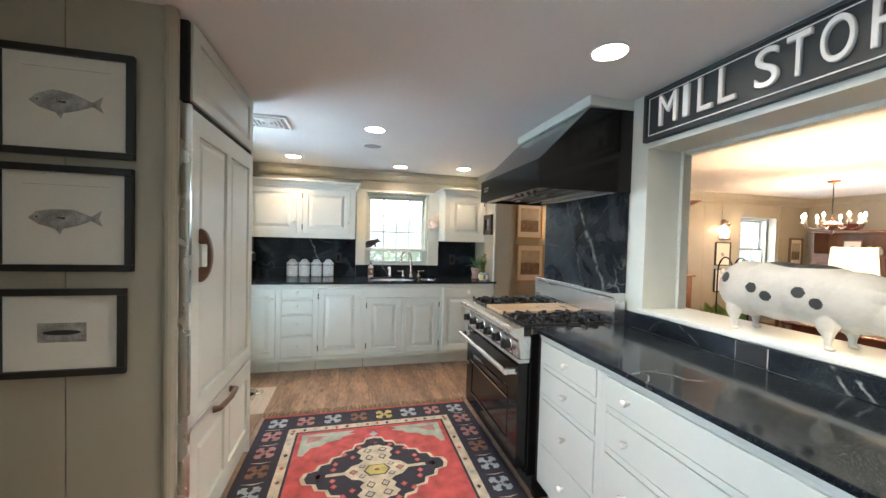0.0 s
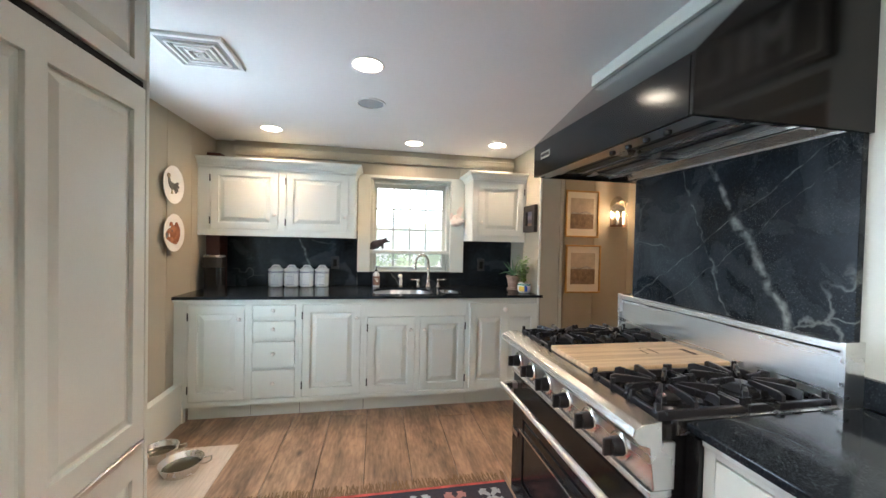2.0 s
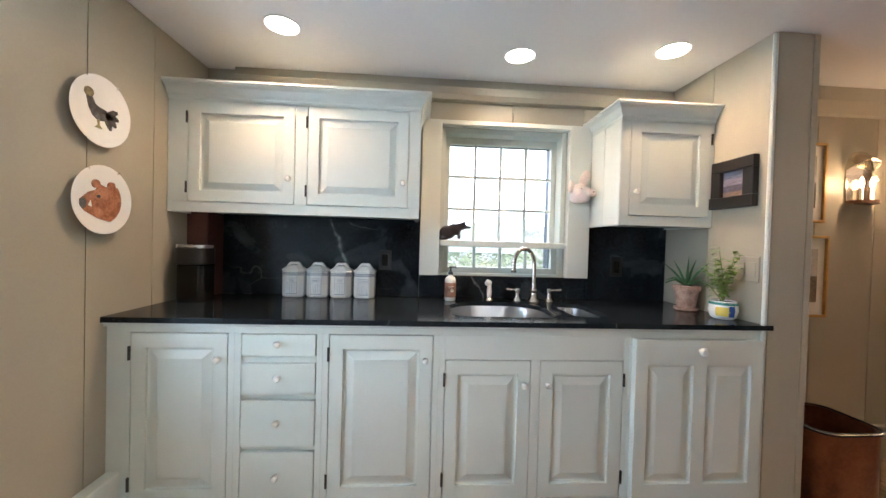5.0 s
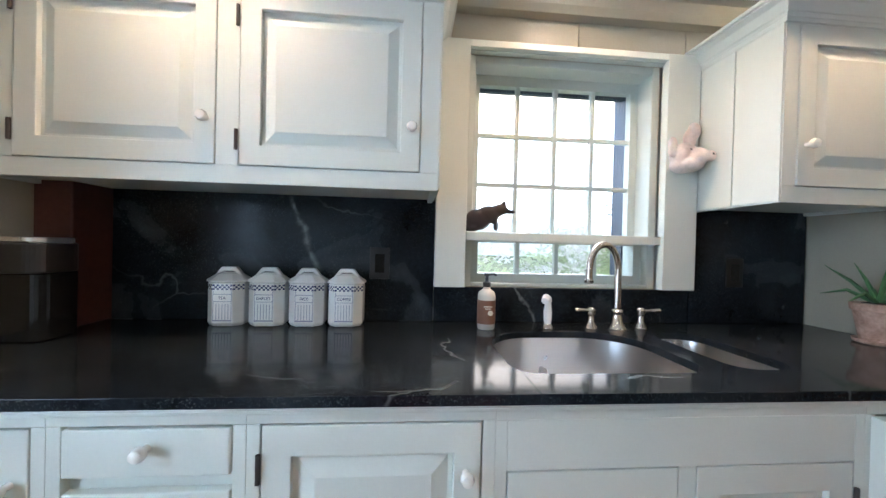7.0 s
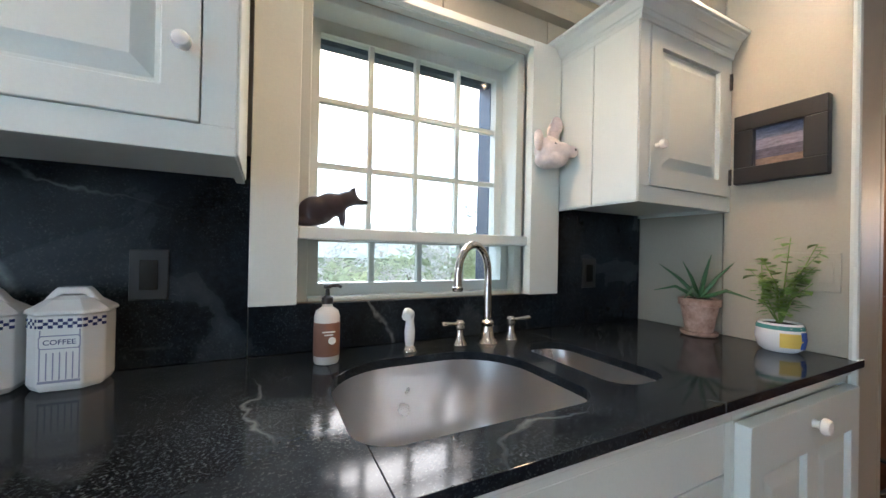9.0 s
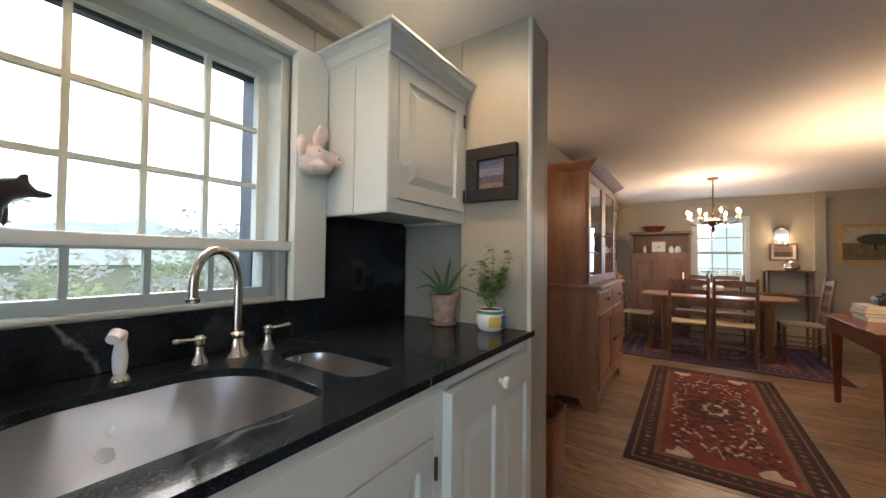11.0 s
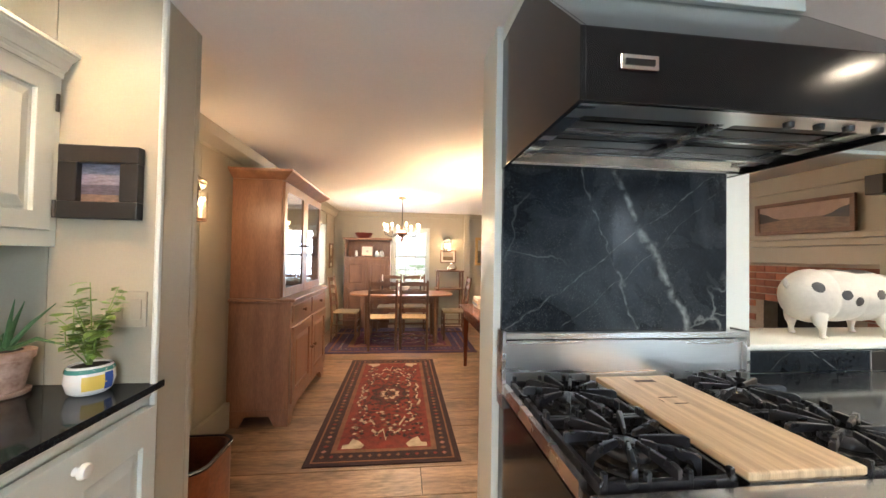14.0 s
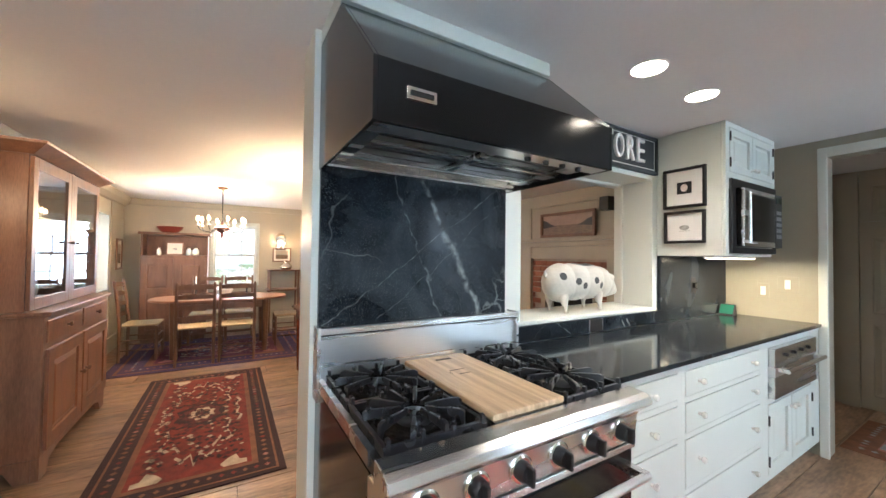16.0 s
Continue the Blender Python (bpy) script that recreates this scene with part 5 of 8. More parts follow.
# outlets in the stone
for x, z in ((0.261, 1.129), (1.67, 1.12)):
    t = thing("outlet", (x, 7.076, z), "black outlet cover set in the dark stone", "outlet")
    part("cover", boxes((x - 0.036, x + 0.036, 7.072, 7.0775, z - 0.058, z + 0.058)), BLACKF, t, bevel=0.002)
    part("socket", boxes((x - 0.017, x + 0.017, 7.0695, 7.0718, z - 0.034, z + 0.034)), BLACKE, t, bevel=0.001)

# figures
IRONPIG = material("dark_bronze_figure", (0.035, 0.025, 0.028), 0.35, 0.2, 0.2, 20, 100, 0.05)
pz = 1.2575
blob("pig_figurine", [(0.625, 7.092, pz + 0.045, 0.05, 0.028, 0.042), (0.665, 7.092, pz + 0.065, 0.045, 0.026, 0.036), (0.71, 7.092, pz + 0.085, 0.032, 0.022, 0.024), (0.745, 7.092, pz + 0.078, 0.026, 0.012, 0.010), (0.725, 7.082, pz + 0.108, 0.008, 0.006, 0.014), (0.722, 7.104, pz + 0.108, 0.008, 0.006, 0.014),
    (0.69, 7.082, pz + 0.03, 0.008, 0.008, 0.03), (0.70, 7.102, pz + 0.03, 0.008, 0.008, 0.03), (0.60, 7.082, pz + 0.012, 0.035, 0.014, 0.013), (0.60, 7.104, pz + 0.012, 0.035, 0.014, 0.013), (0.578, 7.092, pz + 0.015, 0.014, 0.01, 0.012)], IRONPIG, 0.005, "dark bronze seated pig figurine on the window rail", "figurine")
structure("trim_sash_rail", boxes((0.577, 1.343, 7.06, 7.13, 1.222, 1.256)), PAINT, "painted rail across the window", 0.004)
PINK = material("pale_pink_glaze", (0.68, 0.54, 0.48), 0.3, 0, 0.1, 14, 80, 0.04, hue=(0.76, 0.64, 0.58))
head = [(1.395, 7.02, 1.56, 0.052, 0.046, 0.052), (1.42, 6.985, 1.552, 0.037, 0.038, 0.034), (1.446, 6.957, 1.550, 0.021, 0.017, 0.021), (1.408, 7.0, 1.528, 0.046, 0.042, 0.03), (1.385, 7.02, 1.525, 0.045, 0.03, 0.03), (1.424, 7.03, 1.63, 0.027, 0.012, 0.04), (1.436, 7.022, 1.66, 0.027, 0.011, 0.033), (1.345, 7.015, 1.60, 0.018, 0.014, 0.032), (1.335, 7.005, 1.578, 0.014, 0.012, 0.028)]
blob("pig_head_mount", head, PINK, 0.004, "pale pink ceramic pig head mounted beside the window", "wall ornament",
     [(1.388, 6.966, 1.578, .008, .014, .006), (1.437, 6.985, 1.580, .012, .008, .006), (1.446, 6.939, 1.553, .004, .006, .005), (1.46, 6.945, 1.553, .004, .006, .005)], BLACKF)
DARKSPOT = material("dark_painted_spot", (0.035, 0.033, 0.032), 0.5, 0, 0.2, 20, 90, 0.05)
CREAMW = material("whitewashed_wood", (0.50, 0.465, 0.40), 0.5, 0, 0.07, 9, 70, 0.08)
px, pz = 2.12, 1.0225
balls = [(px, 3.81, pz + 0.178, 0.096, 0.125, 0.120), (px, 3.70, pz + 0.182, 0.100, 0.17, 0.119), (px, 3.58, pz + 0.182, 0.100, 0.17, 0.117), (px, 3.47, pz + 0.172, 0.090, 0.13, 0.108), (px, 3.39, pz + 0.150, 0.068, 0.09, 0.080), (px, 3.325, pz + 0.125, 0.042, 0.06, 0.046), (px, 3.285, pz + 0.115, 0.030, 0.022, 0.030)]
balls += [(px - 0.062, 3.415, pz + 0.205, 0.016, 0.055, 0.026), (px + 0.062, 3.415, pz + 0.205, 0.016, 0.055, 0.026), (px, 3.935, pz + 0.235, 0.009, 0.012, 0.022)]
for sx in (-1, 1):
    for y in (3.83, 3.51):
        balls += [(px + sx * 0.058, y + 0.006, pz + 0.092, 0.021, 0.032, 0.05), (px + sx * 0.062, y, pz + 0.062, 0.014, 0.018, 0.04), (px + sx * 0.063, y, pz + 0.03, 0.0105, 0.012, 0.034), (px + sx * 0.063, y - 0.006, pz + 0.006, 0.014, 0.019, 0.007)]
side_spots = ((3.865, .222, .022, .023), (3.748, .19, .023, .021), (3.692, .163, .021, .020), (3.585, .193, .022, .021), (3.533, .16, .018, .021))
blob("pig_statue", balls, CREAMW, 0.0034, "white wooden pig statue with black spots on the sill", "statue",
     [(px - .1, y, pz + z, .09, ry, rz) for y, z, ry, rz in side_spots] + [(px - .015, 3.61, pz + .305, .06, .13, .028), (px + .1, 3.78, pz + .19, .08, .03, .03), (px + .1, 3.6, pz + .18, .08, .03, .03)], DARKSPOT)

# plants
LEAF = material("fresh_green_leaf", (0.10, 0.20, 0.035), 0.45, 0, 0.3, 30, 90, 0.05, hue=(0.22, 0.32, 0.07))
ALOE = material("aloe_leaf", (0.07, 0.16, 0.06), 0.4, 0, 0.25, 30, 90, 0.05)
TERRA = material("weathered_terracotta", (0.42, 0.20, 0.12), 0.75, 0, 0.3, 18, 90, 0.1, hue=(0.50, 0.34, 0.26))
SOIL = material("potting_soil", (0.04, 0.028, 0.02), 0.95)
ax, ay = 1.9, 6.785
t = thing("potted_aloe", (ax, ay, 0.916), "spiky aloe in a weathered terracotta pot and saucer", "potted plant")
part("saucer", lathe(bmesh.new(), [(0.05, 0), (0.056, 0.004), (0.058, 0.014), (0.05, 0.014)], (ax, ay, 0.916), 24), TERRA, t, smooth=True)
part("pot", lathe(bmesh.new(), [(0.042, 0.012), (0.058, 0.105), (0.064, 0.107), (0.066, 0.13), (0.058, 0.131)], (ax, ay, 0.916), 24), TERRA, t, smooth=True)
part("soil", lathe(bmesh.new(), [(0.057, 0.128), (0.02, 0.134), (0.004, 0.135)], (ax, ay, 0.916), 20), SOIL, t, smooth=True)
rp = random.Random(8)
for k in range(9):
    a, up, ln = 2 * math.pi * k / 9 + rp.uniform(-.2, .2), rp.uniform(0.2, 1.25), rp.uniform(0.12, 0.2)
    if k in (2, 5, 7):
        up, ln = 0.2, 0.17
    d = Vector((math.cos(a) * math.cos(up), math.sin(a) * math.cos(up), math.sin(up)))
    b0 = Vector((ax, ay, 1.045))
    mid = b0 + d * ln * 0.5 + Vector((0, 0, 0.02))
    end = b0 + d * ln + Vector((0, 0, -0.02 if up < 0.6 else 0.02))
    if end.x > 1.975:
        end.x = 1.975
    if mid.x > 1.97:
        mid.x = 1.97
    part("leaf", tube(bmesh.new(), [b0, mid, end], [0.0085, 0.006, 0.001], 6), ALOE, t, smooth=True)
ix, iy = 1.915, 6.565
t = thing("potted_ivy", (ix, iy, 0.916), "leafy green vine in a painted ceramic pot", "potted plant")
bm = bmesh.new()
lathe(bm, [(0.04, 0), (0.052, 0.01), (0.06, 0.04), (0.056, 0.075), (0.05, 0.086), (0.046, 0.08)], (ix, iy, 0.916), 24)
pot = part("pot", bm, WHITE, t, smooth=True)
for nm, mt, a0, a1, z0, z1 in (("yellow_patch", plain("yellow_glaze", (0.75, 0.55, 0.12), 0.2), 200, 255, 0.018, 0.06), ("blue_patch", plain("blue_glaze", (0.06, 0.12, 0.40), 0.2), 250, 275, 0.015, 0.065), ("green_rim", plain("teal_glaze", (0.08, 0.26, 0.22), 0.2), 100, 330, 0.068, 0.08)):
    bm = bmesh.new()
    g = []
    for k in range(9):
        a = radians(a0 + (a1 - a0) * k / 8)
        g.append([bm.verts.new((ix + r * math.cos(a), iy + r * math.sin(a), 0.916 + z)) for z, r in ((z0, 0.0575 if z0 < .05 else .0585), ((z0 + z1) / 2, 0.0615 if z0 < .05 else .0578), (z1, 0.0592 if z0 < .05 else .0555))])
    for p, q in zip(g, g[1:]):
        for j in range(2):
            bm.faces.new((p[j], q[j], q[j + 1], p[j + 1]))
    part(nm, bm, mt, pot, smooth=True)
part("soil", lathe(bmesh.new(), [(0.048, 0.08), (0.004, 0.084)], (ix, iy, 0.916), 18), SOIL, t)
leaves = bmesh.new()
for s in range(13):
    a = rp.uniform(0, 6.28)
    top_z = rp.uniform(0.10, 0.27)
    tip = Vector((ix + 0.05 * math.cos(a) - 0.02 - 0.02 * rp.random(), iy + 0.07 * math.sin(a) - 0.03 * rp.random(), 0.99 + top_z))
    b0 = Vector((ix, iy, 0.99))
    mid = (b0 + tip) / 2 + Vector((rp.uniform(-.03, .01), rp.uniform(-.03, .03), 0.02))
    part("stem", tube(bmesh.new(), [b0, mid, tip], [0.0022, 0.0018, 0.001], 5), LEAF, t)
    for q in range(13):
        f = 0.25 + 0.75 * q / 12
        p = b0 * (1 - f) ** 2 + mid * 2 * f * (1 - f) + tip * f * f
        la = rp.uniform(0, 6.28)
        d = Vector((math.cos(la), math.sin(la), rp.uniform(-.4, .5))).normalized()
        w = d.cross(Vector((0, 0, 1))).normalized()
        L = rp.uniform(0.026, 0.042)
        pts = [p + d * 0.004, p + d * L * .35 + w * L * .42, p + d * L * .7 + w * L * .3, p + d * L * 1.15 - Vector((0, 0, .006)), p + d * L * .7 - w * L * .3, p + d * L * .35 - w * L * .42]
        for v in pts:
            v.x = min(v.x, 1.978)
        mid_v = leaves.verts.new(sum(pts, Vector()) / 6 + Vector((0, 0, 0.003)))
        vs = [leaves.verts.new(v) for v in pts]
        for k in range(6):
            leaves.faces.new((mid_v, vs[k], vs[(k + 1) % 6]))
tagged(part("leaves", leaves, LEAF, t), kind="stuff")


def seascape(t, w, h):
    z = -h / 2
    for nm, f0, f1, col in (("sand_strip", 0.0, 0.2, (0.20, 0.13, 0.09)), ("sea_strip", 0.2, 0.45, (0.09, 0.08, 0.11)), ("cloud_strip", 0.45, 0.72, (0.22, 0.20, 0.25)), ("sky_strip", 0.72, 1.0, (0.14, 0.16, 0.22))):
        part(nm, boxes((-w * .5, w * .5, -0.0098, -0.0085, z + h * f0, z + h * f1)), material(nm, col, 0.4, 0, 0.35, 40, 150, 0.1, stretch=(1, 1, 4)), t)


framed("seascape_painting", 0.235, 0.235, 0.055, pose(1.983, 6.595, 1.565, 0, 0, -90), BLACKF, "small seascape in a wide black frame", seascape, depth=0.03)
t = thing("switch_plate", (1.984, 6.52, 1.16), "cream double switch plate", "light switch")
part("plate", boxes((1.978, 1.9845, 6.455, 6.57, 1.10, 1.215)), WALLP, t, bevel=0.002)
for y in (6.485, 6.54):
    part("rocker", boxes((1.975, 1.9778, y - 0.016, y + 0.016, 1.125, 1.19)), WALLP, t, bevel=0.001)


# plates on the side wall
def plate(cy, cz, label, art):
    t = thing("wall_plate", (-0.765, cy, cz), label, "plate", "painted plates on the wall")
    part("dish", lathe(bmesh.new(), [(0.07, 0.004), (0.085, 0.012), (0.125, 0.024), (0.130, 0.028), (0.126, 0.0285), (0.086, 0.017), (0.004, 0.014)], (-0.767, cy, cz), 40, "x"), WHITE, t, smooth=True)
    art(t, cy, cz)
    bm = bmesh.new()
    for a in (60, 120):
        tube(bm, [(-0.745, cy + 0.127 * math.cos(radians(a)), cz + 0.127 * math.sin(radians(a))), (-0.737, cy + 0.132 * math.cos(radians(a)), cz + 0.132 * math.sin(radians(a))), (-0.742, cy + 0.12 * math.cos(radians(a)), cz + 0.12 * math.sin(radians(a)))], 0.0018, 6)
    part("hanger", bm, CHROME, t)


def relief(t, name, outline, cy, cz, mat, x0=-0.752, x1=-0.7485):
    """A painted shape on the plate; outline in (y, z) about its centre."""
    bm = bmesh.new()
    prism(bm, [(cy + u, cz + v) for u, v in outline], x0, x1, "x")
    return part(name, bm, mat, t)


CHICK = material("painted_plumage", (0.03, 0.025, 0.03), 0.3, 0, 0.4, 60, 200, 0.0, hue=(0.10, 0.09, 0.08))
BOAR = material("painted_russet", (0.26, 0.09, 0.045), 0.25, 0, 0.35, 25, 120, 0.0, hue=(0.40, 0.17, 0.09))


def rooster(t, cy, cz):
    relief(t, "bird_shape", [(-.055, .042), (-.033, .05), (-.018, .022), (.0, .016), (.03, .012), (.034, -.012), (.02, -.03), (-.004, -.034), (-.026, -.022), (-.044, .004)], cy, cz, CHICK)
    for k in range(4):
        a = radians(28 - 32 * k)
        c_, s_ = math.cos(a), math.sin(a)
        relief(t, "tail_feather", [(.028 + u * c_ - v * s_, -.004 + u * s_ + v * c_) for u, v in ((0, -.008), (.03, -.013), (.055, -.006), (.058, .002), (.04, .012), (0, .008))], cy, cz, CHICK, -0.7518, -0.7479)
    relief(t, "crest", ellipse(-.045, .058, .02, .017, 14), cy, cz, material("straw_crest", (0.24, 0.19, 0.10), 0.4, 0, 0.3, 80), -0.7515, -0.7478)
    relief(t, "legs", [(-.008, -.028), (0, -.028), (0, -.05), (.012, -.062), (-.02, -.062), (-.006, -.05)], cy, cz, material("straw_leg", (0.30, 0.26, 0.12), 0.4))


def boar(t, cy, cz):
    k = 1.14
    relief(t, "head_shape", [(k * p + .01, k * q) for p, q in [(-.085, -.005), (-.055, .02), (-.03, .03), (-.01, .05), (.02, .042), (.06, .05), (.09, .03), (.098, -.015), (.08, -.055), (.04, -.075), (-.02, -.062), (-.07, -.04), (-.088, -.02)]], cy, cz, BOAR)
    for u, v in ((-.022, .058), (.045, .058)):
        relief(t, "ear", ellipse(u, v, .018, .016, 12), cy, cz, BOAR, -0.7515, -0.7478)
    relief(t, "eye", ellipse(-.012, .012, .008, .006, 10), cy, cz, BLACKF, -0.7485, -0.7474)
    relief(t, "tusk", [(-.055, -.025), (-.045, -.005), (-.04, -.03)], cy, cz, WHITE, -0.7485, -0.7474)
    relief(t, "snout", ellipse(-.075, -.018, .014, .02, 12), cy, cz, CHICK, -0.7485, -0.7474)


plate(6.385, 1.695, "white plate painted with a black crested rooster", rooster)
plate(6.395, 1.366, "white plate painted with a russet boar head", boar)

# heater and outlet on the side wall
t = thing("baseboard_heater", (-0.74, 5.8, 0), "long cream painted baseboard heater cover", "heater")
bm = bmesh.new()
prism(bm, [(-0.767, 0.0), (-0.70, 0.0), (-0.70, 0.20), (-0.725, 0.265), (-0.767, 0.27)], 5.11, 6.01, "y")
part("cover", bm, WALLP, t, bevel=0.003)
# the slot is a black strip, its shade given by colour
part("slot", boxes((-0.706, -0.6985, 5.13, 5.99, 0.185, 0.197)), DARKGAP, t)
structure("baseboard_left", boxes((-0.767, -0.715, 6.015, 6.47, 0.0, 0.285)), PAINT, "cream painted boxed baseboard", 0.004)
t = thing("outlet", (-0.766, 6.034, 0.484), "cream outlet plate on the board wall", "outlet")
part("cover", boxes((-0.7675, -0.762, 5.998, 6.052, 0.425, 0.543)), WALLP, t, bevel=0.002)
part("socket", boxes((-0.7618, -0.7595, 6.012, 6.04, 0.45, 0.52)), WHITEP, t, bevel=0.001)

# ceiling vent and speaker
t = thing("ceiling_vent", (-0.17, 5.46, 2.19), "white square louvred ceiling vent", "vent")
part("backing", boxes((-0.31, -0.05, 5.33, 5.60, 2.188, 2.1985)), GREYP, t)
part("frame", boxes((-0.325, -0.035, 5.315, 5.335, 2.184, 2.1995), (-0.325, -0.035, 5.595, 5.615, 2.184, 2.1995), (-0.325, -0.305, 5.335, 5.595, 2.184, 2.1995), (-0.055, -0.035, 5.335, 5.595, 2.184, 2.1995)), WHITEP, t, bevel=0.002)
for k in range(4):
    s = 0.028 + 0.028 * k
    for r in ((-0.31 + s, -0.05 - s, 5.335 + s, 5.345 + s), (-0.31 + s, -0.05 - s, 5.585 - s, 5.595 - s), (-0.31 + s, -0.30 + s, 5.345 + s, 5.585 - s), (-0.06 - s, -0.05 - s, 5.345 + s, 5.585 - s)):
        part("slat", boxes((*r, 2.178, 2.1875)), WHITEP, t)
t = thing("ceiling_speaker", (0.586, 5.916, 2.19), "round ceiling speaker with a grey mesh grille", "speaker")
part("rim", lathe(bmesh.new(), [(0.092, -0.001), (0.09, -0.006), (0.08, -0.007), (0.078, -0.002)], (0.586, 5.916, 2.2), 32), WHITEP, t, smooth=True)
part("grille", lathe(bmesh.new(), [(0.079, -0.003), (0.05, -0.0055), (0.004, -0.006)], (0.586, 5.916, 2.2), 32), GREYP, t, smooth=True)

# ---- lettered sign ----
t = thing("shop_sign", (1.97, 3.65, 1.94), "long black wooden sign with raised white letters", "sign")
SY0, SY1, SZ0, SZ1 = 3.03, 4.275, 1.928, 2.182
SIGNB = material("slate_black_sign", (0.028, 0.034, 0.036), 0.45, 0, 0.2, 8, 60, 0.06)
part("board", boxes((1.962, 1.978, SY0 + 0.015, SY1 - 0.015, SZ0 + 0.012, SZ1 - 0.01)), SIGNB, t)
part("frame", boxes((1.95, 1.9785, SY0, SY1, SZ0, SZ0 + 0.02), (1.95, 1.9785, SY0, SY1, SZ1 - 0.016, SZ1), (1.95, 1.9785, SY0, SY0 + 0.02, SZ0 + 0.02, SZ1 - 0.016), (1.95, 1.9785, SY1 - 0.02, SY1, SZ0 + 0.02, SZ1 - 0.016)), SIGNB, t, bevel=0.003)
a, b, c, d = SY0 + 0.028, SY1 - 0.028, SZ0 + 0.030, SZ1 - 0.026
part("white_line", boxes((1.9595, 1.9618, a, b, c, c + 0.005), (1.9595, 1.9618, a, b, d - 0.004, d), (1.9595, 1.9618, a, a + 0.004, c + 0.005, d - 0.004), (1.9595, 1.9618, b - 0.004, b, c + 0.005, d - 0.004)), WHITE, t)
for ch, y0, y1 in (("M", 4.170, 4.067), ("I", 4.032, 4.002), ("L", 3.956, 3.888), ("L", 3.860, 3.787), ("S", 3.716, 3.635), ("T", 3.610, 3.538), ("O", 3.512, 3.424), ("R", 3.388, 3.305), ("E", 3.275, 3.195)):
    ob = words(ch, 0.158, 0.006, WHITE, t, Matrix(), "letter")[0][0]
    xs, ys = [v.co.x for v in ob.data.vertices], [v.co.y for v in ob.data.vertices]
    for v in ob.data.vertices:
        fx_, fz_ = (v.co.x - min(xs)) / (max(xs) - min(xs)), (v.co.y - min(ys)) / (max(ys) - min(ys))
        v.co = (1.954 - v.co.z, y0 + (y1 - y0) * fx_, 1.990 + 0.152 * fz_)

t = thing("outlet", (1.957, 3.685, 0.956), "black outlet plate let into the low stone upstand", "outlet")
part("cover", boxes((1.953, 1.9575, 3.628, 3.742, 0.918, 0.994)), BLACKF, t, bevel=0.001)
for y in (3.627, 3.743):
    part("joint", boxes((1.9535, 1.9578, y - 0.0018, y + 0.0018, 0.918, 0.996)), GREYP, t, "pale grey joint")

# ---- microwave corner ----
t = thing("microwave_cabinet", (1.78, 2.63, 1.375), "tall painted wall cabinet with small doors over a built-in microwave", "cabinet")
part("side_panel", boxes((1.592, 1.976, 2.978, 2.998, 1.376, 2.198)), PAINT, t, bevel=0.003)
part("body", boxes((1.592, 1.976, 2.24, 2.977, 1.86, 2.198), (1.592, 1.976, 2.24, 2.977, 1.376, 1.392), (1.592, 1.976, 2.24, 2.262, 1.392, 1.86), (1.94, 1.976, 2.262, 2.977, 1.392, 1.86)), PAINT, t)
part("face_frame", boxes((1.572, 1.591, 2.24, 2.998, 1.852, 1.89), (1.572, 1.591, 2.24, 2.998, 2.165, 2.198), (1.572, 1.591, 2.24, 2.28, 1.89, 2.165), (1.572, 1.591, 2.96, 2.998, 1.376, 1.852), (1.572, 1.591, 2.945, 2.998, 1.89, 2.165)), PAINT, t, bevel=0.002)
for i, (y0, y1) in enumerate(((2.283, 2.61), (2.615, 2.942))):
    bm = bmesh.new()
    panel(bm, (1.59, y1, 1.893), (0, -1, 0), (-1, 0, 0), y1 - y0, 0.268, 0.02, [(0.045, y1 - y0 - 0.045, 0.045, 0.223)], slope=0.02)
    d = part("door", bm, PAINT, t, bevel=0.002)
    knob(d, (1.57, 2.585 if i == 0 else 2.64, 1.93), (-1, 0, 0), 0.012)
    for hz in (1.95, 2.11):
        hinge(d, (1.571, y0 - 0.003 if i == 0 else y1 + 0.003, hz), (-1, 0, 0))
m = thing("microwave", (1.75, 2.6, 1.395), "black and steel built-in microwave with a trim surround", "microwave")
part("surround", boxes((1.556, 1.571, 2.27, 2.958, 1.394, 1.43), (1.556, 1.571, 2.27, 2.958, 1.80, 1.85), (1.556, 1.571, 2.90, 2.958, 1.43, 1.80), (1.556, 1.571, 2.27, 2.29, 1.43, 1.80)), BLACKF, m, bevel=0.002)
part("case", boxes((1.535, 1.93, 2.295, 2.895, 1.435, 1.795)), BLACKE, m)
part("door", boxes((1.517, 1.534, 2.42, 2.895, 1.437, 1.793)), STEEL, m, "brushed steel door", bevel=0.003)
part("window_glass", boxes((1.512, 1.5165, 2.44, 2.80, 1.47, 1.76)), BLACKE, m, bevel=0.002)
part("control_panel", boxes((1.517, 1.534, 2.295, 2.415, 1.437, 1.793)), BLACKF, m, bevel=0.002)
for r in range(5):
    for c in range(3):
        part("button", boxes((1.5145, 1.5168, 2.315 + c * 0.03, 2.335 + c * 0.03, 1.50 + r * 0.04, 1.525 + r * 0.04)), GREYP, m)
part("display", boxes((1.5145, 1.5168, 2.31, 2.40, 1.735, 1.775)), plain("dark_green_display", (0.01, 0.03, 0.025), 0.1), m)
bm = bmesh.new()
tube(bm, [(1.50, 2.865, 1.46), (1.50, 2.865, 1.77)], 0.009, 10)
part("handle", bm, STEEL, m, smooth=True)
t = thing("under_cabinet_light", (1.8, 2.6, 1.37), "slim light strip under the cabinet, lit", "light")
part("housing", boxes((1.66, 1.72, 2.3, 2.93, 1.362, 1.3755)), WHITEP, t)
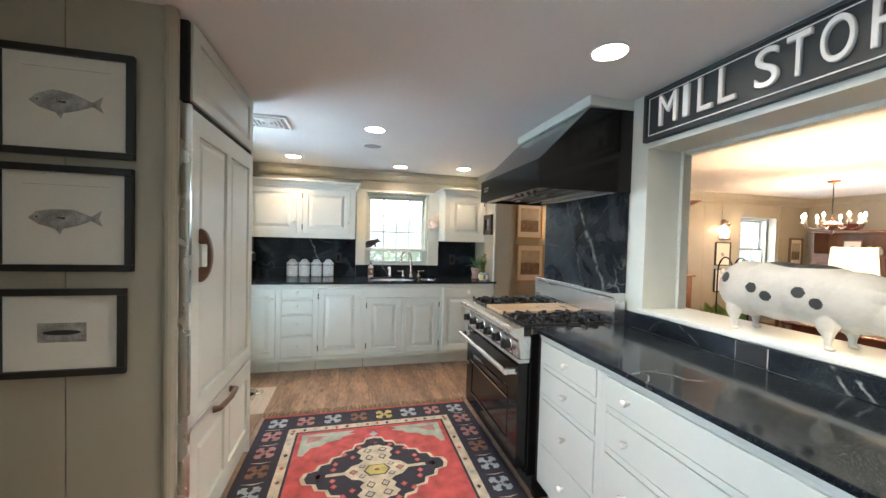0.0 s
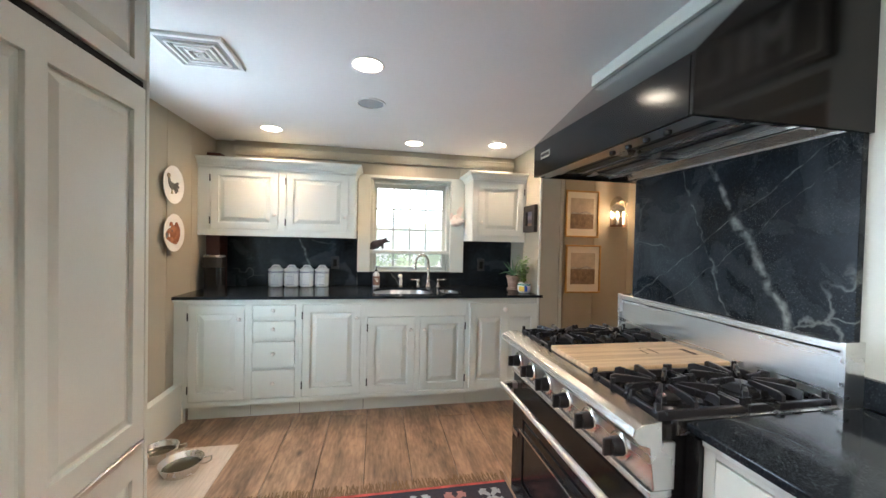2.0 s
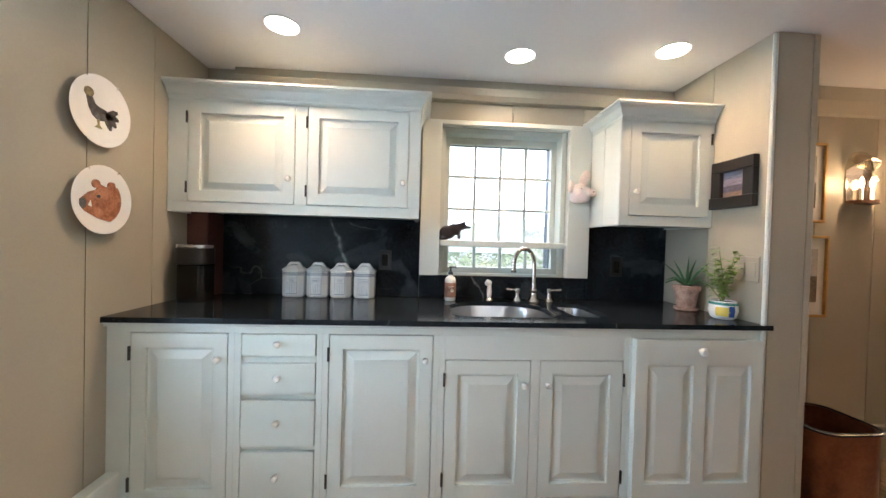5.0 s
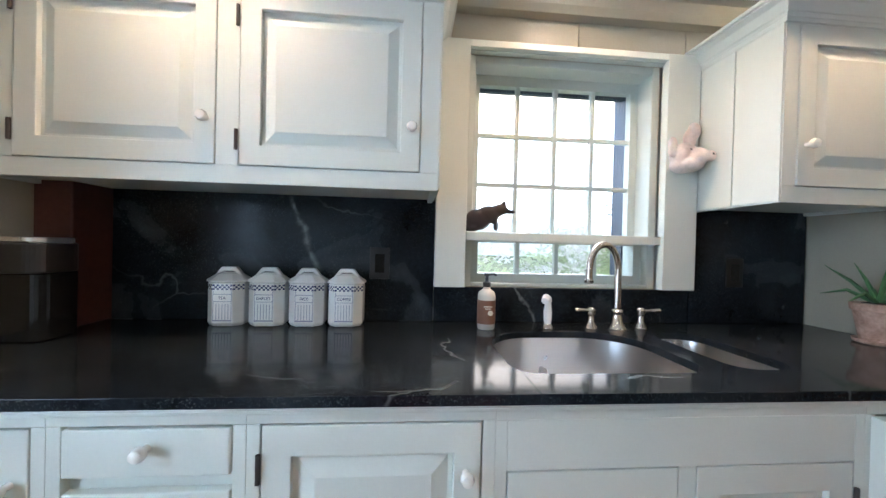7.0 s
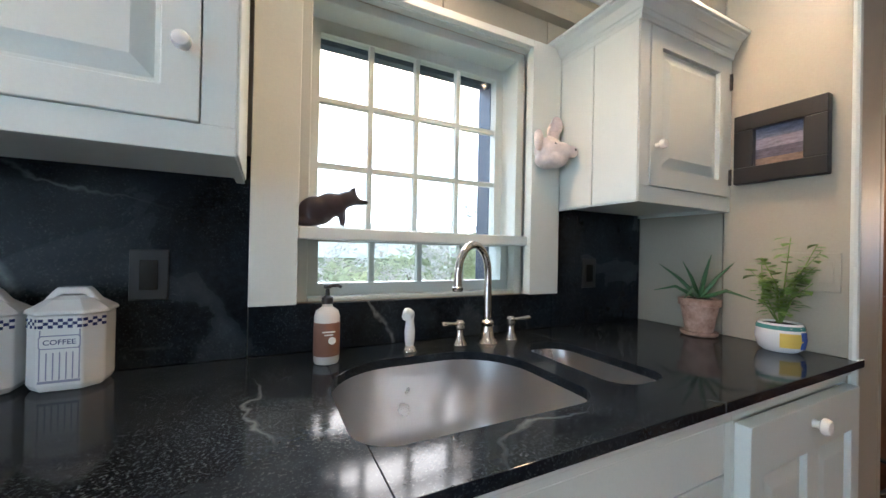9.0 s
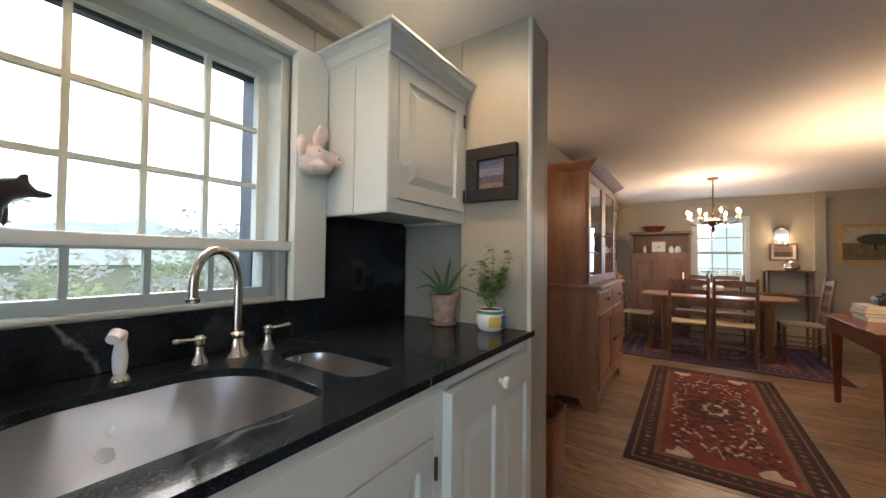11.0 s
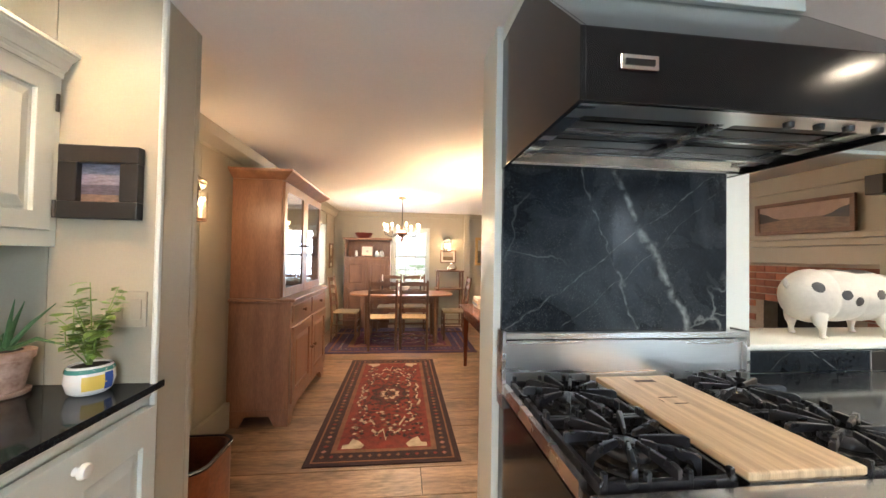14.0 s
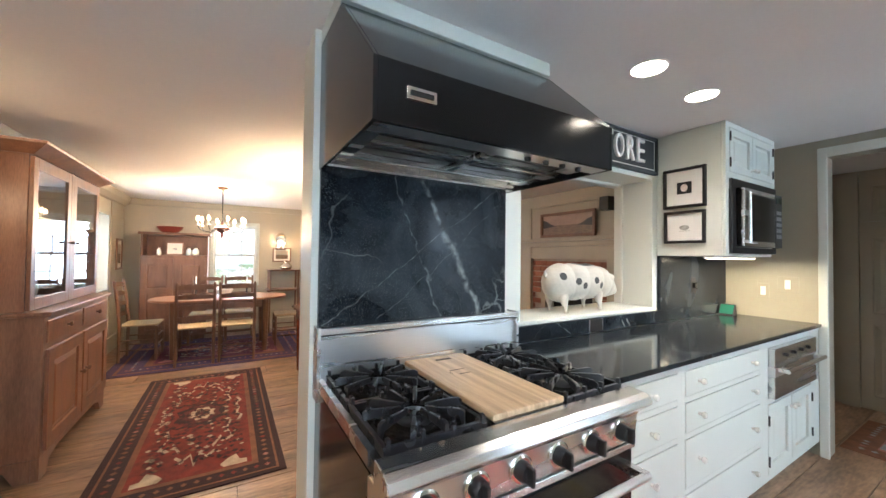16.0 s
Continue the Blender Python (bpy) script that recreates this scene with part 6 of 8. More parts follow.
part("diffuser", boxes((1.665, 1.715, 2.31, 2.92, 1.359, 1.3615)), plain("lit_strip", (1, .9, .7), 0.5, 0, (1.0, 0.8, 0.5), 10), t)
data = bpy.data.lights.new("under_cabinet_glow", "AREA")
data.shape, data.size, data.size_y, data.energy, data.color = "RECTANGLE", 0.05, 0.6, 9, (1.0, 0.80, 0.52)
new("under_cabinet_glow", data).matrix_basis = pose(1.69, 2.61, 1.356)


def portrait(t, w, h):
    part("print", boxes((-w * .2, w * .2, -0.0098, -0.0085, -h * .17, h * .17)), BLACKF, t)
    part("print_figure", flat(ellipse(0, 0, w * .10, h * .11, 14), -0.0106, -0.0099), PINK, t)


def sketch(t, w, h):
    part("print_figure", flat(ellipse(0, -h * .02, w * .14, h * .09, 14), -0.0098, -0.0085), INK, t)
    part("print_line", boxes((-w * .16, w * .16, -0.0098, -0.0085, -h * .15, -h * .135)), INK, t)


WMAT = plain("white_mount_board", (0.78, 0.76, 0.72), 0.8)
framed("pig_print", 0.255, 0.262, 0.018, pose(1.797, 3.0, 1.82, 0, 0, 180), BLACKF, "small print in a thin black frame with a white mount", portrait, art_mat=WMAT)
framed("sketch_print", 0.247, 0.212, 0.018, pose(1.797, 3.0, 1.563, 0, 0, 180), BLACKF, "small sketch in a thin black frame with a white mount", sketch, art_mat=WMAT)
for x, z, w in ((1.713, 1.12, 0.035), (1.571, 1.175, 0.06)):
    t = thing("switch_plate", (x, 2.0, z), "cream switch plate on the wall beside the doorway", "light switch")
    part("plate", boxes((x - w, x + w, 1.9985, 2.0045, z - 0.058, z + 0.058)), WALLP, t, bevel=0.002)
    part("rocker", boxes((x - 0.016, x + 0.016, 2.0047, 2.007, z - 0.033, z + 0.033)), WHITEP, t, bevel=0.001)
t = thing("outlet", (1.955, 2.55, 1.158), "black outlet in the stone splashback", "outlet")
part("cover", boxes((1.950, 1.9555, 2.513, 2.587, 1.10, 1.216)), BLACKF, t, bevel=0.002)
part("socket", boxes((1.93, 1.9498, 2.53, 2.57, 1.14, 1.18)), BLACKE, t, bevel=0.002)
t = thing("smart_display", (1.80, 2.12, 0.916), "small dark tablet display with a green picture", "display")
bm = bmesh.new()
prism(bm, [(2.16, 0.916), (2.085, 0.916), (2.105, 1.0), (2.115, 1.0)], 1.85, 1.95, "x")
part("stand", bm, BLACKF, t, bevel=0.003)
bm = bmesh.new()
prism(bm, [(2.1555, 0.926), (2.1195, 0.994), (2.1205, 0.995), (2.1575, 0.927)], 1.856, 1.944, "x")
part("screen", bm, plain("lit_green_screen", (0.02, 0.1, 0.06), 0.2, 0, (0.1, 0.6, 0.35), 0.1), t)

# ---- hall seen through the doorway ----
for i, x0 in enumerate((0.55, 1.02)):
    d = thing("door_%d" % (i + 1), (x0 + 0.23, 0.5, 0), "cream painted panelled cupboard door in the hall", "door", "", "structure")
    bm = bmesh.new()
    panel(bm, (x0 + 0.46, 0.482, 0.03), (-1, 0, 0), (0, 1, 0), 0.455, 1.64, 0.03, [(0.08, 0.375, 0.10, 0.75), (0.08, 0.375, 0.85, 1.54)])
    part("door_leaf", bm, WALLP, d, bevel=0.002)
    bm = bmesh.new()
    panel(bm, (x0 + 0.46, 0.482, 1.72), (-1, 0, 0), (0, 1, 0), 0.455, 0.4, 0.03, [(0.08, 0.375, 0.07, 0.33)])
    part("upper_leaf", bm, WALLP, d, bevel=0.002)
    for z in (0.3, 1.0, 1.5, 1.95):
        hinge(d, (x0 - 0.003, 0.512, z), (0, 1, 0))
structure("trim_hall_cupboard", boxes((1.485, 1.6, 0.482, 0.52, 0, 2.19), (0.44, 0.545, 0.482, 0.52, 0, 2.19)), WALLP, "painted casing")


# ---- rugs ----
def rug_mat(name, color, hue=None):
    return material(name, color, 0.95, 0, 0.3, 14, 240, 0.35, stretch=(1, 1, 1), hue=hue)


R_RED, R_NAVY, R_CREAM = rug_mat("madder_wool", (0.36, 0.045, 0.045), (0.46, 0.08, 0.07)), rug_mat("indigo_wool", (0.022, 0.02, 0.032)), rug_mat("cream_wool", (0.52, 0.44, 0.32))
R_GREY, R_PINK, R_YEL, R_GREEN = rug_mat("grey_blue_wool", (0.33, 0.36, 0.38)), rug_mat("dusty_rose_wool", (0.36, 0.17, 0.15)), rug_mat("mustard_wool", (0.50, 0.40, 0.12)), rug_mat("celadon_wool", (0.33, 0.36, 0.29))
R_BROWN, R_DRED = rug_mat("umber_wool", (0.20, 0.09, 0.05)), rug_mat("deep_red_wool", (0.13, 0.015, 0.013), (0.21, 0.03, 0.022))
layers = {}


def inlay(rug, mat, outline, level):
    """A woven field of the rug, as a thin layer in one mesh per colour and level."""
    key = (rug.name, mat.name, level)
    if key not in layers:
        layers[key] = (bmesh.new(), rug, mat)
    bm = layers[key][0]
    z = 0.006 + level * 0.0007
    lo = [bm.verts.new((x, y, z - 0.0006)) for x, y in outline]
    hi = [bm.verts.new((x, y, z)) for x, y in outline]
    bm.faces.new(hi)
    for k in range(len(lo)):
        bm.faces.new((lo[k], lo[(k + 1) % len(lo)], hi[(k + 1) % len(lo)], hi[k]))


def rect(x0, x1, y0, y1):
    return [(x0, y0), (x1, y0), (x1, y1), (x0, y1)]


def bowtie(rug, cx, cy, s, mat, level):
    """The hooked cross of the border: four arms round a small middle."""
    for q in range(4):
        a = radians(45 + 90 * q)
        c, n = math.cos(a), math.sin(a)
        pts = [(0.08, -0.12), (0.55, -0.2), (0.62, -0.42), (0.8, -0.3), (1.0, -0.12), (0.86, 0), (1.0, 0.12), (0.8, 0.3), (0.62, 0.42), (0.55, 0.2), (0.08, 0.12)]
        inlay(rug, mat, [(cx + s * (u * c - v * n) * 0.62, cy + s * (u * n + v * c) * 0.62) for u, v in pts], level)


def weave(x0, x1, y0, y1):
    kx0, kx1, ky0, ky1 = x0, x1, y0, y1
    rug = tagged(finish(boxes((kx0, kx1, ky0, ky1, 0.0, 0.006)), "kilim_rug", R_NAVY, bevel=0.002), "red and indigo kilim rug with a cream medallion", "rug")
    b = 0.19
    n = 8
    cols = [R_GREY, R_PINK, R_GREY, R_BROWN, R_YEL, R_GREY, R_PINK, R_GREY]
    w = (kx1 - kx0 - 0.04) / n
    for yy in (ky1 - b / 2 - 0.02, ky0 + b / 2 + 0.02):
        for k in range(n):
            bowtie(rug, kx0 + 0.02 + w * (k + .5), yy, 0.122, cols[k], 1)
    m = int((ky1 - ky0 - 2 * b) / w)
    for xx in (kx0 + b / 2 + 0.01, kx1 - b / 2 - 0.01):
        for k in range(m):
            yy = ky0 + b + (ky1 - ky0 - 2 * b) * (k + .5) / m
            bowtie(rug, xx, yy, 0.118, cols[(k * 3 + 3) % n], 1)
            inlay(rug, R_CREAM, [(xx - .06, yy + w * .47), (xx, yy + w * .40), (xx + .06, yy + w * .47), (xx, yy + w * .44)], 1)
    inlay(rug, R_RED, rect(kx0 + .005, kx1 - .005, ky0 + .003, ky0 + .02), 1), inlay(rug, R_RED, rect(kx0 + .005, kx1 - .005, ky1 - .02, ky1 - .003), 1)
    fx0, fx1, fy0, fy1 = kx0 + 0.205, kx1 - 0.205, ky0 + 0.215, ky1 - 0.215
    inlay(rug, R_CREAM, rect(fx0, fx1, fy0, fy1), 1)
    for k in range(16):
        f = (k + .5) / 16
        for xx, yy in ((fx0 + (fx1 - fx0) * f, fy1 - .03), (fx0 + .03, fy0 + (fy1 - fy0) * f), (fx1 - .03, fy0 + (fy1 - fy0) * f)):
            inlay(rug, (R_RED, R_NAVY, R_GREEN, R_BROWN)[k % 4], [(xx - .014, yy), (xx, yy - .018), (xx + .014, yy), (xx, yy + .018)], 2)
    inlay(rug, R_NAVY, rect(fx0 + .055, fx1 - .055, fy0 + .055, fy1 - .055), 2)
    gx0, gx1, gy0, gy1 = fx0 + .07, fx1 - .07, fy0 + .07, fy1 - .07
    inlay(rug, R_RED, rect(gx0, gx1, gy0, gy1), 3)
    cx = (gx0 + gx1) / 2
    for sx, xc in ((1, gx0), (-1, gx1)):
        for sy, yc in ((-1, gy1), (1, gy0)):
            pts = [(.03, .03), (.38, .03), (.34, .06), (.38, .075), (.30, .10), (.28, .13), (.20, .15), (.16, .19), (.10, .20), (.06, .28), (.03, .27)]
            inlay(rug, R_GREEN, [(xc + sx * u, yc + sy * v) for u, v in pts], 4)
            inlay(rug, R_PINK, [(xc + sx * u, yc + sy * v) for u, v in [(.07, .06), (.2, .07), (.13, .12), (.07, .14)]], 5)
    for cy in (ky1 - 0.79, ky1 - 1.72):
        def steps(wx, wy, n):
            q = []
            for k in range(n):
                q += [(wx * (1 - k / n), wy * k / n), (wx * (1 - k / n) - wx / n * .25, wy * (k + .8) / n)]
            q.append((0, wy))
            full = q + [(-u, v) for u, v in q[::-1][1:]] + [(-u, -v) for u, v in q[1:]] + [(u, -v) for u, v in q[::-1][1:-1]]
            return [(cx + u, cy + v) for u, v in full]
        inlay(rug, R_CREAM, steps(.43, .37, 6), 4)
        inlay(rug, R_NAVY, steps(.405, .345, 6), 5)
        for u, v in ((.33, 0), (.24, .10), (.19, .19), (.10, .25), (0, .29), (.25, .05), (.14, .15)):
            for su, sv in ((1, 1), (-1, 1), (1, -1), (-1, -1)):
                p, q = cx + su * u, cy + sv * v
                inlay(rug, R_RED, [(p - .019, q), (p, q - .021), (p + .019, q), (p, q + .021)], 6)
                inlay(rug, R_PINK if u not in (0, .33) else R_CREAM, [(p - .009, q), (p, q - .010), (p + .009, q), (p, q + .010)], 7)
        lobe = [(.03, .255), (.055, .235), (.085, .235), (.115, .195), (.085, .16), (.10, .13), (.075, .10), (.10, .075), (.145, .06), (.17, .03), (.185, .012), (.29, .012)]
        star = lobe + [(u, -v) for u, v in lobe[::-1]]
        star = star + [(-u, -v) for u, v in star]
        inlay(rug, R_CREAM, [(cx + u, cy + v) for u, v in star], 8)
        for su in (1, -1):
            for sv in (1, -1):
                for u, v, w, h in ((.048, .20, .030, .026), (.040, .125, .026, .030), (.085, .045, .022, .018)):
                    for k, mt in enumerate((R_NAVY, R_CREAM, R_GREY)):
                        f = (1, .68, .34)[k]
                        inlay(rug, mt, [(cx + su * u + w * f * e, cy + sv * v + h * f * g) for e, g in ((-1, -.2), (.2, -1), (1, .2), (-.2, 1))], 9 + k)
            inlay(rug, R_BROWN, [(cx + su * .135 + e * .028, cy + g * .024) for e, g in ((-1, 0), (0, -1), (1, 0), (0, 1))], 9)
            inlay(rug, R_PINK, [(cx + su * .135 + e * .016, cy + g * .014) for e, g in ((-1, 0), (0, -1), (1, 0), (0, 1))], 10)
        for k, mt in enumerate((R_NAVY, R_YEL, R_BROWN)):
            f = (.078, .068, .016)[k]
            inlay(rug, mt, [(cx + f * e, cy + f * g) for e, g in ((-1, 0), (-.6, -.62), (.6, -.62), (1, 0), (.6, .62), (-.6, .62))], 9 + k)
        inlay(rug, R_GREY, [(cx - .03, cy + .40), (cx, cy + .375), (cx + .03, cy + .40), (cx, cy + .44)], 4)
    return rug


kilim = weave(-0.185, 1.375, 3.05, 5.52)
fr = bmesh.new()
rf = random.Random(3)
for k in range(260):
    x = -0.2 + 1.58 * (k + rf.random()) / 260
    L = rf.uniform(0.05, 0.09)
    dx = rf.uniform(-.02, .02)
    v = [fr.verts.new(p) for p in ((x - .0035, 5.519, .004), (x + .0035, 5.519, .004), (x + dx + .003, 5.52 + L, .003), (x + dx - .003, 5.52 + L, .003))]
    fr.faces.new(v)
ob = finish(fr, "fringe", rug_mat("brown_fringe", (0.16, 0.10, 0.05)))
ob.parent = kilim
tagged(ob, "brown wool fringe", kind="stuff")


def persian(name, x0, x1, y0, y1, label, field, border, accent, seed, rim=None, mid=None):
    rug = tagged(finish(boxes((x0, x1, y0, y1, 0.0, 0.006)), name, border, bevel=0.002), label, "rug")
    r = random.Random(seed)
    L, W = x1 - x0, y1 - y0
    b = 0.14 * W
    inlay(rug, R_BROWN, rect(x0 + b * .28, x1 - b * .28, y0 + b * .28, y1 - b * .28), 1)
    inlay(rug, border, rect(x0 + b * .38, x1 - b * .38, y0 + b * .38, y1 - b * .38), 2)
    inlay(rug, R_BROWN, rect(x0 + b * 1.05, x1 - b * 1.05, y0 + b * 1.05, y1 - b * 1.05), 3)
    inlay(rug, field, rect(x0 + b * 1.3, x1 - b * 1.3, y0 + b * 1.3, y1 - b * 1.3), 4)
    n = int(L / 0.07)
    for k in range(n):
        for yy in (y0 + b * .72, y1 - b * .72):
            xx = x0 + b * .5 + (L - b) * (k + .5) / n
            s = 0.02
            inlay(rug, (rim or (accent, R_PINK, R_BROWN, R_GREY))[r.randrange(4)], [(xx - s, yy), (xx, yy - s), (xx + s, yy), (xx, yy + s)], 5)
    n = int(W / 0.07)
    for k in range(n):
        for xx in (x0 + b * .72, x1 - b * .72):
            yy = y0 + b * .5 + (W - b) * (k + .5) / n
            s = 0.02
            inlay(rug, (rim or (accent, R_PINK, R_BROWN, R_GREY))[r.randrange(4)], [(xx - s, yy), (xx, yy - s * .8), (xx + s, yy), (xx, yy + s * .8)], 5)
    cx, cy = (x0 + x1) / 2, (y0 + y1) / 2
    # outlined lobed medallion, mirrored about both middles
    half = [(0, .62), (.10, .58), (.16, .66), (.25, .60), (.22, .48), (.36, .42), (.50, .50), (.54, .40), (.46, .34), (.60, .22), (.66, .26), (.72, .16), (.66, .06), (.80, 0)]
    sx, sy = (L / 2 - b * 1.5), (W / 2 - b * 1.4) / 0.7
    full = half + [(u, -v) for u, v in half[::-1][1:]]
    full = full + [(-u, v) for u, v in full[::-1][1:-1]]
    full = [(cx + u * sx * 1.15, cy + v * sy) for u, v in full]
    inlay(rug, R_CREAM, full, 5)
    inlay(rug, field, [(cx + (p - cx) * .955, cy + (q - cy) * .93) for p, q in full], 6)
    for s, m, lv in ((.30, border, 7), (.22, mid or R_PINK, 8), (.15, accent, 9), (.09, border, 10)):
        inlay(rug, m, [(cx + s * sx * math.cos(2 * math.pi * k / 16) * (1 if k % 2 else .78), cy + s * 1.5 * sy * math.sin(2 * math.pi * k / 16) * (1 if k % 2 else .78)) for k in range(16)], lv)
    for k in range(300):
        u, v = r.uniform(-.9, .9) * sx, r.uniform(-.62, .62) * sy
        s = r.uniform(.010, .024)
        c2 = (border, border, mid or R_PINK, R_BROWN, accent, mid or R_GREY, border)[r.randrange(7)]
        for a in (u, -u):
            inlay(rug, c2, [(cx + a - s, cy + v), (cx + a, cy + v - s), (cx + a + s, cy + v), (cx + a, cy + v + s)], 11)
    for a in (-1, 1):
        for c2 in (-1, 1):
            qx, qy = cx + a * (L / 2 - b * 1.36), cy + c2 * (W / 2 - b * 1.36)
            inlay(rug, accent, [(qx, qy - c2 * .02), (qx - a * .05, qy - c2 * .02), (qx - a * .06, qy - c2 * .06), (qx - a * .14, qy - c2 * .08), (qx - a * .10, qy - c2 * .13), (qx - a * .04, qy - c2 * .17), (qx, qy - c2 * .15)], 7)
    return rug


persian("runner_rug", 3.06, 5.40, 5.215, 6.235, "worn red oriental runner with an indigo border on the planks", R_DRED, rug_mat("maroon_black_wool", (0.03, 0.010, 0.014)), R_CREAM, 4, (R_BROWN, R_DRED, R_BROWN, R_PINK), rug_mat("wine_wool", (0.10, 0.018, 0.02)))
persian("dining_rug", 5.72, 7.45, 4.55, 6.72, "purple and red oriental rug under the dining table", rug_mat("plum_wool", (0.14, 0.035, 0.06)), rug_mat("violet_wool", (0.06, 0.035, 0.09)), R_PINK, 9)
persian("hall_rug", 0.25, 1.38, 0.85, 1.70, "faded rose oriental rug in the hall", R_PINK, R_BROWN, R_GREY, 12)
for bm, rug, mt in layers.values():
    ob = finish(bm, "pattern", mt)
    ob.parent = rug
    ob["kind"] = "stuff"

# ---- dog corner ----
MATW = material("striped_cotton_mat", (0.55, 0.46, 0.37), 0.9, 0, 0.12, 10, 200, 0.3, stretch=(8, 1, 1))
solo("feeding_mat", boxes((-0.69, -0.215, 5.60, 6.11, 0.0, 0.005)), MATW, "pale cotton mat on the floor planks", "mat", bevel=0.002)
for (x, y, r, h, lab) in ((-0.43, 5.86, 0.105, 0.06, "round steel bowl with a ring handle, half full"), (-0.62, 6.02, 0.09, 0.06, "steel bowl on the mat")):
    t = thing("metal_bowl", (x, y, 0.006), lab, "bowl", "bowls on the mat")
    part("bowl", lathe(bmesh.new(), [(r * .78, 0), (r * .95, h * .6), (r, h), (r * 1.05, h + .002), (r * .99, h - .003), (r * .92, h * .6), (r * .72, .006), (.004, .005)], (x, y, 0.006), 32), STEEL, t, smooth=True)
    part("water", lathe(bmesh.new(), [(r * .90, h * .5), (r * .88, h * .505), (.004, h * .505)], (x, y, 0.006), 32), plain("still_water", (0.05, 0.045, 0.03), 0.05), t)
    bm = bmesh.new()
    tube(bm, [(x + r, y + .03, 0.06), (x + r + .035, y + .035, .064), (x + r + .05, y, .062), (x + r + .035, y - .035, .064), (x + r, y - .03, .06)], 0.004, 8)
    part("handle", bm, CHROME, t, smooth=True)
t = thing("white_crock", (-0.66, 5.80, 0.006), "white enamel pet bowl with a raised rim", "bowl", "bowls on the mat")
part("bowl", lathe(bmesh.new(), [(.07, 0), (.085, .05), (.082, .11), (.088, .115), (.075, .112), (.07, .03), (.004, .02)], (-0.66, 5.80, 0.006), 28), WHITE, t, smooth=True)

# ---- copper bin ----
COPPER = material("aged_copper", (0.30, 0.12, 0.06), 0.35, 0.8, 0.3, 9, 60, 0.08)
t = thing("waste_bin", (2.5, 6.62, 0), "rounded copper waste bin with a black liner on the floor", "bin")
for nm, mt, g, z0, z1 in (("bin_wall", COPPER, 0.0, 0.0, 0.405), ("liner", plain("black_bin_liner", (0.008, 0.008, 0.009), 0.35), 0.006, 0.397, 0.412)):
    bm = bmesh.new()
    o1, o2 = rounded(2.34 - g, 2.68 + g, 6.46 - g, 6.78 + g, 0.08), rounded(2.352 - g, 2.668 + g, 6.472 - g, 6.768 + g, 0.075)
    ra, rb = [bm.verts.new((*p, z0)) for p in o1], [bm.verts.new((*p, z1)) for p in o1]
    rc, rd = [bm.verts.new((*p, z1)) for p in o2], [bm.verts.new((*p, z0 + .01)) for p in o2]
    for p, q in ((ra, rb), (rb, rc), (rc, rd)):
        for k in range(len(p)):
            bm.faces.new((p[k], p[(k + 1) % len(p)], q[(k + 1) % len(p)], q[k]))
    if nm == "bin_wall":
        bm.faces.new(ra), bm.faces.new(rd)
    part(nm, bm, mt, t, smooth=True)
bm = bmesh.new()
o = rounded(2.336, 2.684, 6.456, 6.784, 0.08)
tube(bm, [(*p, 0.408) for p in o] + [(*o[0], 0.408)], 0.004, 6)
part("rim", bm, STEEL, t, smooth=True)

# ---- pine dresser ----
hx0, hx1, hyb = 3.64, 4.89, 6.955
t = thing("pine_dresser", (4.16, 6.75, 0), "tall honey pine dresser with glazed upper doors", "dresser")
part("lower_body", boxes((hx0, hx1, 6.495, hyb, 0.13, 0.965)), PINE, t, bevel=0.004)
bm = bmesh.new()
prism(bm, [(hx0, 0.0), (hx0 + .10, 0.0), (hx0 + .14, 0.07), (hx0 + .25, 0.10), (hx1 - .25, 0.10), (hx1 - .14, 0.07), (hx1 - .10, 0.0), (hx1, 0.0), (hx1, 0.129), (hx0, 0.129)], 6.495, 6.53, "y")
part("apron", bm, PINE, t)
bm = bmesh.new()
prism(bm, [(6.531, 0.0), (6.60, 0.0), (6.64, 0.08), (6.82, 0.08), (6.86, 0.0), (hyb, 0.0), (hyb, 0.129), (6.531, 0.129)], hx0, hx0 + 0.03, "x")
part("side_apron", bm, PINE, t)
part("rear_foot", boxes((hx1 - 0.03, hx1, 6.531, hyb, 0.0, 0.129)), PINE, t)
part("dresser_top", boxes((hx0 - 0.02, hx1 + 0.02, 6.46, hyb, 0.966, 0.992)), PINE, t, bevel=0.006)
for i in range(2):
    x0 = hx0 + 0.03 + i * (hx1 - hx0 - 0.03) / 2
    x1 = x0 + (hx1 - hx0 - 0.09) / 2
    d = part("drawer", boxes((x0, x1, 6.483, 6.494, 0.80, 0.935)), PINE, t, bevel=0.003)
    knob(d, ((x0 + x1) / 2, 6.483, 0.868), (0, -1, 0), 0.016, OAK)
    bm = bmesh.new()
    panel(bm, (x0, 6.494, 0.16), (1, 0, 0), (0, -1, 0), x1 - x0, 0.60, 0.018, [(0.08, x1 - x0 - 0.08, 0.08, 0.52)], slope=0.03)
    d = part("lower_door", bm, PINE, t, bevel=0.002)
    knob(d, (x1 - 0.04 if i == 0 else x0 + 0.04, 6.476, 0.48), (0, -1, 0), 0.016, OAK)
uy = 6.56
part("upper_case", boxes((hx0 + .01, hx0 + .04, uy + .022, hyb, 0.993, 1.93), (hx1 - .04, hx1 - .01, uy + .022, hyb, 0.993, 1.93), (hx0 + .04, hx1 - .04, hyb - .015, hyb, 0.993, 1.93), (hx0 + .04, hx1 - .04, uy + .022, hyb - .015, 1.90, 1.93)), PINE, t, bevel=0.003)
for z in (1.26, 1.56):
    part("shelf", boxes((hx0 + .041, hx1 - .041, uy + .06, hyb - .016, z, z + .018)), PINE, t)
bm = bmesh.new()
rings = []
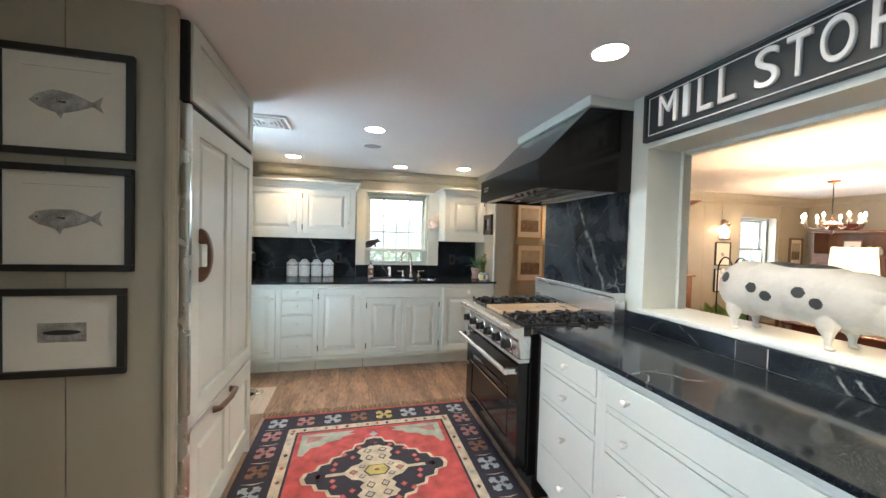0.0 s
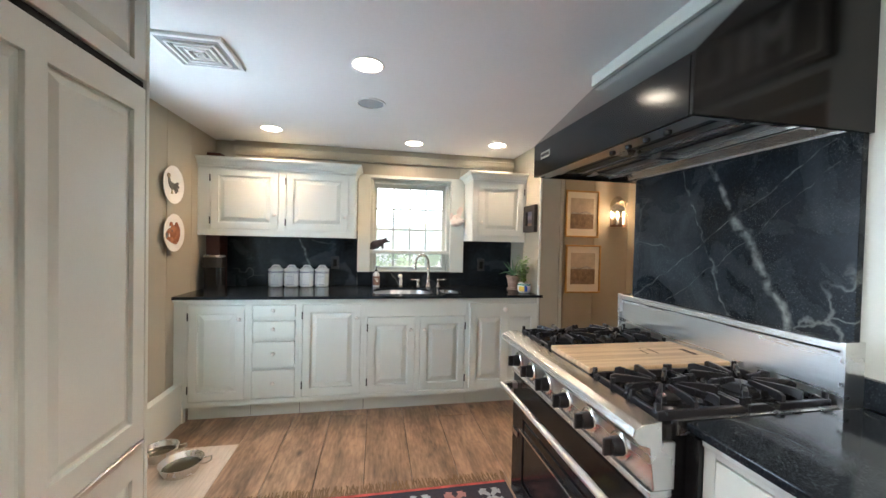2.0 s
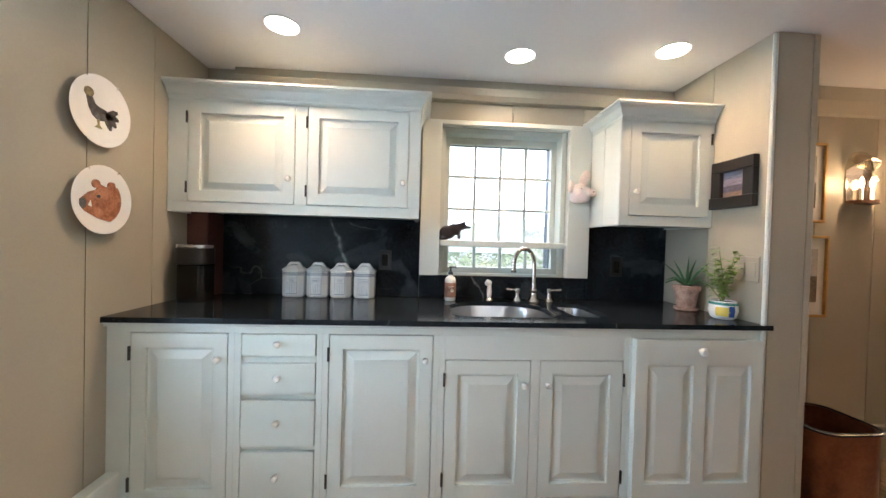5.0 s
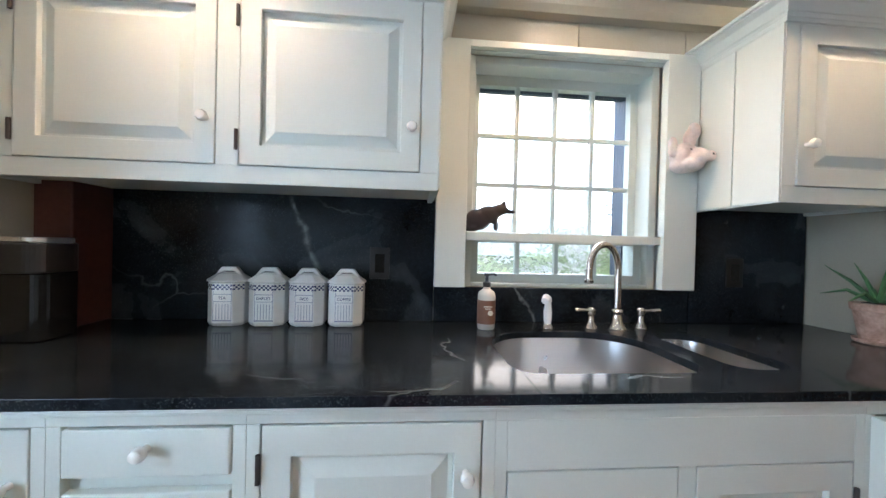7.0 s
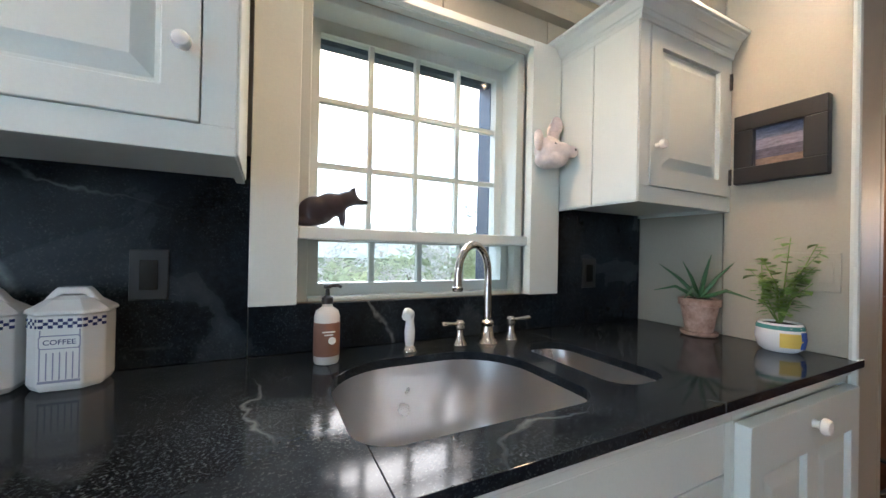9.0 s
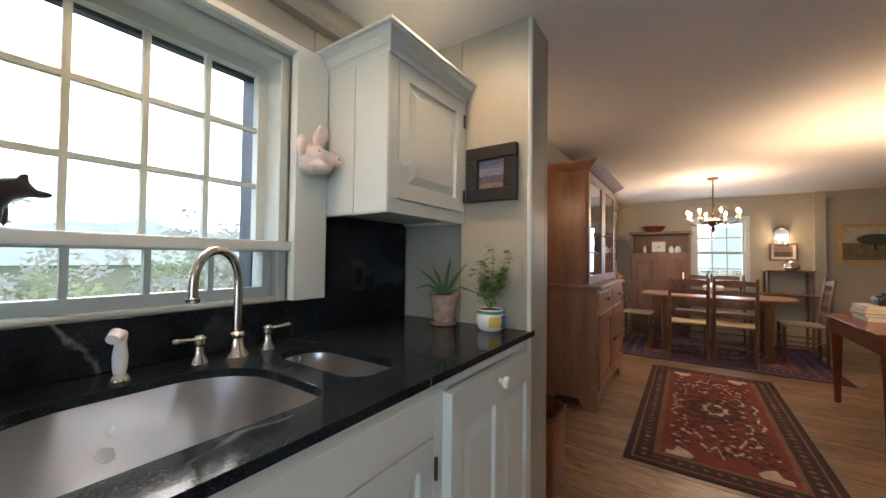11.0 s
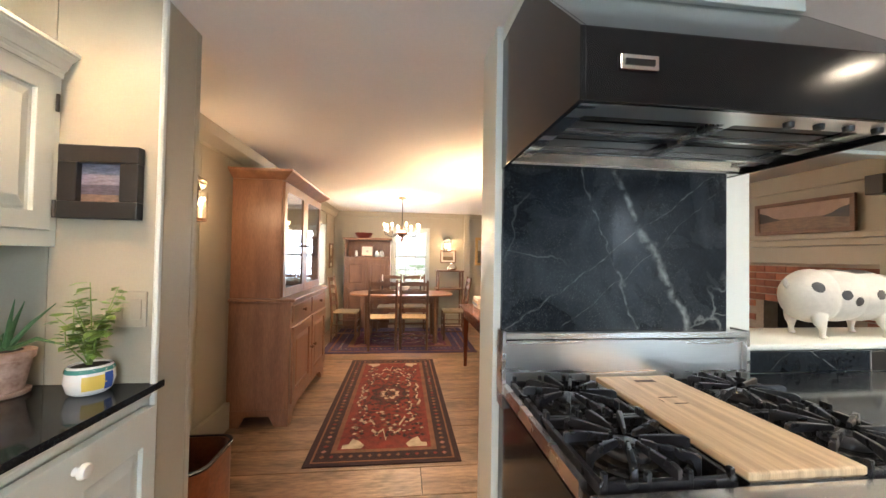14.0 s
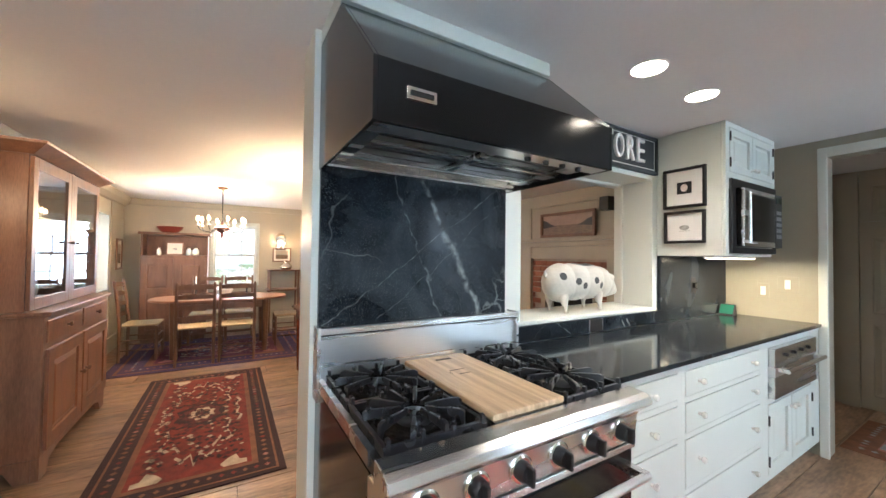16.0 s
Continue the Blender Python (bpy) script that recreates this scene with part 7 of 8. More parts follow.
for z, g in ((1.93, 0.0), (1.945, 0.02), (1.985, 0.075), (2.0, 0.08)):
    rings.append([bm.verts.new(p) for p in ((hx0 - g, hyb, z), (hx0 - g, uy - g, z), (hx1 + g, uy - g, z), (hx1 + g, hyb, z))])
for p, q in zip(rings, rings[1:]):
    for k in range(4):
        bm.faces.new((p[k], p[(k + 1) % 4], q[(k + 1) % 4], q[k]))
bm.faces.new(rings[0]), bm.faces.new(rings[-1])
part("cornice", bm, PINE, t, bevel=0.002)
part("centre_stile", boxes(((hx0 + hx1) / 2 - .02, (hx0 + hx1) / 2 + .02, uy, uy + .02, 1.0, 1.925)), PINE, t)
for i in range(2):
    x0 = hx0 + 0.012 + i * ((hx1 - hx0) / 2 + .01)
    x1 = x0 + (hx1 - hx0) / 2 - .035
    d = part("glazed_door", boxes((x0, x0 + .06, uy, uy + .02, 1.0, 1.92), (x1 - .06, x1, uy, uy + .02, 1.0, 1.92), (x0 + .06, x1 - .06, uy, uy + .02, 1.0, 1.07), (x0 + .06, x1 - .06, uy, uy + .02, 1.85, 1.92)), PINE, t, bevel=0.002)
    g = part("glass_pane", boxes((x0 + .06, x1 - .06, uy + .008, uy + .011, 1.07, 1.85)), GLASS, d)
    g.visible_shadow = False
    knob(d, (x1 - 0.025 if i == 0 else x0 + 0.025, uy, 1.42), (0, -1, 0), 0.012, OAK)
rd = random.Random(21)
first = None
for z in (1.0, 1.28, 1.58):
    for k in range(5):
        x = hx0 + 0.15 + k * 0.235 + rd.uniform(-.02, .02)
        if first is None:
            first = thing("stoneware_plate", (0, 0, 0), "pale plate standing upright in the dresser", "plate", "plates in the dresser")
            part("dish", lathe(bmesh.new(), [(0.05, 0.0), (0.06, -0.005), (0.095, -0.012), (0.097, -0.016), (0.06, -0.009), (0.004, -0.006)], (0, 0, 0.097), 28, "y"), WHITE, first, smooth=True)
            first.matrix_basis = pose(x, 6.9, z, -10, 0, 0)
        else:
            copy_thing(first, pose(x, 6.9, z, -10, 0, 0))

# ---- pictures and candle sconces on the dining wall ----
def landscape(t, w, h):
    z = -h / 2
    part("sky_field", boxes((-w * .38, w * .38, -0.0098, -0.0085, h * .0, h * .36)), material("pale_sky_wash", (0.50, 0.42, 0.32), 0.7, 0, 0.15, 12), t)
    part("land_field", boxes((-w * .38, w * .38, -0.0098, -0.0085, -h * .34, 0)), material("umber_land_wash", (0.22, 0.15, 0.09), 0.7, 0, 0.4, 22), t)
    part("tree_line", flat([(-w * .38, 0), (-w * .3, h * .05), (-w * .1, h * .02), (w * .1, h * .07), (w * .3, h * .03), (w * .38, 0)], -0.0104, -0.0099), INK, t)


framed("landscape_print", 0.37, 0.475, 0.016, pose(2.69, 6.9595, 1.66), GILT, "gilt-framed landscape print with a cream mount", landscape)
framed("landscape_print", 0.39, 0.49, 0.016, pose(2.715, 6.9595, 1.10), GILT, "gilt-framed marsh print with a cream mount", landscape)

TIN = plain("mirrored_tin", (0.65, 0.60, 0.52), 0.16, 1)
FLAME = plain("candle_bulb", (1, .9, .7), 0.4, 0, (1.0, 0.66, 0.32), 12)


def sconce(m, power):
    t = thing("wall_sconce", (0, 0, 0), "mirrored tin wall sconce with two lit candle bulbs", "wall lamp", "tin wall sconces")
    back = [(-.075, -.17), (.075, -.17), (.085, 0.0)] + [(.085 * math.cos(radians(a)), 0.02 + .13 * math.sin(radians(a))) for a in range(0, 181, 20)] + [(-.085, 0.0)]
    part("back_plate", flat(back, -0.008, -0.001), TIN, t)
    bm = bmesh.new()
    pts = [(.085 * math.cos(radians(a)), -.008 - .09 * math.sin(radians(a))) for a in range(0, 181, 15)]
    prism(bm, pts, -.17, -.15, "z")
    part("tray", bm, OAK, t)
    bm = bmesh.new()
    top = [(.09 * math.cos(radians(a)), -.006 - .085 * math.sin(radians(a))) for a in range(0, 181, 15)]
    lo, hi = [bm.verts.new((x, y, .02 + .13 * math.sqrt(max(0, 1 - (x / .091) ** 2)) * .55)) for x, y in top], [bm.verts.new((x, y * .15, .02 + .13 * math.sqrt(max(0, 1 - (x / .091) ** 2)))) for x, y in top]
    for k in range(len(lo) - 1):
        bm.faces.new((lo[k], lo[k + 1], hi[k + 1], hi[k]))
    hood_ob = part("reflector", bm, TIN, t, smooth=True)
    for x in (-.035, .035):
        part("candle", lathe(bmesh.new(), [(.009, -.15), (.009, -.075), (.003, -.074)], (x, -.05, 0), 12), WHITE, t, smooth=True)
        part("bulb", lathe(bmesh.new(), [(.004, -.074), (.012, -.055), (.010, -.035), (.002, -.012)], (x, -.05, 0), 12), FLAME, t, "lit candle bulb", smooth=True)
    gl = bmesh.new()
    pts = [(.088 * math.cos(radians(a)), -.008 - .095 * math.sin(radians(a))) for a in range(0, 181, 15)]
    for p, q in zip(pts, pts[1:]):
        v = [gl.verts.new((*r, z)) for r in (p, q) for z in (-.15, .02)]
        gl.faces.new((v[0], v[1], v[3], v[2]))
    g = part("glass_front", gl, GLASS, t, smooth=True)
    g.visible_shadow = False
    t.matrix_basis = m
    lamp("sconce_glow", "POINT", m @ Matrix.Translation((0, -.14, -.03)), power, WARM, 0.03)
    return t


sconce(pose(3.095, 6.959, 1.71), 3)
sconce(pose(5.98, 6.959, 1.66), 3)
sconce(pose(7.795, 4.754, 1.60, 0, 0, -90), 4)
framed("botanical_print", 0.30, 0.36, 0.016, pose(5.98, 6.9595, 1.27), BLACKF, "small botanical print in a dark frame", sketch)
framed("botanical_print", 0.30, 0.36, 0.016, pose(5.98, 6.9595, 0.86), BLACKF, "small botanical print in a dark frame", sketch)
framed("dark_print", 0.30, 0.45, 0.03, pose(7.52, 6.9595, 1.33), OAK, "dark wood framed picture near the room's corner", landscape)
framed("small_landscape", 0.31, 0.255, 0.02, pose(7.797, 4.733, 1.345, 0, 0, -90), OAK, "small framed landscape under the wall sconce", landscape)


def big_scene(t, w, h):
    part("sky_field", boxes((-w * .5, w * .5, -0.0098, -0.0085, h * .02, h * .5)), material("cream_sky_paint", (0.45, 0.40, 0.30), 0.6, 0, 0.2, 9), t)
    part("meadow_field", boxes((-w * .5, w * .5, -0.0098, -0.0085, -h * .5, h * .02)), material("olive_meadow_paint", (0.16, 0.13, 0.07), 0.6, 0, 0.35, 14), t)
    part("tree_crown", flat(ellipse(w * .02, h * .12, w * .30, h * .17, 16), -0.0104, -0.0099), material("dark_tree_paint", (0.05, 0.055, 0.03), 0.6, 0, 0.4, 40), t)
    part("tree_trunk", boxes((-w * .02, w * .02, -0.0104, -0.0099, -h * .2, 0)), BLACKF, t)


framed("tree_painting", 0.72, 0.56, 0.055, pose(7.797, 3.83, 1.46, 0, 0, -90), GILT, "large gilt-framed painting of a spreading tree", big_scene, depth=0.04)

# ---- dining furniture ----
table = thing("dining_table", (6.55, 5.63, 0.0065), "oval oak dining table with four square legs", "dining table")
bm = bmesh.new()
prism(bm, [(6.55 + .46 * math.copysign(abs(math.cos(a)) ** .75, math.cos(a)), 5.63 + .82 * math.copysign(abs(math.sin(a)) ** .8, math.sin(a))) for a in [2 * math.pi * k / 40 for k in range(40)]], 0.725, 0.752, "z")
part("tabletop", bm, PINE, table, bevel=0.005)
part("apron", boxes((6.22, 6.24, 5.10, 6.16, 0.62, 0.724), (6.86, 6.88, 5.10, 6.16, 0.62, 0.724), (6.24, 6.86, 5.10, 5.12, 0.62, 0.724), (6.24, 6.86, 6.14, 6.16, 0.62, 0.724)), OAK, table)
for x in (6.20, 6.84):
    for y in (5.08, 6.12):
        bm = bmesh.new()
        tube(bm, [(x + .03, y + .03, 0.0065), (x + .03, y + .03, 0.35), (x + .03, y + .03, 0.724)], [0.032, 0.042, 0.05], 8)
        part("leg", bm, OAK, table)

RUSH = material("woven_rush", (0.44, 0.34, 0.20), 0.8, 0, 0.2, 30, 160, 0.3)


def chair():
    """A ladder-back chair facing +x, its base at the origin."""
    t = thing("dining_chair", (0, 0, 0), "ladder-back wooden dining chair with a pale woven rush seat", "chair", "chairs round the dining table")
    part("seat", boxes((-.19, .19, -.20, .20, .43, .455)), RUSH, t, bevel=0.012)
    for y in (-.19, .19):
        part("front_leg", lathe(bmesh.new(), [(.014, 0), (.018, .1), (.02, .3), (.018, .43)], (.175, y * 1.03, 0), 12), OAK, t, smooth=True)
        part("back_post", tube(bmesh.new(), [(-.19, y, 0), (-.185, y, .44), (-.215, y, .75), (-.25, y, .98), (-.252, y, 1.0)], [.016, .02, .018, .016, .008], 10), OAK, t, smooth=True)
        for z in (.14, .26):
            part("stretcher", tube(bmesh.new(), [(-.185, y, z), (.175, y * 1.03, z)], .009, 8), OAK, t, smooth=True)
    for x, z in ((.175, .18), (.175, .30), (-.188, .20)):
        part("stretcher", tube(bmesh.new(), [(x, -.19, z), (x, .19, z)], .009, 8), OAK, t, smooth=True)
    for z in (.56, .69, .82, .935):
        bm = bmesh.new()
        xb = -.195 - (z - .5) * .11
        pts = []
        for k in range(9):
            f = k / 8
            y = -.185 + .37 * f
            pts.append((xb - .03 * math.sin(math.pi * f), y, .026 + .016 * math.sin(math.pi * f)))
        g = [[bm.verts.new((x + s, y, z + q)) for s in (-.005, .005) for q in (-.02, hgt)] for x, y, hgt in pts]
        for p, q in zip(g, g[1:]):
            for a, b in ((0, 1), (1, 3), (3, 2), (2, 0)):
                bm.faces.new((p[a], p[b], q[b], q[a]))
        bm.faces.new((g[0][0], g[0][1], g[0][3], g[0][2])), bm.faces.new((g[-1][0], g[-1][1], g[-1][3], g[-1][2]))
        part("back_slat", bm, OAK, t)
    return t


ch = chair()
ch.matrix_basis = pose(6.03, 5.905, 0.0068, 0, 0, 3)
for x, y, rz in ((6.05, 5.445, -3), (6.55, 6.50, -92), (6.62, 4.77, 88), (7.13, 5.85, 178), (7.13, 5.40, 183)):
    copy_thing(ch, pose(x, y, 0.0068, 0, 0, rz))

# table setting
for x, y, h in ((6.62, 5.95, .18), (6.62, 5.33, .16)):
    t = thing("candlestick", (x, y, .753), "dark turned candlestick with a white candle", "candlestick", "candlesticks on the dining table")
    part("stick", lathe(bmesh.new(), [(.04, 0), (.038, .008), (.012, .02), (.009, .08), (.014, .1), (.008, .11), (.014, h)], (x, y, .753), 14), BLACKF, t, smooth=True)
    part("candle", lathe(bmesh.new(), [(.010, h), (.009, h + .10), (.002, h + .104)], (x, y, .753), 12), WHITE, t, smooth=True)
t = thing("soup_tureen", (6.55, 5.62, .753), "white china tureen with a domed lid", "tureen")
part("tureen_bowl", lathe(bmesh.new(), [(.06, 0), (.055, .015), (.09, .05), (.115, .09), (.118, .10)], (6.55, 5.62, .753), 28), WHITE, t, smooth=True)
part("tureen_lid", lathe(bmesh.new(), [(.12, .101), (.10, .125), (.05, .15), (.015, .158), (.018, .172), (.004, .18)], (6.55, 5.62, .753), 28), WHITE, t, smooth=True)

# chandelier
cx, cy = 5.95, 5.647
t = thing("chandelier", (cx, cy, 2.199), "wooden and iron chandelier with eight lit candle bulbs", "chandelier")
part("canopy", lathe(bmesh.new(), [(.06, 2.199), (.055, 2.175), (.015, 2.165), (.006, 2.15)], (cx, cy, 0), 20), OAK, t, smooth=True)
part("rod", tube(bmesh.new(), [(cx, cy, 2.16), (cx, cy, 1.74)], .006, 8), IRON, t)
part("bowl", lathe(bmesh.new(), [(.012, 1.76), (.02, 1.72), (.09, 1.68), (.085, 1.655), (.05, 1.635), (.015, 1.61), (.02, 1.585), (.012, 1.56), (.003, 1.545)], (cx, cy, 0), 24), material("red_turned_wood", (0.14, 0.04, 0.025), 0.35, 0, 0.2), t, smooth=True)
for k in range(8):
    a = 2 * math.pi * (k + .3) / 8
    c, s = math.cos(a), math.sin(a)
    arm = part("arm", tube(bmesh.new(), [(cx + c * .07, cy + s * .07, 1.67), (cx + c * .15, cy + s * .15, 1.62), (cx + c * .24, cy + s * .24, 1.65), (cx + c * .26, cy + s * .26, 1.70)], .005, 8), IRON, t, smooth=True)
    part("candle_cup", lathe(bmesh.new(), [(.022, 1.70), (.024, 1.712), (.010, 1.714), (.010, 1.755), (.003, 1.756)], (cx + c * .26, cy + s * .26, 0), 12), WHITE, arm, smooth=True)
    part("bulb", lathe(bmesh.new(), [(.005, 1.756), (.017, 1.775), (.014, 1.795), (.003, 1.815)], (cx + c * .26, cy + s * .26, 0), 12), FLAME, arm, "lit candle bulb", smooth=True)
lamp("chandelier_glow", "POINT", pose(cx, cy, 1.72), 48, WARM, 0.2)

# tall cupboard at the end wall
CUP = material("dark_pine_cupboard", (0.17, 0.085, 0.05), 0.4, 0, 0.28, 4, 50, 0.06, stretch=(3, 3, .7))
t = thing("cupboard", (7.62, 6.28, 0), "tall brown wooden cupboard with an open shelf and panelled doors", "cupboard")
part("lower_case", boxes((7.46, 7.795, 5.86, 6.70, 0.06, 1.32)), CUP, t, bevel=0.004)
part("plinth", boxes((7.48, 7.79, 5.88, 6.68, 0.0, 0.06)), CUP, t)
part("shelf_side", boxes((7.46, 7.795, 5.86, 5.885, 1.321, 1.63)), CUP, t)
part("shelf_side", boxes((7.46, 7.795, 6.675, 6.70, 1.321, 1.63)), CUP, t)
part("shelf_back", boxes((7.77, 7.795, 5.886, 6.674, 1.321, 1.63)), CUP, t)
part("cupboard_top", boxes((7.43, 7.796, 5.83, 6.73, 1.631, 1.67)), CUP, t, bevel=0.005)
for y1 in (6.27, 6.68):
    bm = bmesh.new()
    panel(bm, (7.459, y1, 0.12), (0, -1, 0), (-1, 0, 0), 0.38, 1.15, 0.016, [(.06, .32, .08, .62), (.06, .32, .70, 1.07)], slope=.02)
    d = part("cupboard_door", bm, CUP, t, bevel=0.002)
framed("shelf_print", 0.22, 0.20, 0.015, pose(7.60, 6.30, 1.424, -8, 0, -90), PINE, "small pale framed picture leaning on the cupboard shelf", sketch)
for y, r in ((6.12, .04), (6.03, .05), (6.5, .03)):
    solo("small_jar", lathe(bmesh.new(), [(r * .7, 0), (r, .02), (r * .9, .08), (r * .5, .10), (r * .6, .115), (.003, .116)], (7.6, y, 1.321), 16), WHITE, "small pale jar on the cupboard shelf", "jar", "jars on the shelf", smooth=True)
solo("wooden_bowl", lathe(bmesh.new(), [(.10, 0), (.15, .05), (.17, .09), (.175, .095), (.165, .09), (.14, .04), (.004, .02)], (7.62, 6.37, 1.671), 28), material("red_lacquer_bowl", (0.18, 0.03, 0.02), 0.3, 0, 0.15), "red wooden bowl on top of the cupboard", "bowl", smooth=True)

# console table by the window
t = thing("console_table", (7.62, 4.72, 0), "slim dark wooden console table at the end wall", "side table")
part("tabletop", boxes((7.44, 7.79, 4.46, 4.98, 1.06, 1.085)), OAK, t, bevel=0.003)
part("lower_top", boxes((7.40, 7.79, 4.42, 5.0, 0.72, 0.742)), OAK, t, bevel=0.003)
for x in (7.46, 7.76):
    for y in (4.49, 4.95):
        part("leg", tube(bmesh.new(), [(x, y, 0), (x, y, .71), (x, y, 1.06)], [.014, .018, .018], 8), OAK, t)
solo("table_clock", lathe(bmesh.new(), [(.07, 0), (.10, .03), (.095, .07), (.05, .12), (.02, .14), (.025, .16), (.003, .17)], (7.6, 4.68, 1.0855), 20), TIN, "shiny domed metal dish on the console table", "dish", smooth=True)

# desk with a lamp
t = thing("writing_table", (4.6, 4.52, 0), "red-brown cherry table with tapered legs", "table")
part("tabletop", boxes((4.04, 5.2, 4.12, 4.91, 0.728, 0.75)), CHERRY, t, bevel=0.004)
part("apron", boxes((4.10, 5.14, 4.845, 4.865, 0.60, 0.727), (4.10, 5.14, 4.17, 4.19, 0.60, 0.727), (4.10, 4.12, 4.19, 4.845, 0.60, 0.727), (5.12, 5.14, 4.19, 4.845, 0.60, 0.727)), CHERRY, t, bevel=0.002)
for x in (4.12, 5.10):
    for y in (4.19, 4.835):
        bm = bmesh.new()
        rings = [[bm.verts.new((x + s * u, y + s * v, z)) for u, v in ((-1, -1), (1, -1), (1, 1), (-1, 1))] for z, s in ((0, .017), (.45, .026), (.599, .032))]
        for p, q in zip(rings, rings[1:]):
            for k in range(4):
                bm.faces.new((p[k], p[(k + 1) % 4], q[(k + 1) % 4], q[k]))
        bm.faces.new(rings[0]), bm.faces.new(rings[-1])
        part("leg", bm, CHERRY, t, bevel=0.003)
SHADE = plain("lit_linen_shade", (0.85, 0.72, 0.45), 0.8, 0, (1.0, 0.74, 0.36), 1.5)
t = thing("table_lamp", (4.3, 4.6, 0.751), "turned table lamp with a glowing linen drum shade", "table lamp")
part("lamp_base", lathe(bmesh.new(), [(.075, 0), (.07, .015), (.025, .03), (.045, .10), (.05, .16), (.02, .24), (.012, .30), (.012, .40)], (4.3, 4.6, .751), 24), BLACKF, t, smooth=True)
bm = bmesh.new()
rings = [[bm.verts.new((4.3 + r * math.cos(2 * math.pi * k / 32), 4.6 + r * math.sin(2 * math.pi * k / 32), z)) for k in range(32)] for r, z in ((.145, 1.115), (.125, 1.40), (.122, 1.40), (.142, 1.115))]
for p, q in zip(rings, rings[1:]):
    for k in range(32):
        bm.faces.new((p[k], p[(k + 1) % 32], q[(k + 1) % 32], q[k]))
part("shade", bm, SHADE, t, "glowing yellow linen shade", smooth=True)
lamp("table_lamp_up", "SPOT", pose(4.3, 4.6, 1.34, 180), 84, (1.0, 0.66, 0.36), 0.05, 152, 0.7)
lamp("table_lamp_down", "SPOT", pose(4.3, 4.6, 1.16), 9, (1.0, 0.66, 0.36), 0.05, 140, 0.5)
rb = random.Random(2)
z = 0.7505
for k, col in enumerate(((0.55, 0.52, 0.45), (0.22, 0.25, 0.28), (0.50, 0.40, 0.26), (0.62, 0.60, 0.55))):
    h = rb.uniform(.022, .034)
    t = thing("book", (4.9, 4.62, z), "large book lying in a stack on the table", "book", "stack of books")
    m = material("book_cover_tone", col, 0.6, 0, 0.1)
    w, d = rb.uniform(.26, .32), rb.uniform(.2, .25)
    part("cover", boxes((4.9 - w / 2, 4.9 + w / 2, 4.65 - d / 2, 4.65 + d / 2, z, z + .003), (4.9 - w / 2, 4.9 + w / 2, 4.65 - d / 2, 4.65 + d / 2, z + h - .003, z + h), (4.9 - w / 2, 4.9 + w / 2, 4.65 + d / 2 - .003, 4.65 + d / 2, z + .003, z + h - .003)), m, t)
    part("pages", boxes((4.9 - w / 2 + .006, 4.9 + w / 2 - .006, 4.65 - d / 2 + .006, 4.65 + d / 2 - .004, z + .0032, z + h - .0032)), PAPER, t)
    z += h + .0004
t = thing("lidded_box", (4.88, 4.63, z), "small dark metal casket on the books", "box")
part("casket", boxes((4.80, 4.96, 4.58, 4.68, z + .001, z + .06)), IRON, t, bevel=0.008)
part("casket_lid", lathe(bmesh.new(), [(.06, 0), (.05, .018), (.012, .024), (.014, .036), (.003, .038)], (4.88, 4.63, z + .0605), 16), IRON, t, smooth=True)
solo("drinking_glass", lathe(bmesh.new(), [(.03, 0), (.034, .1), (.032, .1), (.028, .006), (.003, .005)], (4.45, 4.70, .7505), 16), GLASS, "clear drinking glass on the table", "glass", smooth=True)

t = thing("trellis_plant", (2.78, 4.40, 0), "green potted plant on an iron stand with a wire hoop trellis", "potted plant")
part("stand_top", lathe(bmesh.new(), [(.12, .66), (.13, .668), (.13, .68), (.12, .684)], (2.78, 4.40, 0), 20), IRON, t, smooth=True)
for k in range(3):
    a = 2.1 * k + .4
    part("stand_leg", tube(bmesh.new(), [(2.78 + .17 * math.cos(a), 4.40 + .17 * math.sin(a), 0.004), (2.78 + .09 * math.cos(a), 4.40 + .09 * math.sin(a), .4), (2.78 + .10 * math.cos(a), 4.40 + .10 * math.sin(a), .665)], .009, 8), IRON, t, smooth=True)
part("pot", lathe(bmesh.new(), [(.07, .684), (.095, .80), (.10, .82), (.09, .82), (.08, .79)], (2.78, 4.40, 0), 22), TERRA, t, smooth=True)
for y, dx in ((4.33, -.01), (4.45, .02)):
    part("wire_hoop", tube(bmesh.new(), [(2.78 + dx, y + .05, .80), (2.78 + dx, y + .05, 1.16)] + [(2.78 + dx, y + .05 * math.cos(radians(a)), 1.2 + .11 * math.sin(radians(a))) for a in range(15, 166, 15)] + [(2.78 + dx, y - .05, 1.16), (2.78 + dx, y - .05, .80)], .0045, 7), IRON, t, smooth=True)
rt = random.Random(77)
for k in range(16):
    a, up = rt.uniform(0, 6.28), rt.uniform(.06, .2)
    p = Vector((2.78 + .06 * math.cos(a), 4.40 + .06 * math.sin(a), .82))
    q = p + Vector((.11 * math.cos(a), .11 * math.sin(a), up))
    w = Vector((-math.sin(a), math.cos(a), 0)) * .045
    bm = bmesh.new()
    rows_ = [[bm.verts.new(v) for v in (c - w * f, c + Vector((0, 0, -.008)), c + w * f)] for c, f in ((p, .15), (p.lerp(q, .35), .9), (p.lerp(q, .7), 1.0), (q, .1))]
    for g, h in zip(rows_, rows_[1:]):
        for i in range(2):
            bm.faces.new((g[i], g[i + 1], h[i + 1], h[i]))
    part("leaf", bm, LEAF, t, smooth=True)

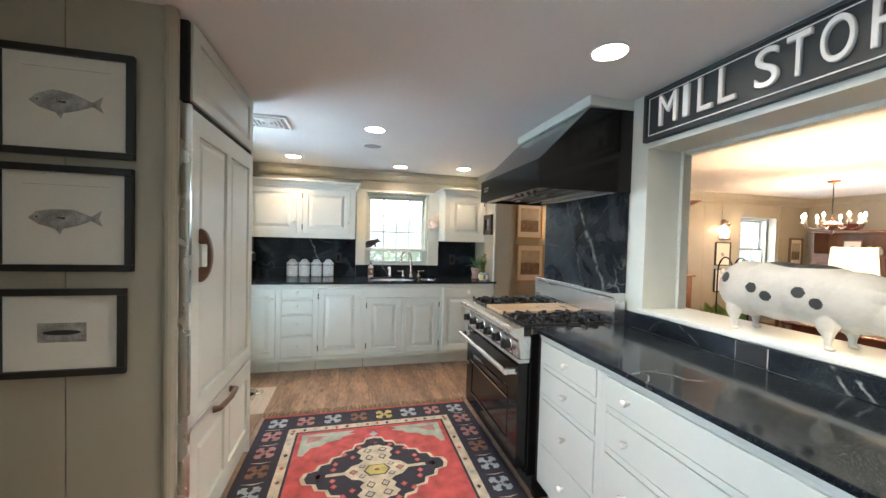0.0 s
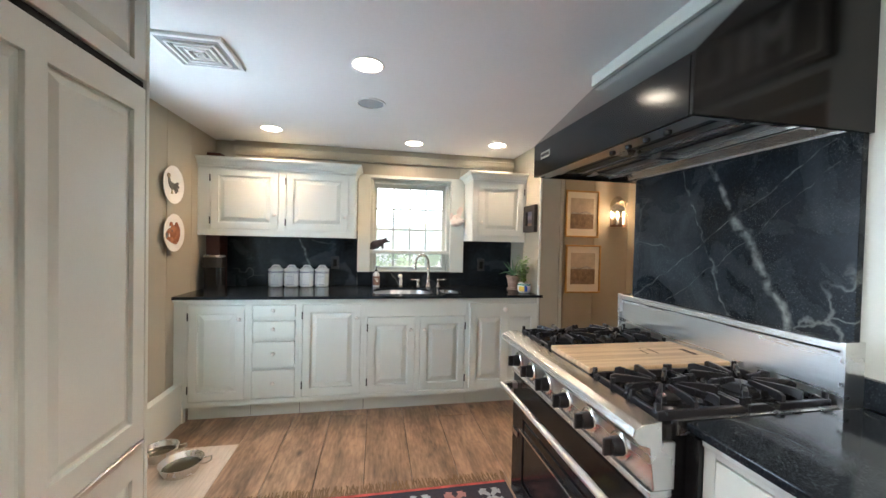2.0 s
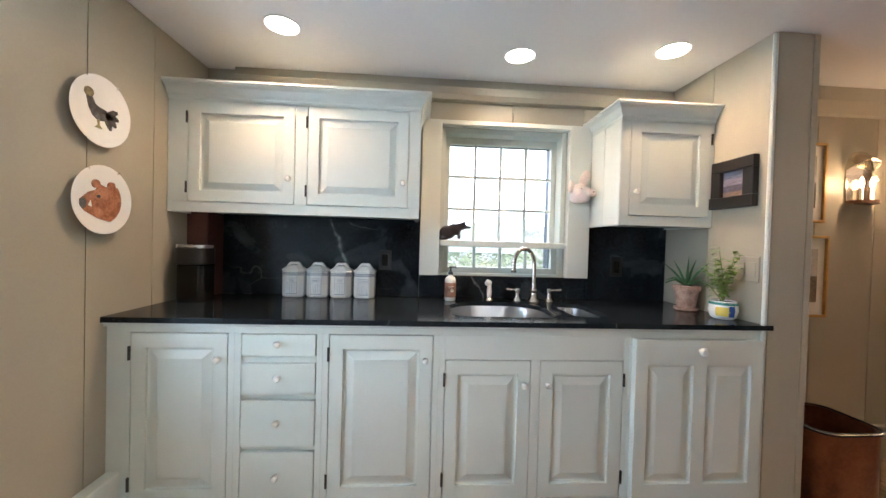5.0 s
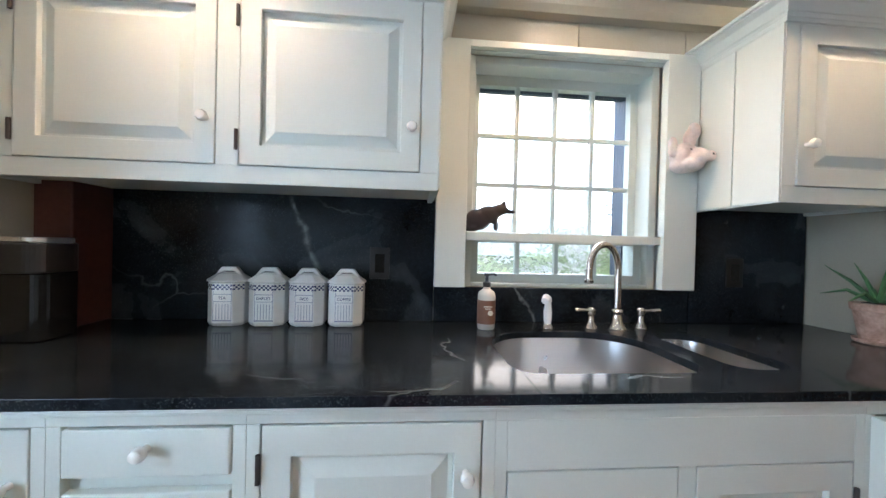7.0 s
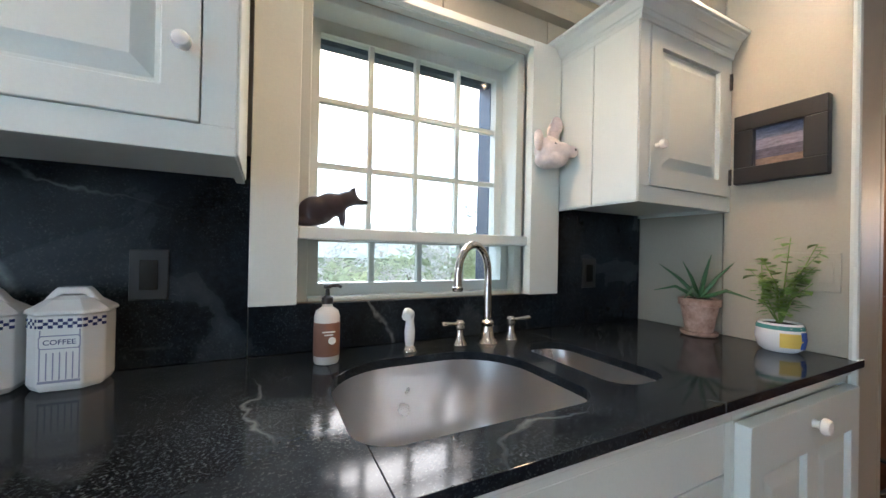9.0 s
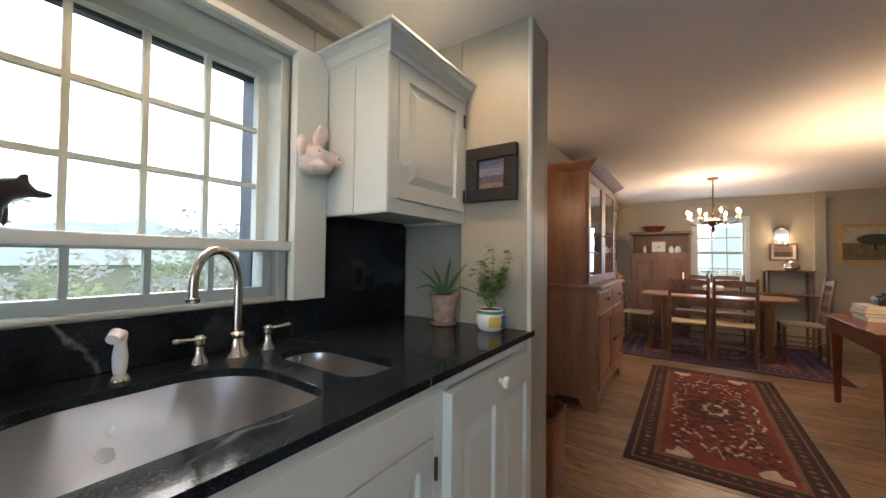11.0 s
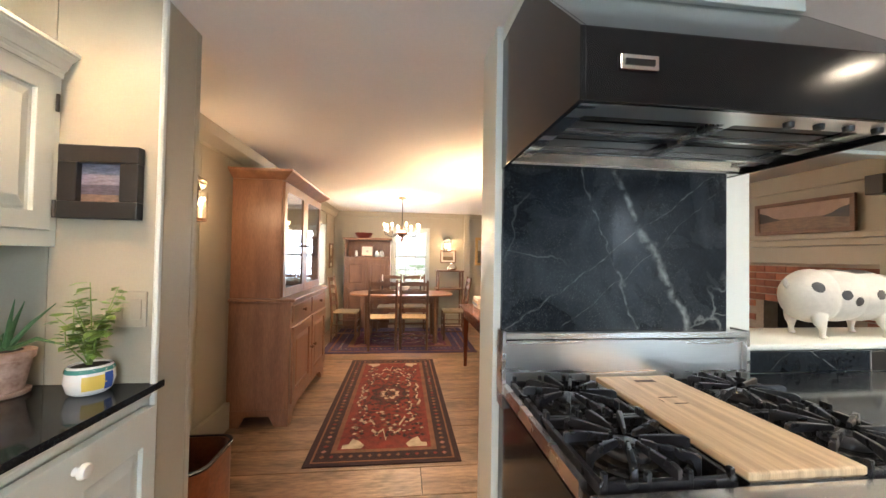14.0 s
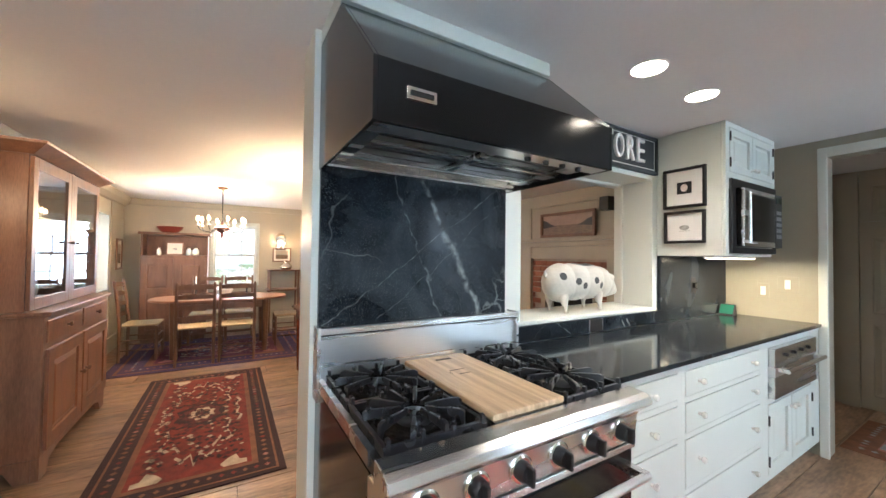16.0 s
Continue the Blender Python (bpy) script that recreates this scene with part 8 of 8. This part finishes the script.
# ---- hearth seen through the pass-through ----
BRICKM = material("old_red_brick", (0.30, 0.12, 0.075), 0.85, 0, 0.3, 9, 70, 0.3, per_object=0.3)
MORT = material("grey_mortar", (0.34, 0.29, 0.24), 0.95, 0, 0.15, 20, 120, 0.2)
hearth = tagged(finish(boxes((3.1, 4.27, 1.702, 1.715, 0.0, 1.339), (3.1, 3.32, 1.716, 1.885, 0.0, 1.339), (4.05, 4.27, 1.716, 1.885, 0.0, 1.339), (3.32, 4.05, 1.716, 1.885, 0.98, 1.339)), "brick_fireplace", MORT), "red brick fireplace surround with a dark firebox", "fireplace")
part("firebox", boxes((3.322, 4.048, 1.717, 1.722, 0.0, 0.978)), material("sooty_firebox", (0.015, 0.012, 0.01), 0.95), hearth)
bw, bh = 0.195, 0.062
brick_me = None
z, row = 0.005, 0
while z + bh < 1.335:
    x = 3.105 - (0.1 if row % 2 else 0)
    while x < 4.26:
        a, b = max(x, 3.102), min(x + bw, 4.268)
        if b - a > 0.03 and not (z + bh * .5 < 0.98 and b > 3.325 and a < 4.045):
            ob = None
            if abs((b - a) - bw) < 1e-4:
                if brick_me is None:
                    ob = finish(boxes((0, bw, 0, 0.012, 0, bh)), "brick", BRICKM)
                    brick_me = ob.data
                else:
                    ob = new("brick", brick_me)
            else:
                ob = finish(boxes((0, b - a, 0, 0.012, 0, bh)), "brick", BRICKM)
            ob.matrix_basis = pose(a, 1.8855 + 0.002 * rb.random(), z)
            ob.parent = hearth
        x += bw + 0.01
    z += bh + 0.011
    row += 1
structure("trim_mantel", boxes((2.95, 4.42, 1.9, 2.02, 1.56, 1.605), (2.98, 4.39, 1.9, 1.97, 1.50, 1.559), (3.0, 3.098, 1.902, 1.94, 0, 1.499), (4.272, 4.37, 1.902, 1.94, 0, 1.499), (3.098, 4.272, 1.902, 1.93, 1.34, 1.499)), WALLP, "cream painted mantel shelf and surround", 0.004)
structure("trim_overmantel", boxes((3.0, 3.08, 1.902, 1.925, 1.607, 2.18), (4.29, 4.37, 1.902, 1.925, 1.607, 2.18), (3.08, 4.29, 1.902, 1.925, 2.03, 2.18)), WALLP, "painted panelling over the mantel", 0.003)


def marsh(t, w, h):
    part("sky_field", boxes((-w * .5, w * .5, -0.0098, -0.0085, -h * .02, h * .5)), material("rosy_sky_paint", (0.42, 0.30, 0.24), 0.6, 0, 0.15, 9), t)
    part("water_field", boxes((-w * .5, w * .5, -0.0098, -0.0085, -h * .5, -h * .02)), material("brown_marsh_paint", (0.22, 0.15, 0.11), 0.6, 0, 0.3, 14, stretch=(1, 1, 4)), t)
    for s in (-1, 1):
        part("bank_trees", flat([(s * w * .5, -h * .15), (s * w * .5, h * .3), (s * w * .4, h * .2), (s * w * .32, h * .05), (s * w * .22, -h * .05)], -0.0104, -0.0099), BLACKF, t)


framed("marsh_painting", 0.84, 0.315, 0.035, pose(3.66, 1.9255, 1.775, 0, 0, 180), OAK, "long wooden-framed marsh painting over the mantel", marsh, depth=0.03)
t = thing("wall_speaker", (3.08, 1.96, 1.98), "small black speaker on a wall bracket", "speaker")
part("case", boxes((2.99, 3.10, 1.96, 2.07, 1.88, 2.03)), BLACKF, t, bevel=0.006)
part("bracket", boxes((3.03, 3.06, 1.926, 1.959, 1.93, 1.98)), BLACKF, t)

# ---- outdoors ----
LAWN = material("summer_lawn", (0.09, 0.14, 0.04), 0.9, 0, 0.3, 0.6, 8, 0.3)
structure("ground", lathe(bmesh.new(), [(600, -0.6), (600, -0.35), (0.5, -0.35)], n=48), LAWN, "green lawn reaching to the horizon")
# leaf colour bleached well past real foliage, so the glare of daylight is painted in
FOL = material("overexposed_pale_leaves", (0.46, 0.58, 0.36), 0.6, 0, 0.3, 2.0, 30, 0.0, hue=(0.70, 0.78, 0.56))
tr = FOL.node_tree.nodes.new("ShaderNodeBsdfTranslucent")
mx = FOL.node_tree.nodes.new("ShaderNodeMixShader")
pb = FOL.node_tree.nodes["Principled BSDF"]
FOL.node_tree.links.new(pb.inputs["Base Color"].links[0].from_socket, tr.inputs[0])
FOL.node_tree.links.new(pb.outputs[0], mx.inputs[1]), FOL.node_tree.links.new(tr.outputs[0], mx.inputs[2])
FOL.node_tree.links.new(mx.outputs[0], FOL.node_tree.nodes["Material Output"].inputs[0])
PETAL = material("white_petals", (0.84, 0.85, 0.80), 0.7, 0, 0.08, 6)
BARK = material("grey_bark", (0.10, 0.075, 0.055), 0.9, 0, 0.3, 10, 60, 0.4)


def leaf_cloud(name_r, centres, n, size, mat=None):
    bm = bmesh.new()
    r = random.Random(name_r)
    verts, faces = [], []
    for cx, cy, cz, R in centres:
        for _ in range(n):
            d = Vector((r.gauss(0, 1), r.gauss(0, 1), r.gauss(0, 1))).normalized() * R * (r.random() ** 0.4)
            p = Vector((cx, cy, cz)) + Vector((d.x, d.y, d.z * 0.8))
            if p.z < -0.33:
                continue
            u = Vector((r.gauss(0, 1), r.gauss(0, 1), r.gauss(0, .6))).normalized()
            w = u.orthogonal().normalized()
            s = size * r.uniform(.6, 1.3)
            k = len(verts)
            verts += [p - u * s, p + w * s * .45, p + u * s, p - w * s * .45]
            faces.append((k, k + 1, k + 2, k + 3))
    me = bpy.data.meshes.new("leaves")
    me.from_pydata([tuple(v) for v in verts], [], faces)
    me.materials.append(mat or FOL)
    bm.free()
    return me


def shrub(x, y, w, h, seed, label="leafy white-flowering garden shrub outside the window", category="shrub", size=0.05, n=420):
    r = random.Random(seed)
    t = thing(category, (x, y, -0.35), label, category, "garden shrubs" if category == "shrub" else "garden trees")
    if category == "tree":
        bm = bmesh.new()
        tube(bm, [(x, y, -.36), (x + .1, y, h * .3), (x, y + .1, h * .75)], [.22, .16, .05], 10)
        for k in range(6):
            a, z = r.uniform(0, 6.28), h * r.uniform(.25, .6)
            tube(bm, [(x, y, z), (x + math.cos(a) * w * .4, y + math.sin(a) * w * .4, z + h * .15), (x + math.cos(a) * w * .75, y + math.sin(a) * w * .75, z + h * .28)], [.08, .05, .015], 7)
        part("trunk", bm, BARK, t, smooth=True)
        cs = [(x + r.gauss(0, w * .45), y + r.gauss(0, w * .45), h * r.uniform(.35, 1.0), w * r.uniform(.25, .45)) for _ in range(16)]
    else:
        for k in range(4):
            part("stem", tube(bmesh.new(), [(x + r.uniform(-.1, .1), y, -.36), (x + r.uniform(-.3, .3) * w, y + r.uniform(-.2, .2), h * .7)], [.02, .006], 6), BARK, t)
        cs = [(x + r.gauss(0, w * .35), y + r.gauss(0, w * .25), r.uniform(.0, h), w * r.uniform(.18, .32)) for _ in range(12)]
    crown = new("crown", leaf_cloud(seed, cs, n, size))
    crown.parent = t
    crown.matrix_parent_inverse = t.matrix_basis.inverted()
    crown["kind"] = "stuff"
    if category == "shrub":
        fl = [(x + r.gauss(0, w * .4), y - w * .25 + r.gauss(0, w * .22), r.uniform(.0, h + .25), .10) for _ in range(80)]
        blooms = new("flowers", leaf_cloud(seed + 500, fl, 40, 0.028, PETAL))
        blooms.parent = t
        blooms.matrix_parent_inverse = t.matrix_basis.inverted()
        blooms["kind"] = "stuff"
    return t


# Emission for the distant rings: outdoor glare painted as colour, lighting the windows too.
def backdrop_glow(name, color, power):
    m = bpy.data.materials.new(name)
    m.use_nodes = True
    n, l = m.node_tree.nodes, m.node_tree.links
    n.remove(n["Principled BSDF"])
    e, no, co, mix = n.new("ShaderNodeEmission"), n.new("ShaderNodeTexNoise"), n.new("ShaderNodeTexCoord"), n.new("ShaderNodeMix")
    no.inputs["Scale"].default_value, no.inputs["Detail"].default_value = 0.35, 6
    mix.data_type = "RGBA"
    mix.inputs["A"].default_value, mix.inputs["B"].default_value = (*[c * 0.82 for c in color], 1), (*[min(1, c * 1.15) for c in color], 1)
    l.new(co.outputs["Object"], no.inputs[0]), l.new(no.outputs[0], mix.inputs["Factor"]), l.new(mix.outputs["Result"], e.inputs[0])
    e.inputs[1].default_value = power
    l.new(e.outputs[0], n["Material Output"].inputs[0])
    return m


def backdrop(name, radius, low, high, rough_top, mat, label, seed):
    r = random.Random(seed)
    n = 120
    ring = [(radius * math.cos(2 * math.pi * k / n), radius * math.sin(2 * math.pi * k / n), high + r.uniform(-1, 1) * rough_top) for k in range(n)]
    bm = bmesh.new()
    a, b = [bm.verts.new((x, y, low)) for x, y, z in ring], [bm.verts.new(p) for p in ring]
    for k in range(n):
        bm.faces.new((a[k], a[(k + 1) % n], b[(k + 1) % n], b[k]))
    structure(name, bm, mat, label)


# two rings that glow: overexposed sky, and woods with the glare in their colour
backdrop("backdrop_sky_glow", 80, -0.4, 24, 0, backdrop_glow("white_sky_glow", (0.84, 0.93, 1.0), 4.5), "glowing white ring in place of the overexposed sky", 1)
backdrop("backdrop_woods", 70, -0.4, 5.0, 1.5, backdrop_glow("glowing_pale_woods", (0.70, 0.85, 0.78), 1.2), "pale woods beyond the garden, glowing with painted-in glare", 2)
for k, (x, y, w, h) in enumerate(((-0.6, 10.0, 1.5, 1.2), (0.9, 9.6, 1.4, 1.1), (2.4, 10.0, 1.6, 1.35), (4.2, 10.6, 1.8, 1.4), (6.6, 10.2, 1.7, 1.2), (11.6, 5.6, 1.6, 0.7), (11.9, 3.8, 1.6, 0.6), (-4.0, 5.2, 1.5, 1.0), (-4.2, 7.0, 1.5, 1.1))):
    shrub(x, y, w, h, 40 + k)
for k, (x, y, w, h) in enumerate(((-16.0, 40.0, 3.4, 3.0), (-18.0, 7.0, 3.2, 4.2))):
    shrub(x, y, w, h, 80 + k, "broad leafy tree beyond the garden", "tree", 0.14, 300)

# ---- ceiling fixtures ----
down = None
# the last, at (0.2, 1.2), is an unseen extra that brightens the hall doors
for x, y in ((-0.183, 6.627), (0.943, 6.757), (1.657, 6.622), (0.578, 5.42), (0.73, 3.68), (1.485, 3.97), (1.49, 3.48), (0.2, 1.2)):
    if down is None:
        down = thing("downlight", (0, 0, 0), "round recessed ceiling downlight with a white trim, lit", "ceiling light", "recessed downlights")
        part("trim_ring", lathe(bmesh.new(), [(0.080, 0.0), (0.079, -0.004), (0.072, -0.005), (0.069, -0.001)], n=28), WHITEP, down, smooth=True)
        part("lens", lathe(bmesh.new(), [(0.069, -0.0015), (0.035, -0.004), (0.005, -0.005)], n=28), LAMPG, down, "glowing warm lens", smooth=True)
        down.matrix_basis = pose(x, y, H - 0.001)
    else:
        copy_thing(down, pose(x, y, H - 0.001))
    lamp("downlight_glow", "SPOT", pose(x, y, H - 0.02), (21 if y > 6 else 9) if y > 5 else (40 if x < 1 else 20) if y > 2 else 16, (1.0, 0.62, 0.32) if y > 6 else (1.0, 0.84, 0.66) if y > 5 else (1.0, 0.88, 0.76) if y > 2 else (1.0, 0.74, 0.46), 0.05, 150 if y > 6 else 124, 0.95)

# ---- floor planks ----
floor_ob = bpy.data.objects["floor"]
rng_p = random.Random(5)
plank_mesh = {}
x, col = -2.38, 0
while x < 7.98:
    w = 0.27
    y = 0.32 - (col * 1.37) % 2.0
    while y < 7.05:
        y1 = min(y + 2.6, 7.055)
        y0 = max(y, 0.32)
        key = (round(y1 - y0, 3))
        if key > 0.05:
            if key not in plank_mesh:
                bm = boxes((0.002, w - 0.002, 0.0015, key - 0.0015, -0.022, 0.0))
                bmesh.ops.bevel(bm, geom=[e for e in bm.edges if all(v.co.z > -0.001 for v in e.verts)], offset=0.0025, segments=1, affect="EDGES")
                ob = finish(bm, "plank", FLOORW)
                plank_mesh[key] = ob.data
            else:
                ob = new("plank", plank_mesh[key])
            ob.matrix_basis = pose(x, y0, -0.0005 - 0.001 * rng_p.random())
            ob.parent = floor_ob
        y += 2.6
    x += w
    col += 1
